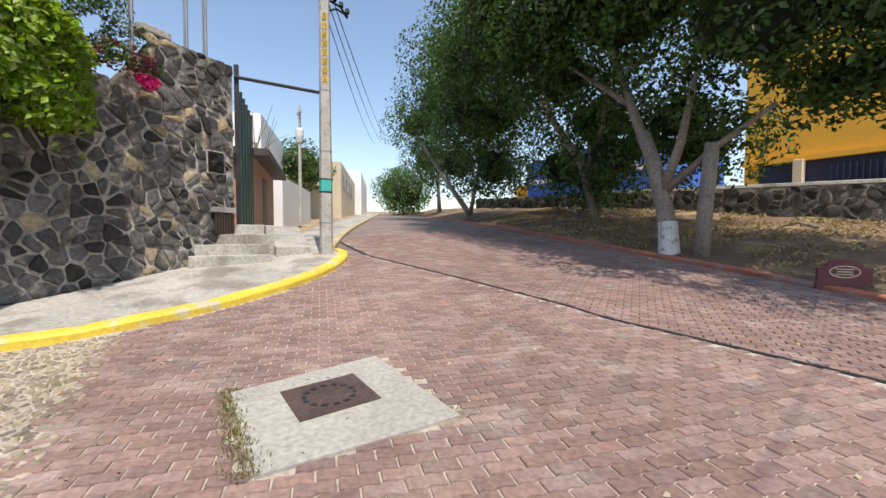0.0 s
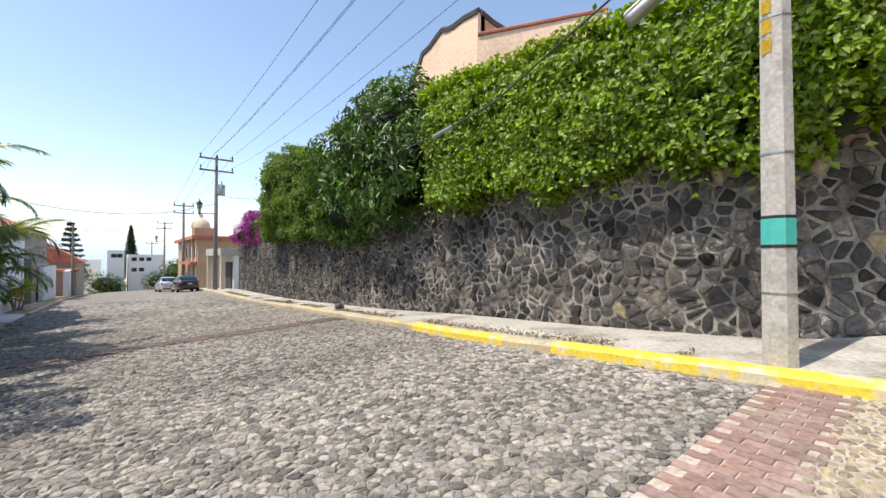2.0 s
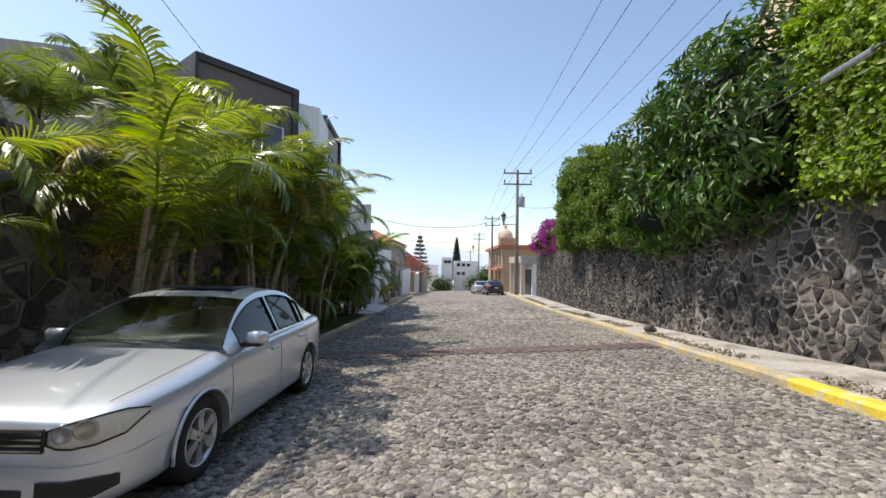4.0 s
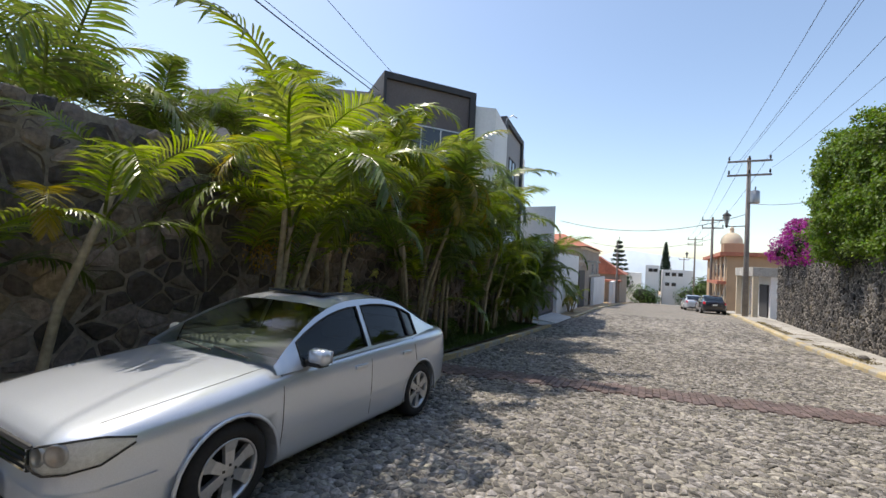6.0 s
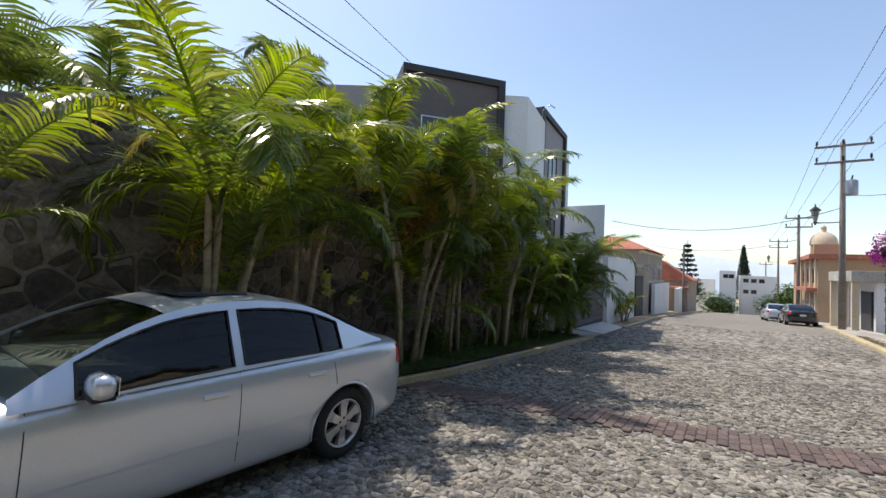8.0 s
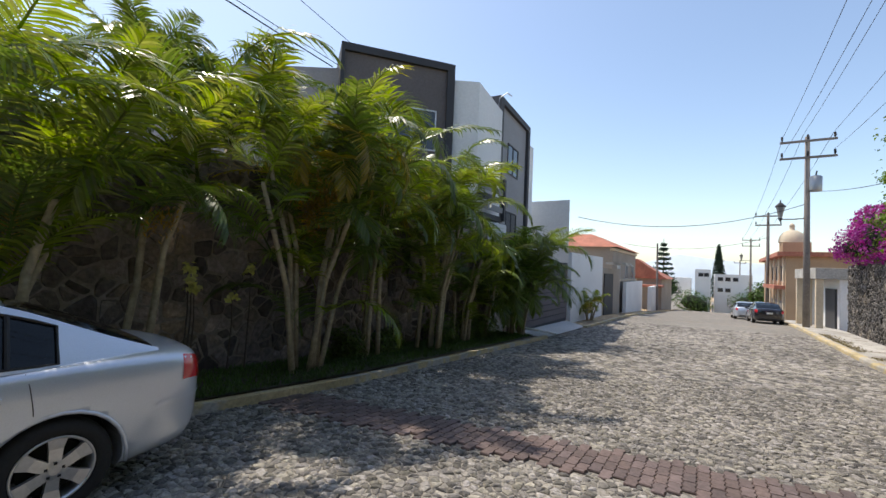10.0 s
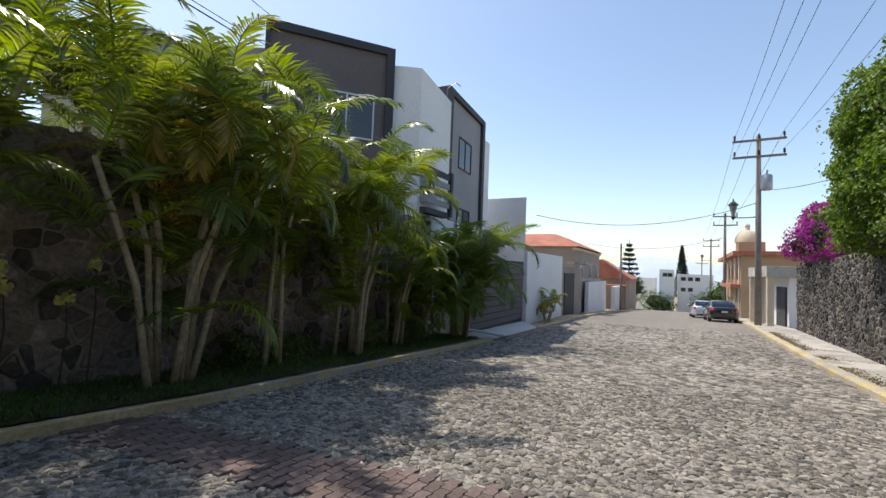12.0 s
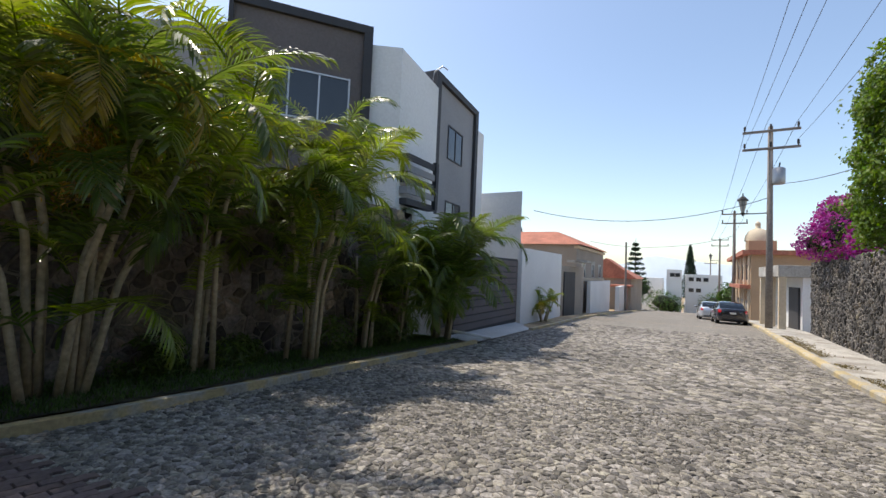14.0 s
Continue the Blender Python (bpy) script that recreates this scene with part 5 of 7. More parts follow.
for k, (y, z) in enumerate(((4.2, 1.5), (4.3, 1.2), (5.2, 1.5), (4.9, 1.05), (4.25, 1.35))):
    part("blossom", leaf_mesh("blossom", np.array((-5.55, y, z)) + np.random.default_rng(k).normal(0, 0.05, (22, 3)), np.tile(np.array([[1.0, -0.4, 0.6]]), (22, 1)), 0.1, np.random.default_rng(k), 1.6), leafy("pale_yellow_petals", (0.62, 0.60, 0.22), 0.2, 0.6, 0.3) if k == 0 else bpy.data.materials["pale_yellow_petals"], fl)["kind"] = "stuff"
    part("stem", tube([(-5.6, y, ground(-5.6, y)), (-5.62, y + 0.05, z * 0.6), (-5.57, y, z)], [0.015, 0.011, 0.007], 5), M_DARKBARK, fl)


# ---- trees across the brick street ----
def big_tree(name, label, trunk, limbs, blobs, leaves, size, seed, white=None):
    t = thing(name, label, "tree")
    part("trunk", tube(trunk[0], trunk[1], 10), M_BARK, t, "grey trunk", True)
    if white:
        part("whitewash", tube(white[0], white[1], 10, False), M_WHITEWASH, t, "whitewashed foot of the trunk", True)
    for pts, rad in limbs:
        part("limb", tube(pts, rad, 8), M_BARK, t, "", True)
    crown(t, blobs, leaves, size, M_FICUS, seed, 1.9, gaps=-0.06, shell=0.75, core=0.36)
    return t


big_tree("ficus_tree", "spreading ficus tree with a whitewashed forked trunk on the bank",
         ([(4.2, -17.5, 0.9), (4.35, -17.55, 2.2), (4.75, -17.6, 3.6), (5.1, -17.65, 4.5)], [0.27, 0.22, 0.19, 0.17]),
         [([(4.75, -17.6, 3.5), (5.6, -17.8, 5.4), (6.4, -18, 7.4)], [0.16, 0.12, 0.07]), ([(4.5, -17.6, 2.8), (4.0, -17.5, 4.0), (3.6, -17.4, 5.6)], [0.14, 0.11, 0.06]), ([(4.35, -17.6, 2.9), (3.3, -17.7, 3.8), (2.2, -18, 4.6)], [0.1, 0.08, 0.05]), ([(5.6, -17.8, 5.4), (7.4, -17.2, 7.0)], [0.09, 0.05])],
         [((5.8, -18.0, 8.6), (4.4, 3.6, 3.2)), ((2.6, -17.8, 6.6), (3.4, 3.0, 2.4)), ((8.6, -18.0, 7.4), (2.6, 2.6, 2.4)), ((0.6, -18.4, 6.4), (2.4, 2.2, 1.9)), ((5.2, -19.5, 5.2), (2.2, 1.6, 1.3)), ((-1.2, -18.6, 7.6), (2.6, 2.4, 2.2)), ((3.2, -17.2, 10.2), (4.2, 3.4, 2.8)), ((8.0, -17.0, 10.8), (3.6, 3.2, 2.6)), ((-1.5, -17.5, 10.5), (3.6, 3.0, 2.6)), ((1.0, -19.5, 5.2), (2.6, 1.8, 1.2)), ((7.8, -20.0, 4.6), (2.2, 1.8, 1.5)), ((7.0, -15.6, 8.4), (3.2, 2.0, 1.9)), ((3.4, -15.4, 9.4), (3.0, 2.0, 1.8)), ((5.6, -21.4, 4.6), (2.6, 1.6, 1.5)), ((0.4, -14.9, 8.9), (2.8, 2.1, 1.7)), ((-3.0, -15.6, 9.2), (2.6, 2.2, 1.8))],
         118000, 0.18, 61, ([(4.195, -17.5, 0.92), (4.27, -17.53, 1.6), (4.32, -17.55, 2.05)], [0.275, 0.25, 0.235]))
stump = thing("utility_post", "leaning weathered trunk post on the bank", "post")
part("trunk", tube([(3.5, -17.6, 0.9), (3.42, -17.6, 2.4), (3.3, -17.6, 3.9)], [0.19, 0.17, 0.16], 9), M_BARK, stump, "", True)
big_tree("ficus_tree", "leaning ficus tree on the shaded bank",
         ([(8.6, -20.2, 1.9), (9.2, -19.8, 4.6), (10.4, -19.5, 6.4), (12.0, -19.4, 9.0)], [0.2, 0.16, 0.13, 0.07]),
         [([(9.0, -19.9, 4.0), (8.0, -19.6, 5.6), (7.6, -19.4, 7.4)], [0.1, 0.08, 0.05])],
         [((12.4, -20.0, 10.2), (4.2, 3.4, 3.6)), ((9.6, -21.5, 6.4), (3.2, 2.6, 2.2)), ((15.4, -20.6, 8.2), (3.6, 3.0, 3.2)), ((12.6, -22.5, 5.0), (3.2, 2.2, 2.0)), ((17.5, -22, 5.6), (3.0, 2.4, 2.4)), ((17.5, -20.5, 11.5), (3.6, 3.0, 3.0)), ((11.5, -16.8, 9.0), (3.2, 2.0, 2.0)), ((15.5, -18.2, 8.0), (3.0, 2.0, 2.2)), ((10.6, -22.6, 4.2), (2.8, 1.6, 1.5)), ((9.6, -15.8, 9.6), (2.6, 1.9, 1.7)), ((14.0, -17.4, 9.8), (2.8, 1.9, 1.8))],
         64000, 0.19, 62)
big_tree("ficus_tree", "dark ficus tree further up the brick street",
         ([(20.6, -22.4, 3.0), (22.6, -22.1, 5.0), (25.2, -22, 7.4), (27.5, -22, 9.5)], [0.2, 0.16, 0.13, 0.07]),
         [([(20.8, -22.6, 3.0), (20.4, -23, 6.0)], [0.16, 0.1])],
         [((24.0, -22.2, 11.0), (4.4, 3.6, 3.6)), ((20.0, -22.6, 9.0), (3.6, 3.0, 3.0)), ((19.4, -23.6, 6.0), (3.0, 2.4, 2.2)), ((28.6, -22.6, 10.6), (3.6, 3.0, 2.4)), ((24.6, -24, 7.0), (3.6, 2.6, 2.8)), ((21.5, -21.5, 13.5), (4.0, 3.4, 3.0))],
         30000, 0.24, 63)
big_tree("ficus_tree", "pale dry tree beyond the dark ficus", ([(36, -29, 3.6), (36.4, -29, 7.5)], [0.25, 0.15]), [],
         [((37, -28, 9.6), (3.4, 3.0, 3.0)), ((33.5, -27.4, 9.0), (3.0, 2.6, 3.0))], 9000, 0.26, 64)


# ---- poles, lamps and wires ----
def octagon_pole(label, x, y, z0, band, height, r0=0.165, r1=0.11, stencil=None, stencil_dir=(-1, -0.3)):
    p = thing("utility_pole", label, "pole", "concrete poles", at=pose(x, y, z0))
    part("shaft", tube([(0, 0, -0.3), (0, 0, height)], [r0, r1], 8), M_POLE, p)

    def ring(name, za, zb, material, out, lab=""):
        ra, rb = (r0 + (r1 - r0) * (z + 0.3) / (height + 0.3) + out for z in (za, zb))
        return part(name, tube([(0, 0, za), (0, 0, zb)], [ra, rb], 8), material, p, lab)

    ring("teal_band", band, band + 0.27, M_TEAL, 0.004, "teal painted band")
    ring("black_ring", band - 0.035, band - 0.005, M_BLACKPAINT, 0.005)
    ring("black_ring", band + 0.275, band + 0.305, M_BLACKPAINT, 0.005)
    for z in (0.75, band + 0.95, band + 2.4):
        ring("steel_strap", z, z + 0.02, M_GALV, 0.006)
    if stencil:
        za, zb = stencil
        d = Vector((*stencil_dir, 0)).normalized()
        s = Vector((-d.y, d.x, 0))
        r = r0 + (r1 - r0) * (za + 0.3) / (height + 0.3) - 0.004
        k = 0
        while za + k * 0.21 < zb:
            c = d * r + Vector((0, 0, za + k * 0.21))
            bm = bmesh.new()
            q = [bm.verts.new(c + s * a + Vector((0, 0, b)) + d * (0.008 - 0.0042 * (b + k * 0.21) - abs(a) * 0.05)) for a, b in ((-0.05, 0), (0.05, 0), (0.05, 0.15), (-0.05, 0.15))]
            bm.faces.new(q)
            bmesh.ops.solidify(bm, geom=bm.faces[:], thickness=0.006)
            part("stencil_mark", bm, M_YELLOWPAINT, p)
            k += 1
    return p


def wire(name, pts, r, label, sag=0.0, steps=14):
    a, b = Vector(pts[0]), Vector(pts[-1])
    line = [a.lerp(b, k / steps) - Vector((0, 0, sag * 4 * (k / steps) * (1 - k / steps))) for k in range(steps + 1)] if len(pts) == 2 else pts
    return tagged(part(name, tube(line, r, 5), M_CABLE), label, "cable", "overhead cables")


def crossarm(p, z, half, y=0.0, pins=3):
    part("crossarm", boxed(-half, half, y - 0.05, y + 0.05, z - 0.06, z + 0.06, 0.01), M_WOODPOLE, p)
    for k in range(pins):
        x = -half * 0.92 + 1.84 * half * k / (pins - 1)
        part("insulator", lathe([(0.0, 0.3), (0.04, 0.29), (0.06, 0.2), (0.045, 0.17), (0.065, 0.1), (0.03, 0.06), (0.03, 0.0)], 10, False), M_IRON, p).matrix_basis = pose(x, y, z + 0.06)


octagon_pole("octagonal concrete utility pole with a teal band at the kerb", 4.44, -4.32, ground(4.44, -4.32) + 0.147, 1.27, 9.2, stencil=(3.3, 4.6), stencil_dir=(-0.9, 0.35))
poleA = bpy.data.objects["utility_pole"]
crossarm(poleA, 9.0, 1.15)
octagon_pole("octagonal concrete utility pole with a teal band beside the steps", 8.2, -9.78, ground(8.2, -9.58) + 0.15, 1.52, 7.8, stencil=(4.1, 5.6), stencil_dir=(-0.75, 0.2))
poleB = [o for o in bpy.data.objects if o.name.startswith("utility_pole")][-1]
part("bracket", tube([(0, 0, 6.15), (0.5, -0.55, 6.3), (0.75, -0.8, 6.2)], 0.03, 6), M_IRON, poleB)
part("bracket", tube([(0, 0, 5.8), (0.35, -0.4, 6.15), (0.75, -0.8, 6.25)], 0.025, 6), M_IRON, poleB)
for k in range(3):
    part("insulator", lathe([(0.0, 0.16), (0.05, 0.15), (0.06, 0.05), (0.03, 0.0)], 10, False), M_IRON, poleB).matrix_basis = pose(0.3 + 0.22 * k, -0.34 - 0.23 * k, 6.28)
bar = part("iron_bar", tube([(8.2, -9.78, 5.12), (8.66, -7.85, 5.3)], 0.04, 8), M_IRON)
tagged(bar, "dark iron bar from the pole to the wall corner", "bar")

lamp = thing("street_lamp", "grey street lamp head hanging on a bent arm", "lamp")
part("arm", tube([(4.44, -4.3, 6.9), (4.42, -4.0, 6.75), (4.34, -3.75, 6.2), (4.24, -3.5, 5.4), (4.18, -3.36, 5.05)], 0.028, 8), M_IRON, lamp)
head = bmesh.new()
box(head, -0.11, 0.11, -0.3, 0.26, -0.07, 0.06, 0.05)
hp = part("lamp_head", head, M_GALV, lamp, "grey metal lamp head", True)
hp.matrix_basis = look((4.1, -3.12, 4.86), (4.3, -3.75, 5.3)) @ Matrix.Rotation(radians(90), 4, "X")
part("diffuser", boxed(-0.09, 0.09, -0.02, 0.24, -0.1, -0.065, 0.03), mat("frosted_lamp_glass", (0.72, 0.74, 0.74), 0.25, (3, 0.05), (40, 0.05), (40, 0)), hp, "", True)
wire("cable", [(4.44, -4.3, 7.4), (4.3, -3.7, 6.4), (4.25, -3.2, 5.5), (4.55, -1.6, 5.2), (4.86, 0.15, 4.82), (5.0, 2.0, 4.65), (5.0, 5.1, 4.5), (5.4, 6.0, 4.5)], 0.018, "thick black cable sagging along the hedge")
tagged(part("cable_splice", tube([(4.97, 1.55, 4.69), (5.0, 2.3, 4.62)], 0.05, 8), M_GALV), "grey cable splice sleeve on the sagging cable", "splice")


def wood_pole(label, x, y, top, arms, half, lantern=None, transformer=None, z0=None):
    z = ground(x, y) - 0.1 if z0 is None else z0
    p = thing("utility_pole", label, "pole", "wooden poles", at=pose(x, y, z))
    h = top - z
    part("shaft", tube([(0, 0, -0.4), (0, 0, h)], [0.17, 0.11], 10), M_WOODPOLE, p, "", True)
    for a in arms:
        crossarm(p, a - z, half, -0.12)
    if transformer:
        t = part("transformer", lathe([(0.0, 0.0), (0.26, 0.0), (0.28, 0.06), (0.28, 0.78), (0.2, 0.84), (0.0, 0.86)], 18, False), M_GALV, p, "grey transformer can", True)
        t.matrix_basis = pose(0.33, -0.1, transformer - z)
        part("bushing", tube([(0.33, -0.1, transformer - z + 0.8), (0.38, -0.1, transformer - z + 1.1)], 0.04, 6), M_IRON, p)
    if lantern:
        lz = lantern - z
        part("lantern_arm", tube([(0, 0, lz - 0.25), (-0.6, -0.1, lz - 0.3), (-1.15, -0.15, lz - 0.3)], 0.03, 6), M_IRON, p)
        l = part("lantern", lathe([(0.0, -0.3), (0.06, -0.28), (0.1, -0.12), (0.19, 0.35), (0.2, 0.4), (0.0, 0.4)], 6, False), mat("lantern_glass", (0.25, 0.26, 0.25), 0.15, (3, 0.05), (40, 0.05), (40, 0)), p, "old style lantern")
        l.matrix_basis = pose(-1.15, -0.15, lz)
        part("lantern_cap", lathe([(0.26, 0.38), (0.24, 0.45), (0.1, 0.6), (0.04, 0.64), (0.03, 0.78), (0.0, 0.8)], 6, False), M_IRON, l)
        part("lantern_frame", lathe([(0.03, -0.42), (0.07, -0.32), (0.11, -0.28), (0.105, -0.24)], 6, False), M_IRON, l)
    return p


wood_pole("tall dark wooden utility pole with lantern and transformer", 5.62, 30.5, 9.6, (8.43, 9.35), 1.2, 5.35, 6.55)
wood_pole("wooden utility pole further down the street", 5.95, 50, 7.9, (6.75, 7.6), 1.0)
wood_pole("distant wooden utility pole", 6.8, 78, 7.6, (6.5, 7.4), 1.1, 4.6)
wood_pole("distant wooden utility pole", 7.4, 110, 5.4, (4.8,), 1.1)
thin = thing("utility_pole", "thin dark wooden service pole beside the red roofs", "pole", "wooden poles")
part("shaft", tube([(-3.65, 55, ground(-3.65, 55) - 0.2), (-3.73, 55, 5.3)], [0.13, 0.1], 8), M_WOODPOLE, thin)
for dx in (-1.05, -0.2, 1.05):
    wire("cable", [(4.44 + dx, -4.32, 9.85), (5.62 + dx, 30.38, 9.7)], 0.009, "thin overhead power line along the street", 0.45)
    wire("cable", [(5.62 + dx, 30.38, 9.7), (5.95 + dx * 0.9, 49.9, 7.95)], 0.012, "thin overhead power line along the street", 0.25)
    wire("cable", [(5.95 + dx * 0.9, 49.9, 7.95), (6.8 + dx, 77.9, 7.75)], 0.014, "thin overhead power line along the street", 0.4)
for dx in (-1.05, 1.05):
    wire("cable", [(4.5 + dx, -4.32, 8.6), (5.62 + dx, 30.38, 8.75)], 0.008, "thin overhead power line along the street", 0.6)
wire("cable", [(5.62, 30.5, 5.9), (-5.6, 26.5, 5.0)], 0.018, "black service cable strung across the street", 0.9)
wire("cable", [(5.95, 50, 5.6), (-5.8, 44.5, 4.6)], 0.018, "black service cable strung across the street", 0.8)
wire("cable", [(5.62, 30.5, 6.6), (7.3, 19.0, 5.4)], 0.014, "service cable from the pole to the garden", 0.3)
wire("cable", [(-3.0, -30, 9.4), (-10.0, 10.6, 8.4)], 0.02, "black service cable reaching the modern house", 1.0)
wire("cable", [(-2.6, -30, 9.6), (-9.8, 10.7, 8.45)], 0.012, "black service cable reaching the modern house", 1.15)
wire("cable", [(-1.0, -30, 10.5), (-9.2, 10.9, 9.0)], 0.01, "thin grey service wire above the palms", 0.7)
for dx, sg in ((0.0, 0.5), (0.35, 0.75), (-0.3, 0.3)):
    wire("cable", [(8.4 + dx, -9.9, 7.5), (40 + dx * 4, -24, 11.5)], 0.014, "black overhead cable climbing the brick street", sg)
wire("cable", [(8.3, -9.8, 7.3), (4.44, -4.32, 8.4)], 0.014, "black overhead cable between the concrete poles", 0.3)

# ---- the street corner ----
WD = Vector((-0.58, 0.815, 0)).normalized()
WN = Vector((-0.815, -0.58, 0)).normalized()
CORNER = Matrix.Translation((8.62, -7.8, 0)) @ Matrix(((WD.x, WN.x, 0, 0), (WD.y, WN.y, 0, 0), (0, 0, 1, 0), (0, 0, 0, 1)))
vent = thing("window_grille", "grey-framed dark louvre grille set in the stone wall", "window")
for a, b, c, d in ((0.25, 0.69, 3.5, 3.53), (0.25, 0.69, 3.03, 3.06), (0.25, 0.28, 3.06, 3.5), (0.66, 0.69, 3.06, 3.5)):
    part("frame", boxed(a, b, 0.0, 0.06, c, d, 0.004, CORNER), M_CONCRETE, vent)
part("backing", boxed(0.28, 0.66, 0.0, 0.03, 3.06, 3.5, 0, CORNER), M_IRON, vent)
for k in range(7):
    part("slat", boxed(0.28, 0.66, 0.035, 0.075, 3.08 + k * 0.06, 3.1 + k * 0.06, 0, CORNER), M_IRON, vent)
hatch = thing("meter_hatch", "rusty barred meter niche near the steps", "hatch")
part("backing", boxed(0.06, 0.56, 0.0, 0.06, 1.72, 2.2, 0, CORNER), M_IRON, hatch)
part("lintel", boxed(0.02, 0.62, 0.0, 0.1, 2.2, 2.32, 0.01, CORNER), M_CONCRETE, hatch)
for k in range(7):
    part("bar", boxed(0.09 + k * 0.07, 0.11 + k * 0.07, 0.06, 0.085, 1.74, 2.18, 0, CORNER), M_RUST, hatch)
cap = thing("wall_cap", "concrete cap stone on the corner wall", "cap", kind="structure")
part("slab", boxed(1.35, 1.9, -0.42, 0.03, 5.5, 5.64, 0.02, CORNER), M_CONCRETE, cap)
for label_, x, y, z in (("slim steel mast on the wall corner", 7.6, -6.2, 4.4), ("slim steel mast on the wall corner", 8.25, -7.05, 5.5), ("slim steel mast on the wall corner", 8.5, -7.4, 5.5)):
    mast = thing("antenna_mast", label_, "mast", "masts on the wall")
    part("pole", tube([(x + 0.1, y + 0.1, z), (x + 0.1, y + 0.1, 9.2)], 0.035, 8), M_GALV, mast)
    part("pole", tube([(x + 0.22, y + 0.14, z), (x + 0.22, y + 0.14, 8.6)], 0.022, 6), M_GALV, mast)
part_ = tagged(part("wire_fence", tube([(7.7, -6.1, 6.6), (6.5, -4.4, 6.7), (6.6, -2.0, 6.7)], 0.012, 5), M_GALV), "thin wires of an electric fence above the hedge", "fence")

gate = thing("gate", "tall dark green steel gate beyond the wall corner", "gate")
GD = Vector((2.65, -0.55, 0)).normalized()
GM = Matrix.Translation((8.72, -7.9, 0)) @ Matrix(((GD.x, -GD.y, 0, 0), (GD.y, GD.x, 0, 0), (0, 0, 1, 0), (0, 0, 0, 1)))
for k in range(5):
    part("panel", boxed(0.02 + k * 0.52, 0.5 + k * 0.52, -0.03, 0.03, 1.95, 5.0, 0.006, GM), M_GREENGATE, gate)
for k in range(6):
    part("post", boxed(-0.03 + k * 0.52, 0.03 + k * 0.52, -0.05, 0.05, 1.9, 5.15 if k else 5.6, 0.006, GM), M_IRON, gate)
steps_ = thing("steps", "worn grey concrete steps up to the green gate", "stairs")
for k in range(4):
    part("step", boxed(7.7 + 0.32 * k, 9.7, -8.45 + 0.004 * k, -6.9 - 0.1 * k, 0.8, 1.28 + 0.223 * k, 0.015), M_CONCRETE, steps_)
part("cheek", boxed(8.5, 9.7, -8.63, -8.452, 0.8, 1.93, 0.012), M_CONCRETE, steps_)
part("landing", boxed(9.702, 12.2, -8.63, -8.0, 0.9, 1.95, 0.012), M_CONCRETE, steps_)
ramp = bmesh.new()
rv = [ramp.verts.new(c) for c in ((8.3, -8.64, 0.9), (8.45, -9.45, 0.9), (12.2, -9.9, 0.9), (12.2, -8.64, 0.9), (8.3, -8.64, 1.42), (8.45, -9.45, 1.4), (12.2, -9.9, 1.95), (12.2, -8.64, 1.97))]
for q in ((0, 1, 5, 4), (1, 2, 6, 5), (2, 3, 7, 6), (3, 0, 4, 7), (4, 5, 6, 7), (3, 2, 1, 0)):
    ramp.faces.new([rv[i] for i in q])
tagged(part("ramp", ramp, M_CONCRETE), "sloping concrete ramp slab beside the steps", "ramp", kind="structure")

manhole = thing("manhole", "square rusty manhole cover in a pale concrete slab", "manhole")


def laid(poly, lift, thick, material, name, parent, lab="", bevel=0.008):
    bm = bmesh.new()
    hi = [bm.verts.new((x, y, ground(x, y) + lift)) for x, y in poly]
    lo = [bm.verts.new((x, y, ground(x, y) + lift - thick)) for x, y in poly]
    n = len(poly)
    bm.faces.new(hi)
    for k in range(n):
        bm.faces.new((hi[k], lo[k], lo[(k + 1) % n], hi[(k + 1) % n]))
    return part(name, bm, material, parent, lab)


M_SLAB = mat("pale_slab", (0.37, 0.35, 0.31), 0.9, (1.0, 0.1), (24, 0.2), (70, 0.3), second=(0.40, 0.38, 0.33), second_at=(0.55, 0.7, 2.2))
laid([(1.63, -7.32), (1.86, -8.6), (0.385, -8.65), (0.38, -7.365)], 0.05, 0.1, M_SLAB, "slab", manhole, "pale concrete surround")
laid([(1.425, -7.65), (1.505, -8.26), (0.915, -8.286), (0.85, -7.685)], 0.056, 0.02, M_RUST, "cover", manhole, "rusty iron cover")
for k in range(14):
    a = k * 2 * math.pi / 14
    laid([(1.175 + math.cos(a + s) * r, -7.97 + math.sin(a + s) * r) for r, s in ((0.17, -0.12), (0.17, 0.12), (0.205, 0.12), (0.205, -0.12))], 0.061, 0.006, M_IRON, "cast_letter_mark", manhole)
weeds = part("weeds", leaf_mesh("weeds", np.stack((np.random.default_rng(1).uniform(0.35, 1.75, 900), np.random.default_rng(2).choice([-7.31, -8.68], 900, p=[0.75, 0.25]) + np.random.default_rng(3).normal(0, 0.05, 900), np.full(900, 0.52)), 1), np.random.default_rng(4).normal(0, 1, (900, 3)) * np.array((1, 1, 0.2)), 0.035, np.random.default_rng(5), 4, -3), leafy("dry_weeds", (0.17, 0.17, 0.05), 0.4, 0.7, 0.2))
tagged(weeds, "dry grass along the manhole slab", "grass", kind="stuff")
seam_pts = [(10.9, -10.9), (8.06, -10.78), (6.4, -11.1), (4.96, -11.4), (2.42, -11.83), (0.73, -11.88), (-0.9, -11.9), (-5, -12.1)]
tagged(part("ground_cable", tube([(x, y, ground(x, y) + 0.04) for x, y in along(seam_pts, 6)], 0.016, 5), M_CABLE), "dark cable lying across the brick street", "cable")
rock = bmesh.new()
bmesh.ops.create_icosphere(rock, subdivisions=2, radius=0.17)
for v in rock.verts:
    v.co *= 1 + 0.35 * noise.noise(v.co * 7)
    v.co.z = max(v.co.z * 0.75, -0.08)
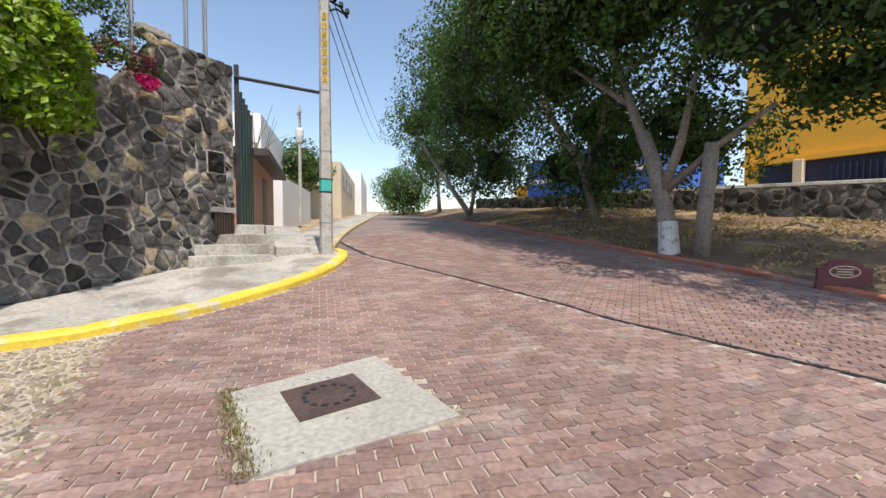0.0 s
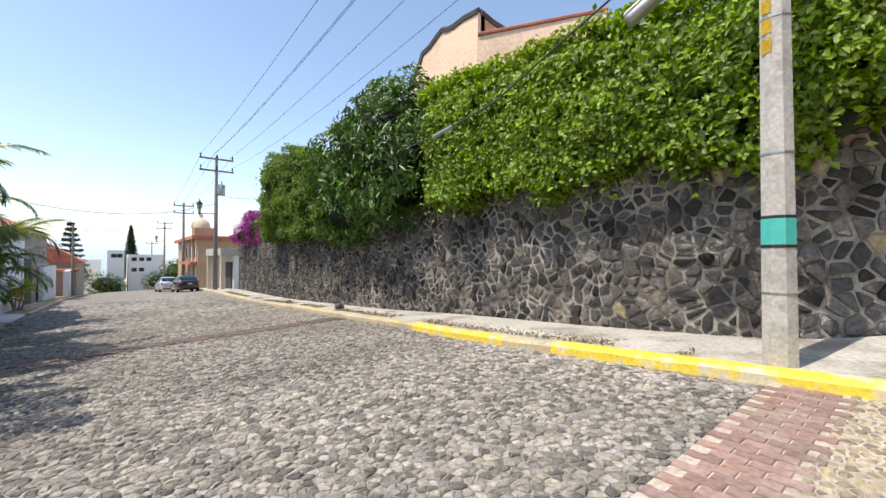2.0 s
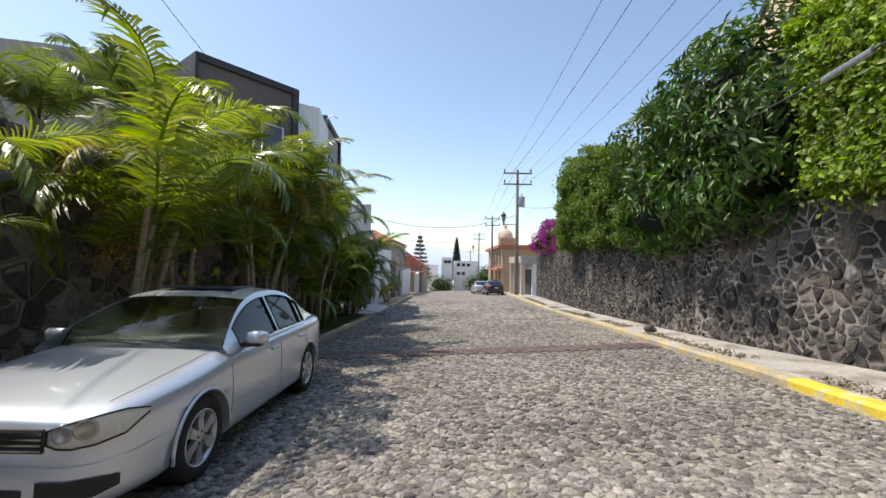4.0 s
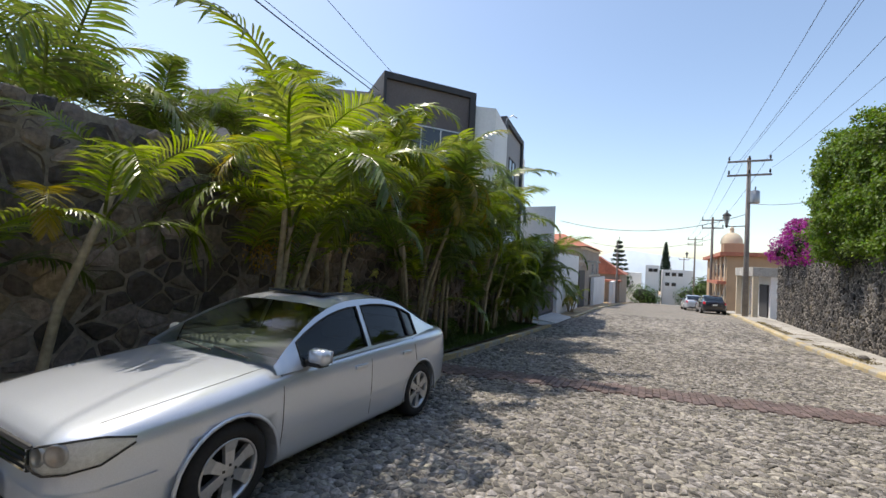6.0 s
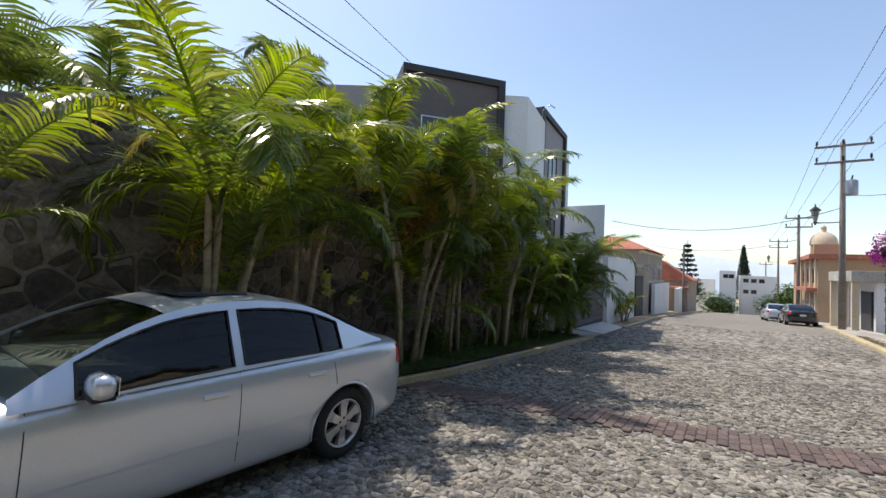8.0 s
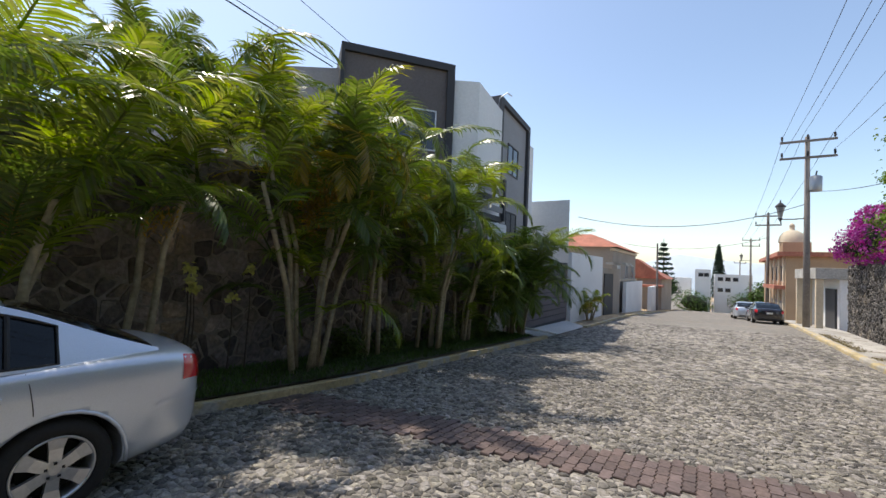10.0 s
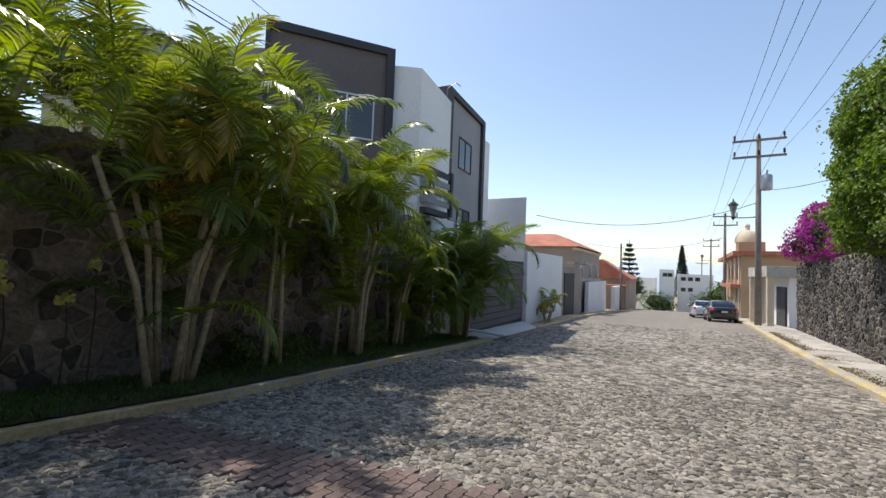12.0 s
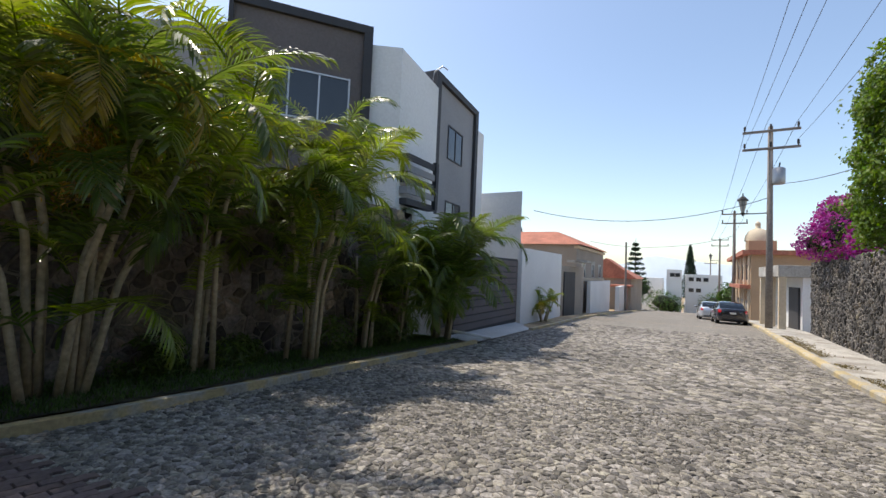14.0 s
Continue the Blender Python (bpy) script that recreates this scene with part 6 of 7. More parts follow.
rk = tagged(part("rock", rock, M_STONE_ONE), "dark loose basalt rock on the pavement", "rock", "loose rocks")
rk.matrix_basis = pose(5.25, 7.9, ground(5.25, 7.9) + 0.22, 0, 0, 30)
copy_thing(rk, pose(5.35, 13.2, ground(5.35, 13.2) + 0.2, 10, 0, 90) @ Matrix.Scale(0.7, 4))
# Dry litter on the pavement edge.
rl = np.random.default_rng(12)
ly = rl.uniform(-3.5, 26, 5200)
lx = np.array([np.interp(v, [p[1] for p in er], [p[0] for p in er]) for v in ly]) + 0.22 + np.abs(rl.normal(0, 0.2, 5200))
keep_ = np.array([noise.noise((v * 0.55, 4, 0)) > -0.08 for v in ly])
tagged(part("dry_grass", leaf_mesh("dry_grass", np.stack((lx, ly, np.array([ground(a, b) for a, b in zip(lx, ly)]) + 0.185), 1)[keep_], rl.normal(0, 1, (int(keep_.sum()), 3)) * np.array((1, 1, 1.2)), 0.06, rl, 3, -0.5), leafy("straw", (0.2, 0.16, 0.08), 0.5, 0.8, 0.1)), "dry grass and litter along the kerb", "grass", kind="stuff")


# ---- houses ----
def quad_prism(name, poly, z0, z1, material, parent, label=""):
    return part(name, prism(poly, z0, z1), material, parent, label)


def window(parent, o, u, v_up, w, h, n, frame_m, panes=2, depth=0.08, bar=0.05):
    """A window with frame, mullions and glass; o: lower corner, u: unit vector along, n: outward."""
    m = Matrix(((u.x, n.x, 0, o[0]), (u.y, n.y, 0, o[1]), (0, 0, 1, o[2]), (0, 0, 0, 1)))
    wd = part("window", boxed(0, w, -depth, 0.01, 0, h, 0, m), M_DARKGLASS, parent, "dark window pane")
    for a, b, c, d in ((-bar, w + bar, -bar, 0), (-bar, w + bar, h, h + bar), (-bar, 0, 0, h), (w, w + bar, 0, h)):
        part("window_frame", boxed(a, b, -0.02, 0.04, c, d, 0, m), frame_m, wd)
    for k in range(1, panes):
        part("mullion", boxed(w * k / panes - bar / 2, w * k / panes + bar / 2, -0.02, 0.035, 0, h, 0, m), frame_m, wd)
    return wd


modern = thing("house", "modern white and dark grey two-storey house behind the palms", "house")
F0, F1 = Vector((-9.39, 10.42, 0)), Vector((-6.87, 13.63, 0))
FU = (F1 - F0).normalized()
FN = Vector((FU.y, -FU.x, 0))
FM = Matrix(((FU.x, FN.x, 0, F0.x), (FU.y, FN.y, 0, F0.y), (0, 0, 1, 0), (0, 0, 0, 1)))
FL = (F1 - F0).length
part("wall", boxed(0.05, FL - 0.05, -4.0, -0.12, -0.6, 8.95, 0, FM), M_DARKWALL, modern, "dark grey rendered wall")
for a, b, c, d in ((0, FL, 8.82, 9.08), (0, 0.12, 2.5, 8.82), (FL - 0.28, FL, 2.5, 8.82)):
    part("trim", boxed(a, b, -4.02, 0.0, c, d, 0.006, FM), M_CHARCOAL, modern, "charcoal projecting frame")
window(modern, F0 + FU * 0.8 + FN * -0.12 + Vector((0, 0, 5.85)), FU, None, 2.6, 1.38, FN, M_ALU, 3)
quad_prism("wall", [(-17.3, 7.8), (-12.75, 8.9), (-9.7, 10.9), (-9.6, 14.5), (-17, 14.5)], -0.6, 8.4, M_GREYWALL, modern, "light grey parapet wall")
quad_prism("wall", [(-6.98, 13.72), (-6.2, 14.3), (-6.65, 17.35), (-12, 17.35), (-12, 13.9)], -1, 8.57, M_WHITE, modern, "white rendered wall")
B0, B1 = Vector((-6.75, 17.42, 0)), Vector((-7.15, 22.1, 0))
BU = (B1 - B0).normalized()
BN = Vector((BU.y, -BU.x, 0))
BM_ = Matrix(((BU.x, BN.x, 0, B0.x), (BU.y, BN.y, 0, B0.y), (0, 0, 1, 0), (0, 0, 0, 1)))
BL = (B1 - B0).length
part("wall", boxed(0.05, BL - 0.05, -4, -0.15, -1, 9.25, 0, BM_), M_GREYWALL, modern, "grey rendered bay")
for a, b, c, d in ((0, BL, 9.1, 9.38), (0, 0.4, -1, 9.1), (BL - 0.35, BL, -1, 9.1)):
    part("trim", boxed(a, b, -4.02, 0.0, c, d, 0.006, BM_), M_CHARCOAL, modern, "charcoal projecting frame")
for z in (6.25, 3.0):
    window(modern, B0 + BU * 1.5 + BN * -0.15 + Vector((0, 0, z)), BU, None, 1.5, 1.35, BN, M_CHARCOAL, 2)
quad_prism("wall", [(-7.35, 22.15), (-7.4, 23.3), (-12, 23.3), (-12, 22.15)], -1, 8.6, M_WHITE, modern)
balc = part("balcony", prism([(-6.0, 14.6), (-6.05, 16.4), (-7.0, 16.4), (-7.0, 14.4)], 3.55, 3.75), M_CHARCOAL, modern, "dark slatted balcony screen")
for k in range(4):
    part("slat", prism([(-5.96, 14.58), (-6.0, 16.35), (-6.06, 16.35), (-6.02, 14.64), (-6.9, 14.42), (-6.9, 14.36)], 3.9 + k * 0.36, 4.12 + k * 0.36), M_CHARCOAL if k % 2 else M_GREYWALL, balc)
part("post", prism([(-5.94, 16.3), (-5.96, 16.5), (-6.1, 16.5), (-6.1, 16.3)], 3.6, 5.3), M_CHARCOAL, balc)
part("lamp_bracket", tube([(-6.6, 16.8, 8.57), (-6.6, 16.9, 9.0), (-6.3, 17.0, 9.2), (-6.1, 17.05, 9.05)], 0.025, 6), M_GALV, modern)

quad_prism("wall", [(-5.95, 14.85), (-5.95, 16.6), (-6.15, 16.6), (-6.15, 14.85)], -1, 3.45, M_WHITE, modern, "white gate pillar wall")
neighbour = thing("house", "pale grey flat-roofed house with a white garden wall", "house")
quad_prism("wall", [(-5.53, 24.3), (-9.6, 31), (-14, 31), (-14, 24.3)], -1.2, 5.7, M_WHITE, neighbour, "pale grey side wall")
part("garden_wall", prism([(-5.0, 23.1), (-4.8, 30.0), (-5.02, 30.0), (-5.22, 23.1)], -1.2, 2.68), M_WHITE, neighbour, "white garden wall")
part("garage_door", prism([(-5.3, 16.7), (-5.2, 23.05), (-5.3, 23.05), (-5.4, 16.7)], -1.1, 2.1), M_CHARCOAL, neighbour, "dark grey slatted garage door")
for k in range(10):
    part("door_slat", prism([(-5.27, 16.8), (-5.17, 23.0), (-5.2, 23.0), (-5.3, 16.8)], -0.75 + k * 0.28, -0.52 + k * 0.28), M_DARKWALL, neighbour)
drive = sheet("driveway", [(-5.25, v) for v in np.linspace(15.7, 23.2, 8)], [(-3.85 + 0.03 * (v - 15.6), v) for v in np.linspace(15.7, 20.8, 8)], 0.06, mat("pale_driveway", (0.52, 0.51, 0.49), 0.85, (0.8, 0.08), (20, 0.12), (60, 0.15)), 4)
tagged(drive, "pale concrete driveway sloping to the street", "driveway", kind="structure")
tagged(part("drive_edge", tube([(-5.0, 15.8, ground(-5, 15.8) + 0.3), (-4.3, 16.1, ground(-4.3, 16.1) + 0.24), (-3.8, 16.7, ground(-3.8, 16.7) + 0.1)], 0.05, 8), M_WHITE), "white rounded driveway edge", "edging", kind="structure")

roofed = thing("house", "cream house with an orange tiled roof and water tank", "house")
quad_prism("wall", [(-5.6, 38), (-5.4, 50), (-14, 50), (-14, 38)], -2.5, 3.9, M_TAUPE, roofed)
for z in (0.9, 3.55):
    part("ledge", prism([(-5.45, 37.9), (-5.25, 50.1), (-5.6, 50.1), (-5.8, 37.9)], z, z + 0.22), M_CREAM, roofed)
part("gate", boxed(-4.98, -4.92, 31.4, 34.6, -2, 1.6), M_CHARCOAL, roofed, "dark slatted gate")
part("street_wall", boxed(-5.0, -4.72, 39.5, 50.4, -3.5, 0.9), M_WHITE, roofed, "low white street wall")
rf = bmesh.new()
rv = [rf.verts.new(c) for c in ((-5.2, 37.6, 3.85), (-5.0, 50.4, 3.85), (-14.3, 50.4, 3.85), (-14.3, 37.6, 3.85), (-8.0, 41, 5.2), (-8.0, 47, 5.2), (-12, 47, 5.2), (-12, 41, 5.2))]
for q in ((0, 1, 5, 4), (1, 2, 6, 5), (2, 3, 7, 6), (3, 0, 4, 7), (4, 5, 6, 7)):
    rf.faces.new([rv[i] for i in q])
part("roof", rf, M_ROOFTILE, roofed, "orange tiled roof")
part("water_tank", lathe([(0.0, 5.1), (0.55, 5.1), (0.55, 6.0), (0.45, 6.15), (0.2, 6.25), (0.0, 6.25)], 16, False), M_BLACKPAINT, roofed, "black water tank").matrix_basis = pose(-12.2, 42, -0.4)
part("gate_canopy", boxed(-5.3, -3.9, 33.5, 36.5, 2.3, 2.45), M_CONCRETE, roofed)
part("wall", boxed(-5.5, -5.0, 30.5, 38, -2, 2.0), M_TAUPE, roofed, "taupe street wall")
for y in (40, 44, 47.5):
    window(roofed, Vector((-5.58 + (y - 38) * 0.0167, y, 1.2)), Vector((0, 1, 0)), None, 1.2, 1.2, Vector((1, 0, 0)), M_ALU, 2)
redroof = thing("house", "low house with red tiled gable roofs", "house")
quad_prism("wall", [(-3.6, 60), (-3.2, 72), (-11, 72), (-11, 60)], -5, 1.2, M_TAUPE, redroof)
for y0, y1, ze in ((59.6, 64.5, 3.6), (65.5, 72.4, 3.0)):
    rf = bmesh.new()
    rv = [rf.verts.new(c) for c in ((-2.9, y0, 1.1), (-2.9, y1, 1.1), (-11.2, y1, 1.1), (-11.2, y0, 1.1), (-6.5, y0, ze), (-6.5, y1, ze))]
    for q in ((0, 1, 5, 4), (2, 3, 4, 5), (3, 0, 4), (1, 2, 5), (0, 3, 2, 1)):
        rf.faces.new([rv[i] for i in q])
    part("roof", rf, M_ROOFTILE, redroof, "red tiled roof")
part("door", boxed(-3.58, -3.5, 63, 64.4, -3.5, -1.2), M_ROOFTILE, redroof)
part("wall", boxed(-4.2, -3.8, 50.5, 56.0, -4, 0.3), M_WHITE, redroof, "low white street wall")
part("gate", boxed(-4.0, -3.9, 56.05, 59.5, -4, 0.0), M_REDGATE, redroof, "dark red gate")
part("porch_roof", boxed(-5.6, -3.3, 55.8, 60.0, 0.1, 0.35), M_ROOFTILE, redroof, "tiled porch roof")

carport = thing("house", "pale carport house with a flat roof beside the stone wall", "house")
part("roof", boxed(6.0, 10, 30.6, 36.6, 1.82, 2.42, 0.02), M_CONCRETE, carport, "flat pale roof slab")
for y in (30.7, 33.4, 36.2):
    part("post", boxed(6.05, 6.35, y, y + 0.3, -1.5, 1.82, 0.01), M_CREAM, carport)
part("wall", boxed(7.0, 10, 30.75, 36.4, -1.5, 1.82), M_WHITE, carport)
part("garage_door", boxed(6.9, 6.99, 31.2, 33.3, -1.3, 1.3), M_CHARCOAL, carport)
part("wall", boxed(6.3, 6.98, 36.45, 36.6, -1.5, 1.8), M_WHITE, carport)
church = thing("house", "ochre house with a small tiled dome and red eaves", "house")
quad_prism("wall", [(6.5, 44), (6.9, 62), (13, 62), (13, 44)], -3.5, 3.6, M_OCHREWALL, church)
part("eave", prism([(5.9, 43.6), (6.4, 62.4), (13, 62.4), (13, 43.6)], 3.6, 3.95), M_ROOFTILE, church)
part("eave", boxed(5.8, 6.9, 44.2, 52, 0.9, 1.2), M_ROOFTILE, church)
part("tower", boxed(6.9, 8.9, 49, 51, 3.9, 5.1, 0.02), M_OCHREWALL, church)
part("dome", lathe([(1.0, 5.1), (1.0, 5.3), (0.92, 5.65), (0.72, 6.0), (0.4, 6.22), (0.2, 6.27), (0.2, 6.6), (0.24, 6.64), (0.12, 6.85), (0.0, 6.95)], 20, False), M_CREAM, church, "cream ribbed dome", True).matrix_basis = pose(7.7, 50, 0)
for k in range(4):
    part("pilaster", boxed(6.38, 6.5, 44.4 + k * 2.6, 44.8 + k * 2.6, -3, 3.6), M_CREAM, church)
    window(church, Vector((6.48, 45.3 + k * 2.6, 1.6)), Vector((0, 1, 0)), None, 1.0, 1.2, Vector((-1, 0, 0)), M_WOODPOLE, 2)
    part("door", boxed(6.4, 6.46, 45.2 + k * 2.6, 46.4 + k * 2.6, -3.2, -0.1), M_WOODPOLE, church)

peach = thing("house", "peach rendered house with a curved black-edged gable", "house")
curve = [(8.95, 9.3), (8.6, 9.4), (8.3, 9.75), (8.12, 10.1), (7.6, 10.2), (7.1, 10.45), (6.82, 10.55), (6.5, 10.42), (6.14, 10.4), (5.6, 10.45), (4.86, 10.38)]
gb = bmesh.new()
fr = [gb.verts.new((9, y, z)) for y, z in curve] + [gb.verts.new((9, 4.86, 1)), gb.verts.new((9, 8.95, 1))]
bk = [gb.verts.new((9.35, v.co.y, v.co.z)) for v in fr]
gb.faces.new(fr)
gb.faces.new(bk[::-1])
for k in range(len(fr)):
    gb.faces.new((fr[k], bk[k], bk[(k + 1) % len(fr)], fr[(k + 1) % len(fr)]))
part("gable", gb, M_PEACH, peach, "peach gable wall")
part("gable_cap", tube([(9.06, y, z + 0.05) for y, z in curve], 0.15, 6), M_BLACKCAP, peach, "dark tile coping")
side_curve = [(9.15, 10.4), (9.8, 10.25), (10.6, 10.2), (10.9, 10.4), (11.3, 10.2), (12.5, 9.9)]
sb = bmesh.new()
fr = [sb.verts.new((x, 4.86, z)) for x, z in side_curve] + [sb.verts.new((12.5, 4.86, 1)), sb.verts.new((9.15, 4.86, 1))]
bk = [sb.verts.new((v.co.x, 5.1, v.co.z)) for v in fr]
sb.faces.new(fr[::-1])
sb.faces.new(bk)
for k in range(len(fr)):
    sb.faces.new((fr[k], bk[k], bk[(k + 1) % len(fr)], fr[(k + 1) % len(fr)]))
part("gable_side", sb, M_PEACH_SHADE, peach, "terracotta gable side")
part("gable_cap", tube([(x, 4.9, z + 0.05) for x, z in side_curve], 0.14, 6), M_BLACKCAP, peach)
quad_prism("wall", [(9.02, 4.85), (11.1, 1.2), (15, 3.4), (13.5, 8.9), (9.4, 8.9)], 1, 9.55, M_PEACH, peach, "rough peach rendered wall")
part("wall_cap", tube([(9.0, 4.84, 9.58), (11.12, 1.18, 9.58), (12.6, 2.0, 9.58)], 0.07, 6), M_ROOFTILE, peach, "tiled parapet edge")

# ---- across and up the brick street ----
bank_v, bank_f = [], []
BK = [(-14, -14.5, -20), (-6, -15.6, -22.5), (-2, -16.3, -23.6), (0.2, -16.7, -24), (2.4, -17.1, -24), (5, -17.45, -24), (8, -17.85, -24), (11, -18.35, -24.2), (17, -20.3, -25), (25, -23.3, -27.5), (35, -27.3, -31), (60, -37.3, -41)]
bk_pts = []
for (a, b, c), (d, e, f_) in zip(BK, BK[1:]):
    bk_pts += [(a + (d - a) * k / 5, b + (e - b) * k / 5, c + (f_ - c) * k / 5) for k in range(5)]
for x, ya, yb in bk_pts:
    for j in range(9):
        f = j / 8
        y = ya + (yb - ya) * f
        bank_v.append((x, y, ground(x, y) + 0.11 + 0.75 * f ** 0.8 + (0.09 * noise.noise((x * 0.9, y * 0.9, 0)) if j else 0)))
for i in range(len(bk_pts) - 1):
    for j in range(8):
        bank_f.append((i * 9 + j, (i + 1) * 9 + j, (i + 1) * 9 + j + 1, i * 9 + j + 1))
M_BANK = mat("dry_bank_earth", (0.18, 0.115, 0.07), 0.95, (0.5, 0.3), (10, 0.3), (20, 0.7), second=(0.30, 0.22, 0.11), second_at=(0.5, 0.64, 1.2))
tagged(part("bank", mesh_of("bank", bank_v, bank_f, True), M_BANK), "dry earth bank littered with straw under the trees", "ground", kind="structure")
rb = np.random.default_rng(33)
bx, bf = rb.uniform(-4, 16, 14000), rb.random(14000)
ba, bb = np.interp(bx, [b[0] for b in BK], [b[1] for b in BK]), np.interp(bx, [b[0] for b in BK], [b[2] for b in BK])
by = ba + (bb - ba) * bf
bz = np.array([ground(a, b) for a, b in zip(bx, by)]) + 0.13 + 0.75 * bf ** 0.8
okb = clumpy(np.stack((bx, by, bz), 1), 0.7, -0.15, 9)
tagged(part("dry_leaves", leaf_mesh("dry_leaves", np.stack((bx, by, bz + 0.02), 1)[okb], rb.normal(0, 0.5, (int(okb.sum()), 3)) + np.array((0, 0, 0.6)), 0.12, rb, 3), leafy("dry_leaf_litter", (0.34, 0.25, 0.12), 0.5, 0.85, 0.1)), "dry straw and fallen leaves on the bank", "leaves", kind="stuff")
for k, (x, y, a, L) in enumerate(((7.5, -20.5, 20, 1.4), (9.5, -20.0, -35, 1.1), (6.2, -21.2, 70, 0.9), (10.5, -21, 10, 1.2), (2.5, -21.5, -15, 1.0))):
    tagged(part("branch", tube([(x, y, ground(x, y) + 0.75), (x + L * 0.5 * math.cos(radians(a)), y + L * 0.5 * math.sin(radians(a)), ground(x, y) + 0.9), (x + L * math.cos(radians(a)), y + L * math.sin(radians(a)), ground(x, y) + 0.78)], [0.05, 0.04, 0.02], 6), M_BARK), "pale fallen branch on the bank", "branch", "fallen branches")

stone_wall("wall_terrace", (-9, -23.9), (12, -24.1), lambda s: 2.7 + 0.045 * s, 0.1, 0.34, "grey rubble terrace wall below the yellow building", 8, thick=0.5)
stone_wall("wall_terrace_far", (12, -24.1), (30, -29.5), lambda s: 3.65 + 0.068 * s, 0.1, 0.4, "shaded rubble terrace wall under the trees", 9, thick=0.5)
cope = thing("wall_coping", "pale coping along the terrace wall", "coping", kind="structure")
part("slab", tube([(12, -24.2, 3.72), (1.5, -24.1, 3.24), (-9, -24.0, 2.78)], 0.1, 6), M_CONCRETE, cope)
school = thing("building", "bright yellow building with a navy railing", "building")
part("wall", boxed(-14, 9.3, -40, -33, 1.5, 11.5), M_YELLOWWALL, school, "bright yellow wall")
# Flat navy sheet on the wall; its colour stands for the gallery's dark inside.
part("recess", boxed(-14, 8.6, -33.0, -32.95, 3.9, 5.35), M_NAVY, school, "flat navy panel standing for a dark open gallery")
part("ledge", boxed(-14, 9.3, -33.0, -32.7, 5.35, 5.6), M_YELLOWWALL, school)
part("ledge", boxed(-14, 9.3, -33.0, -32.5, 3.55, 3.8), M_CREAM, school)
part("column", boxed(6.6, 7.0, -32.9, -32.5, 3.8, 5.4, 0.03), M_CREAM, school)
for k in range(64):
    part("rail_bar", boxed(-8.3 + k * 0.22, -8.25 + k * 0.22, -32.7, -32.62, 3.8, 5.0), M_NAVY, school)
blue = thing("building", "blue painted building behind the trees", "building")
part("wall", boxed(15.5, 29, -44, -35, 2, 8.6), M_BLUEWALL, blue, "bright blue wall")
part("wall", boxed(29, 31, -44, -35.2, 2, 6.5), M_YELLOWWALL, blue)
part("band", boxed(15.4, 29.1, -35.0, -34.9, 6.4, 6.8), M_WHITE, blue)

plaque = thing("street_sign", "low dark red street plaque with an oval plate", "sign")
PD = Vector((0.59, 0.38, 0)).normalized()
PN = Vector((-PD.y, PD.x, 0))
PM = Matrix(((PD.x, PN.x, 0, 0.38), (PD.y, PN.y, 0, -16.95), (0, 0, 1, ground(0.6, -16.8) + 0.1), (0, 0, 0, 1)))
M_SIGN = mat("dark_red_cast_sign", (0.16, 0.045, 0.05), 0.6, (3, 0.15), (30, 0.15), (60, 0.15))
pb = bmesh.new()
prof = [(0, 0), (0.72, 0), (0.72, 0.33), (0.62, 0.35)] + [(0.36 + 0.25 * math.cos(a), 0.35 + 0.14 * math.sin(a)) for a in np.linspace(0, math.pi, 9)] + [(0.1, 0.35), (0, 0.33)]
fr = [pb.verts.new(PM @ Vector((x, 0.05, z))) for x, z in prof]
bk = [pb.verts.new(PM @ Vector((x, -0.05, z))) for x, z in prof]
pb.faces.new(fr)
pb.faces.new(bk[::-1])
for k in range(len(fr)):
    pb.faces.new((fr[k], bk[k], bk[(k + 1) % len(fr)], fr[(k + 1) % len(fr)]))
part("panel", pb, M_SIGN, plaque)
oval = [(0.36 + 0.2 * math.cos(a), 0.27 + 0.1 * math.sin(a)) for a in np.linspace(0, 2 * math.pi, 21)]
part("oval_rim", tube([PM @ Vector((x, 0.055, z)) for x, z in oval], 0.012, 5, False), M_CREAM, plaque, "cream oval rim")
for k in range(3):
    part("text_bar", boxed(0.24 + 0.02 * (k % 2), 0.48 - 0.02 * (k % 2), 0.051, 0.06, 0.215 + 0.045 * k, 0.235 + 0.045 * k, 0, PM), M_CREAM, plaque)
part("foot", boxed(-0.02, 0.74, -0.07, 0.07, -0.1, 0.06, 0.01, PM), M_SIGN, plaque)

brown = thing("house", "low brown house with dark eaves beyond the gate", "house")
part("wall", prism([(12.0, -8.55), (17.5, -9.9), (18.0, -7), (12.4, -6)], 1.5, 4.1), M_PEACH_SHADE, brown)
part("roof", prism([(11.6, -8.95), (17.8, -10.5), (18.3, -6.5), (12, -5.5)], 4.1, 4.3), M_BLACKCAP, brown, "dark overhanging eave")
part("door", prism([(14.0, -9.1), (15.0, -9.35), (15.0, -9.28), (14.0, -9.03)], 1.9, 3.7), M_WOODPOLE, brown)
part("wall", prism([(24, -10.2), (34, -13.2), (36, -8), (25, -6)], 2, 8.6), M_WHITE, brown, "white block behind")
lowwhite = thing("house", "white walled houses further up the hill", "house")
part("wall", prism([(19.5, -10.6), (27, -13.6), (27.4, -12.8), (19.8, -9.8)], 2, 4.5), M_WHITE, lowwhite, "white street wall")
part("wall", prism([(40, -19.6), (58, -27), (62, -18), (42, -12)], 3, 9.0), M_CREAM, lowwhite)
part("wall", prism([(58, -28), (80, -37), (84, -26), (60, -18)], 4, 11.0), M_WHITE, lowwhite)
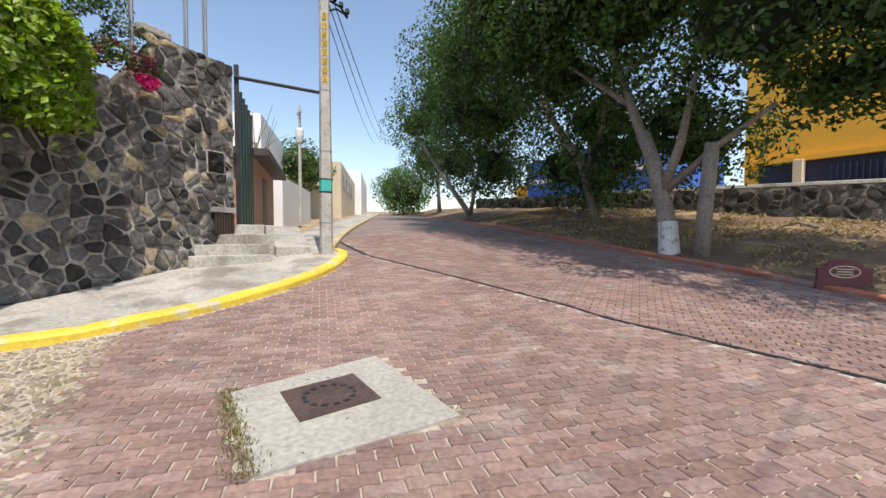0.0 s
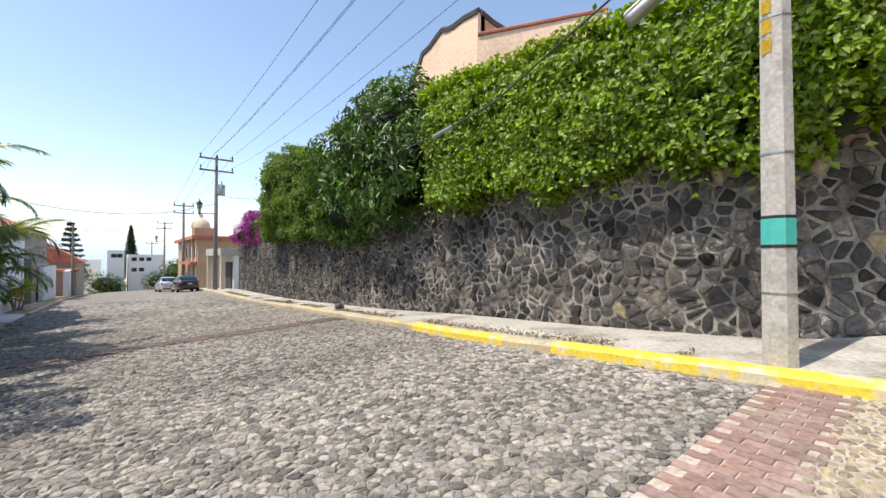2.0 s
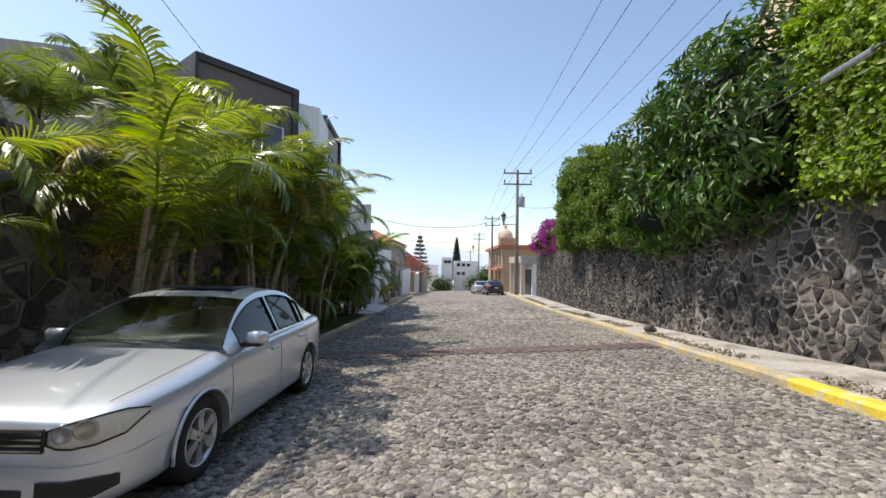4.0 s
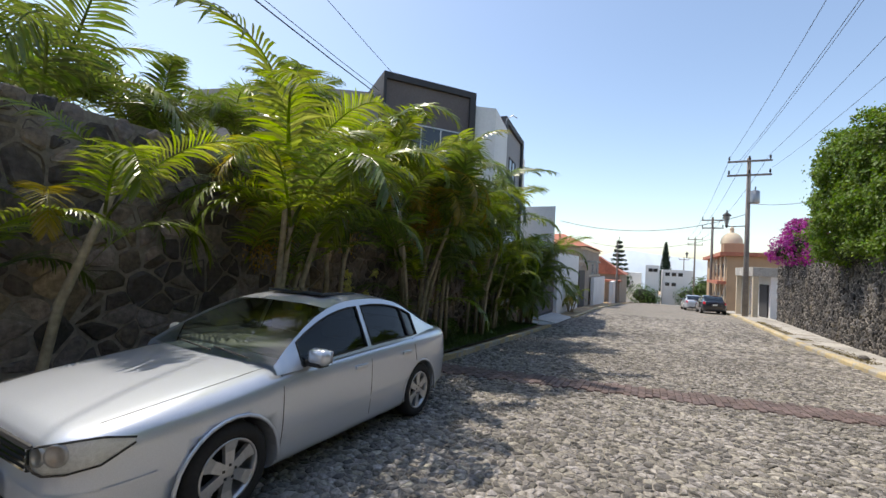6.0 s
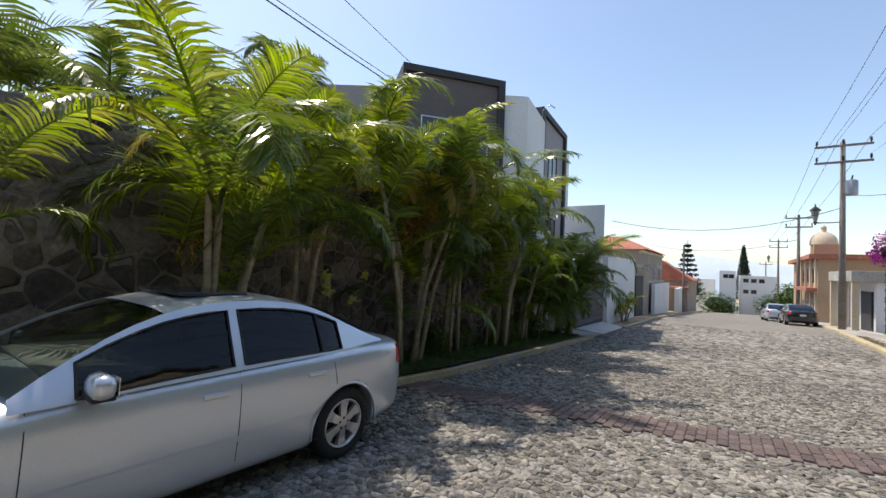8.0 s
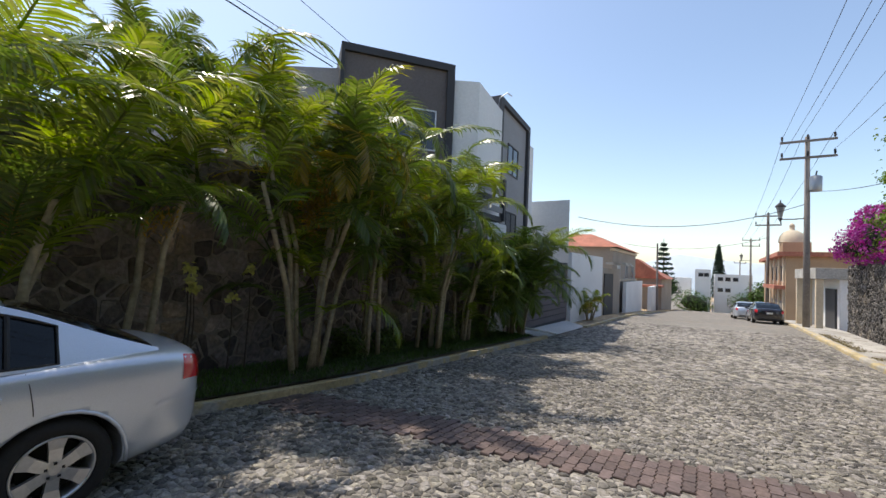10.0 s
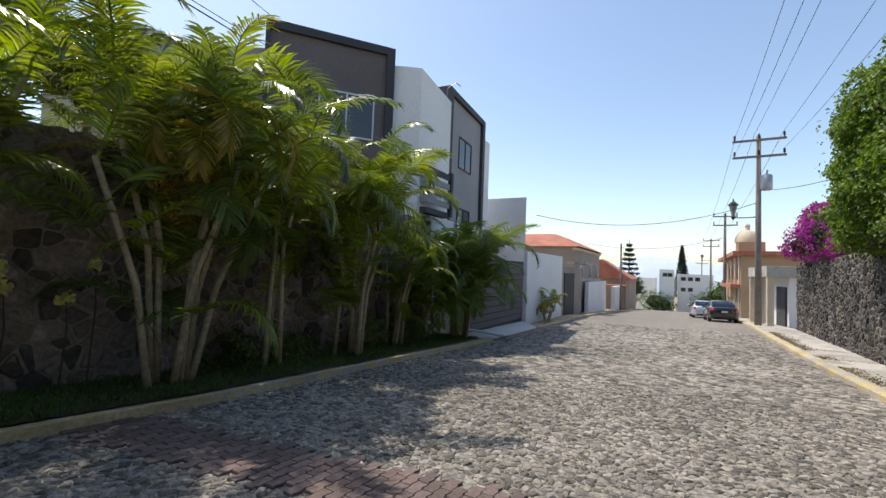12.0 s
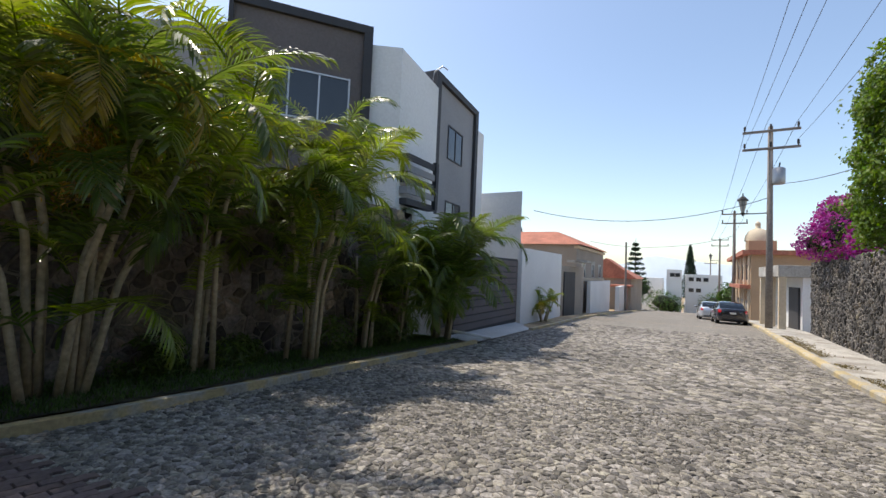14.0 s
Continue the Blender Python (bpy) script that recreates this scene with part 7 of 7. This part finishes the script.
for k in range(4):
    window(lowwhite, Vector((42 + 3.4 * k, -20.5 - 1.4 * k, 6.6)), Vector((0.924, -0.38, 0)), None, 1.4, 1.4, Vector((-0.38, -0.924, 0)), M_ALU, 2)
post = thing("street_lamp", "tall grey street lamp post by the white wall", "lamp")
part("post", tube([(19.3, -11.4, 2.3), (19.3, -11.4, 8.0)], [0.09, 0.06], 8), M_POLE, post)
part("arm", boxed(18.9, 19.7, -11.45, -11.35, 7.6, 7.7), M_POLE, post)
part("lamp_head", lathe([(0.0, 6.2), (0.12, 6.2), (0.2, 6.5), (0.22, 6.8), (0.0, 6.95)], 12, False), M_WHITE, post).matrix_basis = pose(19.3, -11.4, 0)
uphill = thing("tree", "dark rounded trees behind the uphill houses", "tree")
crown(uphill, [((46, -30, 7.0), (4.5, 3, 3.4)), ((55, -34, 8.0), (4.5, 3.4, 3.6)), ((66, -37, 9.5), (5, 4, 4)), ((36, -14.6, 8.2), (3.0, 2.4, 1.8)), ((39, -16.4, 7.6), (3.0, 2.2, 1.8)), ((33, -13.4, 7.2), (2.0, 2.0, 1.4))], 16000, 0.32, M_MANGO, 71)
bare = thing("tree", "leafless grey tree behind the gate", "tree")
rb2 = random.Random(9)
part("trunk", tube([(22, -9.6, 2), (22, -9.7, 6.5)], [0.14, 0.08], 7), M_BARK, bare)
for k in range(16):
    a = rb2.uniform(0, 6.28)
    z = rb2.uniform(5, 6.6)
    r = rb2.uniform(0.9, 2.0)
    part("twig", tube([(22, -9.7, z), (22 + math.cos(a) * r * 0.5, -9.7 + math.sin(a) * r * 0.5, z + 0.9), (22 + math.cos(a) * r, -9.7 + math.sin(a) * r, z + rb2.uniform(1.1, 2.4))], [0.035, 0.022, 0.008], 5), M_BARK, bare)

# ---- distance ----
far = thing("house", "white flat-roofed houses at the bottom of the street", "house")
for a, b, c, d, z in ((-0.6, 2.0, 96, 103, 3.0), (2.7, 8.6, 97, 106, 2.2), (-7, -1.5, 104, 112, 1.2)):
    part("wall", boxed(a, b, c, d, -9, z), M_WHITE, far)
for x, z in ((3.2, 0.9), (4.4, 0.9), (5.6, 0.9), (3.2, -1.2), (4.4, -1.2), (0.0, 1.6), (0.9, 1.6)):
    window(far, Vector((x, 96.98 if x > 2 else 95.98, z)), Vector((1, 0, 0)), None, 0.8, 0.7, Vector((0, -1, 0)), M_ALU, 1)
rngf = random.Random(77)
for k in range(46):
    y = rngf.uniform(115, 330)
    x = rngf.uniform(-90, 110) * (y / 200)
    zg = ground(0, y)
    hs = tagged(part("house", boxed(x, x + rngf.uniform(6, 14), y, y + 9, zg - 8, zg + rngf.uniform(3, 7)), rngf.choice((M_WHITE, M_CREAM, M_GREYWALL, M_PEACH))), "small distant house in the haze of the town", "house", "distant houses")


def norfolk(label, x, y, z0, h, r, tiers, seed, thick=False):
    t = thing("norfolk_pine", label, "tree")
    part("trunk", tube([(x, y, z0), (x, y, z0 + h)], [0.22, 0.04], 7), M_DARKBARK, t)
    rg = np.random.default_rng(seed)
    cs = []
    for k in range(tiers):
        f = k / tiers
        z = z0 + h * (0.3 + 0.68 * f)
        rr = r * (1 - f) + 0.2
        m = 260
        a = np.round(rg.random(m) * 7) / 7 * 6.283 + rg.normal(0, 0.1, m) + k
        d = rg.random(m) ** 0.7 * rr
        cs.append(np.stack((x + np.cos(a) * d, y + np.sin(a) * d, z + 0.12 * d + rg.normal(0, 0.12 if not thick else 0.35, m)), 1))
    cs = np.concatenate(cs)
    part("crown", leaf_mesh("crown", cs, rg.normal(0, 0.3, cs.shape) + np.array((0, 0, 1)), 0.45, rg, 2.2), M_PINE, t)


norfolk("tiered dark norfolk pine rising behind the roofs", -5.3, 85, -6, 14.2, 2.7, 11, 81)
norfolk("cone shaped dark cypress at the end of the street", 3.65, 112, -8, 17, 1.9, 18, 82, True)
for k, (x, y, z, r) in enumerate(((-9, 78, 0.0, 2.6), (-1.2, 94, -3.4, 2.9), (7.4, 97, -3.2, 2.8), (-7.5, 88, -2.2, 2.8), (-13, 70, 0.5, 2.5), (9.4, 88, -0.6, 2.4), (11.5, 82, 0.2, 2.4), (6.9, 64.5, -0.6, 1.3), (-6.5, 96, -0.5, 2.8))):
    tr = thing("tree", "round dark green tree among the lower houses", "tree", "distant trees")
    crown(tr, [((x, y, z), (r, r, r * 0.8)), ((x + r * 0.5, y + 0.5, z - 0.6), (r * 0.8, r * 0.8, r * 0.7))], 2200, 0.35, M_MANGO, 90 + k)
    part("trunk", tube([(x, y, ground(x, y) - 1), (x, y, z)], [0.2, 0.12], 6), M_DARKBARK, tr)
hv, hf = [], []
for i in range(121):
    x = -1500 + 25 * i
    z = 22 + 22 * noise.noise((x * 0.004, 1.5, 0)) + 10 * noise.noise((x * 0.013, 7, 0)) + 16 * math.exp(-((x + 55) / 60) ** 2)
    hv += [(x, 1100, -120), (x, 1100 + 60, z * 1.05), (x, 1500, z * 0.6)]
for i in range(120):
    hf += [(i * 3, i * 3 + 3, i * 3 + 4, i * 3 + 1), (i * 3 + 1, i * 3 + 4, i * 3 + 5, i * 3 + 2)]
# Distance haze is mixed into the ridge's pale blue base colour.
M_HILL = mat("hazy_blue_hills", (0.56, 0.63, 0.69), 1.0, (0.01, 0.06), (0.05, 0.05), (0.05, 0), spec=0.0)
tagged(part("backdrop", mesh_of("backdrop", hv, hf, True), M_HILL), "hazy blue mountain ridge on the horizon", "hills", kind="structure")


# ---- paving pieces ----
SEAM = sorted(seam_pts)


def seam(x):
    return float(np.interp(x, [p[0] for p in SEAM], [p[1] for p in SEAM]))


bed = sheet("road_bed", [(x, -4.3 if x < 4.2 else float(np.interp(x, [p[0] for p in EDGE_Y2[3:12]], [p[1] for p in EDGE_Y2[3:12]])) + 0.05) for x in np.linspace(-5, 8.2, 67)], [(x, seam(x)) for x in np.linspace(-5, 8.2, 67)], 0.027, M_JOINT, 20)
bed.data.materials.clear()
bed.data.materials.append(M_JOINT)
tagged(bed, "sandy bed under the brick and cobble paving", "road", kind="structure")


def right_edge(y):
    return float(np.interp(y, [p[1] for p in er], [p[0] for p in er]))


def left_edge(y):
    return float(np.interp(y, [p[1] for p in el], [p[0] for p in el]))


def corner_edge(x, y):
    """Whether a point lies on the road side of the corner kerb."""
    if y > -4.2:
        return x < right_edge(y) - 0.02
    xs = float(np.interp(-y, [-p[1] for p in EDGE_Y2[:12]], [p[0] for p in EDGE_Y2[:12]]))
    return x < xs - 0.03 if y > -10.3 else True


def in_strip(x, y):
    return 5.02 + 0.17 * x < y < 5.79 + 0.17 * x


def cobble_field(parent, x0, x1, y0, y1, size, material, one, single, seed, inside, joint=0.012, height=(0.012, 0.025)):
    rng = random.Random(seed)
    pile, count = Pile(), 0
    for (cx, cy), poly in cells(x0, x1, y0, y1, size, size * 0.8, joint, rng, 0.47, 0.08):
        if not inside(cx, cy):
            continue
        z = ground(cx, cy)
        place = lambda u, v, h: (u, v, ground(u, v) + 0.004 + h)
        vs, fs = pebble(poly, rng.uniform(*height), rng.uniform(0.24, 0.42), rng, place, 0.005)
        if count < single and abs(cx) < 1.6 and 1.0 < cy < 5.0:
            part("cobble", mesh_of("cobble", vs, fs), one, parent)
            count += 1
        else:
            pile.add(vs, fs)
    pile.put("cobbles", material, parent)


cobble_field(road, -4.4, 5.3, -4.3, 11, 0.079, M_COBBLE, M_COBBLE_ONE, 300, 201, lambda x, y: left_edge(y) + 0.03 < x < right_edge(y) - 0.03 and not in_strip(x, y))
cobble_field(road, -4.2, 5.4, 11, 26, 0.15, M_COBBLE, M_COBBLE_ONE, 0, 202, lambda x, y: left_edge(y) + 0.03 < x < right_edge(y) - 0.03)
cobble_field(brick_road, -4.4, 4.6, -6.35, -4.88, 0.08, M_TAN, M_TAN, 0, 203, lambda x, y: corner_edge(x, y), height=(0.026, 0.038))

SHAPE = [(0, 0), (0.027, 0.008), (0.08, -0.008), (0.1075, 0), (0.1345, 0.008), (0.188, -0.008), (0.215, 0.0)]


def brick_mesh(seed):
    rng = random.Random(seed)
    low = [(x - 0.1075, y - 0.0525) for x, y in SHAPE]
    out = [(x + 0.003 if i == 0 else x - 0.003 if i == 6 else x, y) for i, (x, y) in enumerate(low)] + [(x - 0.003 if i == 6 else x + 0.003 if i == 0 else x, y + 0.101) for i, (x, y) in reversed(list(enumerate(low)))]
    vs, fs = pebble(out, 0.024, 0.05, rng, lambda u, v, h: (u, v, h), 0.001, 0.01)
    return vs, fs


BRICKS = [brick_mesh(k) for k in range(4)]
BRICK_DATA = []
for vs, fs in BRICKS:
    me = mesh_of("brick", vs, fs)
    me.materials.append(M_BRICK_ONE)
    BRICK_DATA.append(me)


def brick_field(parent, x0, x1, y0, y1, turn, inside, seed, single=None, limit=300, material=None):
    """Interlocking pavers in rows; turn: degrees of the rows."""
    rng = random.Random(seed)
    c, s = math.cos(radians(turn)), math.sin(radians(turn))
    cx, cy = (x0 + x1) / 2, (y0 + y1) / 2
    R = math.hypot(x1 - x0, y1 - y0) / 2
    pile, count = Pile(), 0
    for j in range(int(-R / 0.108), int(R / 0.108) + 1):
        for i in range(int(-R / 0.219), int(R / 0.219) + 1):
            u, v = (i + 0.5 * (j % 2)) * 0.219, j * 0.108
            x, y = cx + u * c - v * s, cy + u * s + v * c
            if not (x0 < x < x1 and y0 < y < y1) or not inside(x, y):
                continue
            k = rng.randrange(4)
            a = radians(turn + rng.uniform(-1.2, 1.2))
            ca, sa = math.cos(a), math.sin(a)
            dz, tx, ty = rng.uniform(-0.003, 0.003), rng.uniform(-0.006, 0.006), rng.uniform(-0.006, 0.006)
            if single and count < limit and single(x, y):
                b = part("brick", BRICK_DATA[k], None, parent)
                gx_s, gy_s = (ground(x + 0.1, y) - ground(x - 0.1, y)) / 0.2, (ground(x, y + 0.1) - ground(x, y - 0.1)) / 0.2
                b.matrix_basis = Matrix.Translation((x, y, ground(x, y) + 0.013 + dz)) @ Matrix(((1, 0, 0, 0), (0, 1, 0, 0), (gx_s, gy_s, 1, 0), (0, 0, 0, 1))) @ Matrix.Rotation(a, 4, "Z")
                count += 1
            else:
                vs, fs = BRICKS[k]
                pile.add([(x + p * ca - q * sa, y + p * sa + q * ca, ground(x + p * ca - q * sa, y + p * sa + q * ca) + 0.013 + h + dz + tx * p * 2 + ty * q * 2) for p, q, h in vs], fs)
    pile.put("bricks", material or M_BRICK, parent)


def off_slab(x, y):
    return not (0.38 < x < 1.6 + 0.18 * (-7.32 - y) and -8.65 < y < -7.33)


brick_field(brick_road, -4.6, 4.6, -4.95, -4.3, 90, corner_edge, 301)
brick_field(brick_road, -4.6, 9.0, -13.0, -6.2, 76, lambda x, y: corner_edge(x, y) and off_slab(x, y) and y > seam(x) + 0.05 and x < 8.2, 302, lambda x, y: -0.9 < x < 1.7 and -10.4 < y < -6.4)
brick_field(road, -4.2, 4.6, 4.4, 7.2, 90, lambda x, y: in_strip(x, y) and left_edge(y) + 0.05 < x < right_edge(y) - 0.03, 303, material=M_BRICK_DARK)
brick_field(brick_road, -4.6, 12.0, -17.4, -10.5, 34, lambda x, y: y < seam(x) - 0.04 and y > float(np.interp(x, [p[0] for p in RED_EDGE], [p[1] for p in RED_EDGE])) + 0.1, 304)
rs = np.random.default_rng(50)
fx, fy = rs.uniform(-4, 9, 260), rs.uniform(-13, -6, 260)
okf = np.array([corner_edge(a, b) for a, b in zip(fx, fy)])
tagged(part("fallen_petals", leaf_mesh("fallen_petals", np.stack((fx, fy, np.array([ground(a, b) for a, b in zip(fx, fy)]) + 0.045), 1)[okf], rs.normal(0, 0.25, (int(okf.sum()), 3)) + np.array((0, 0, 1)), 0.04, rs, 1.5), leafy("pale_fallen_petals", (0.42, 0.36, 0.26), 0.3, 0.8, 0.1)), "pale fallen leaves scattered on the brick street", "leaves", kind="stuff")
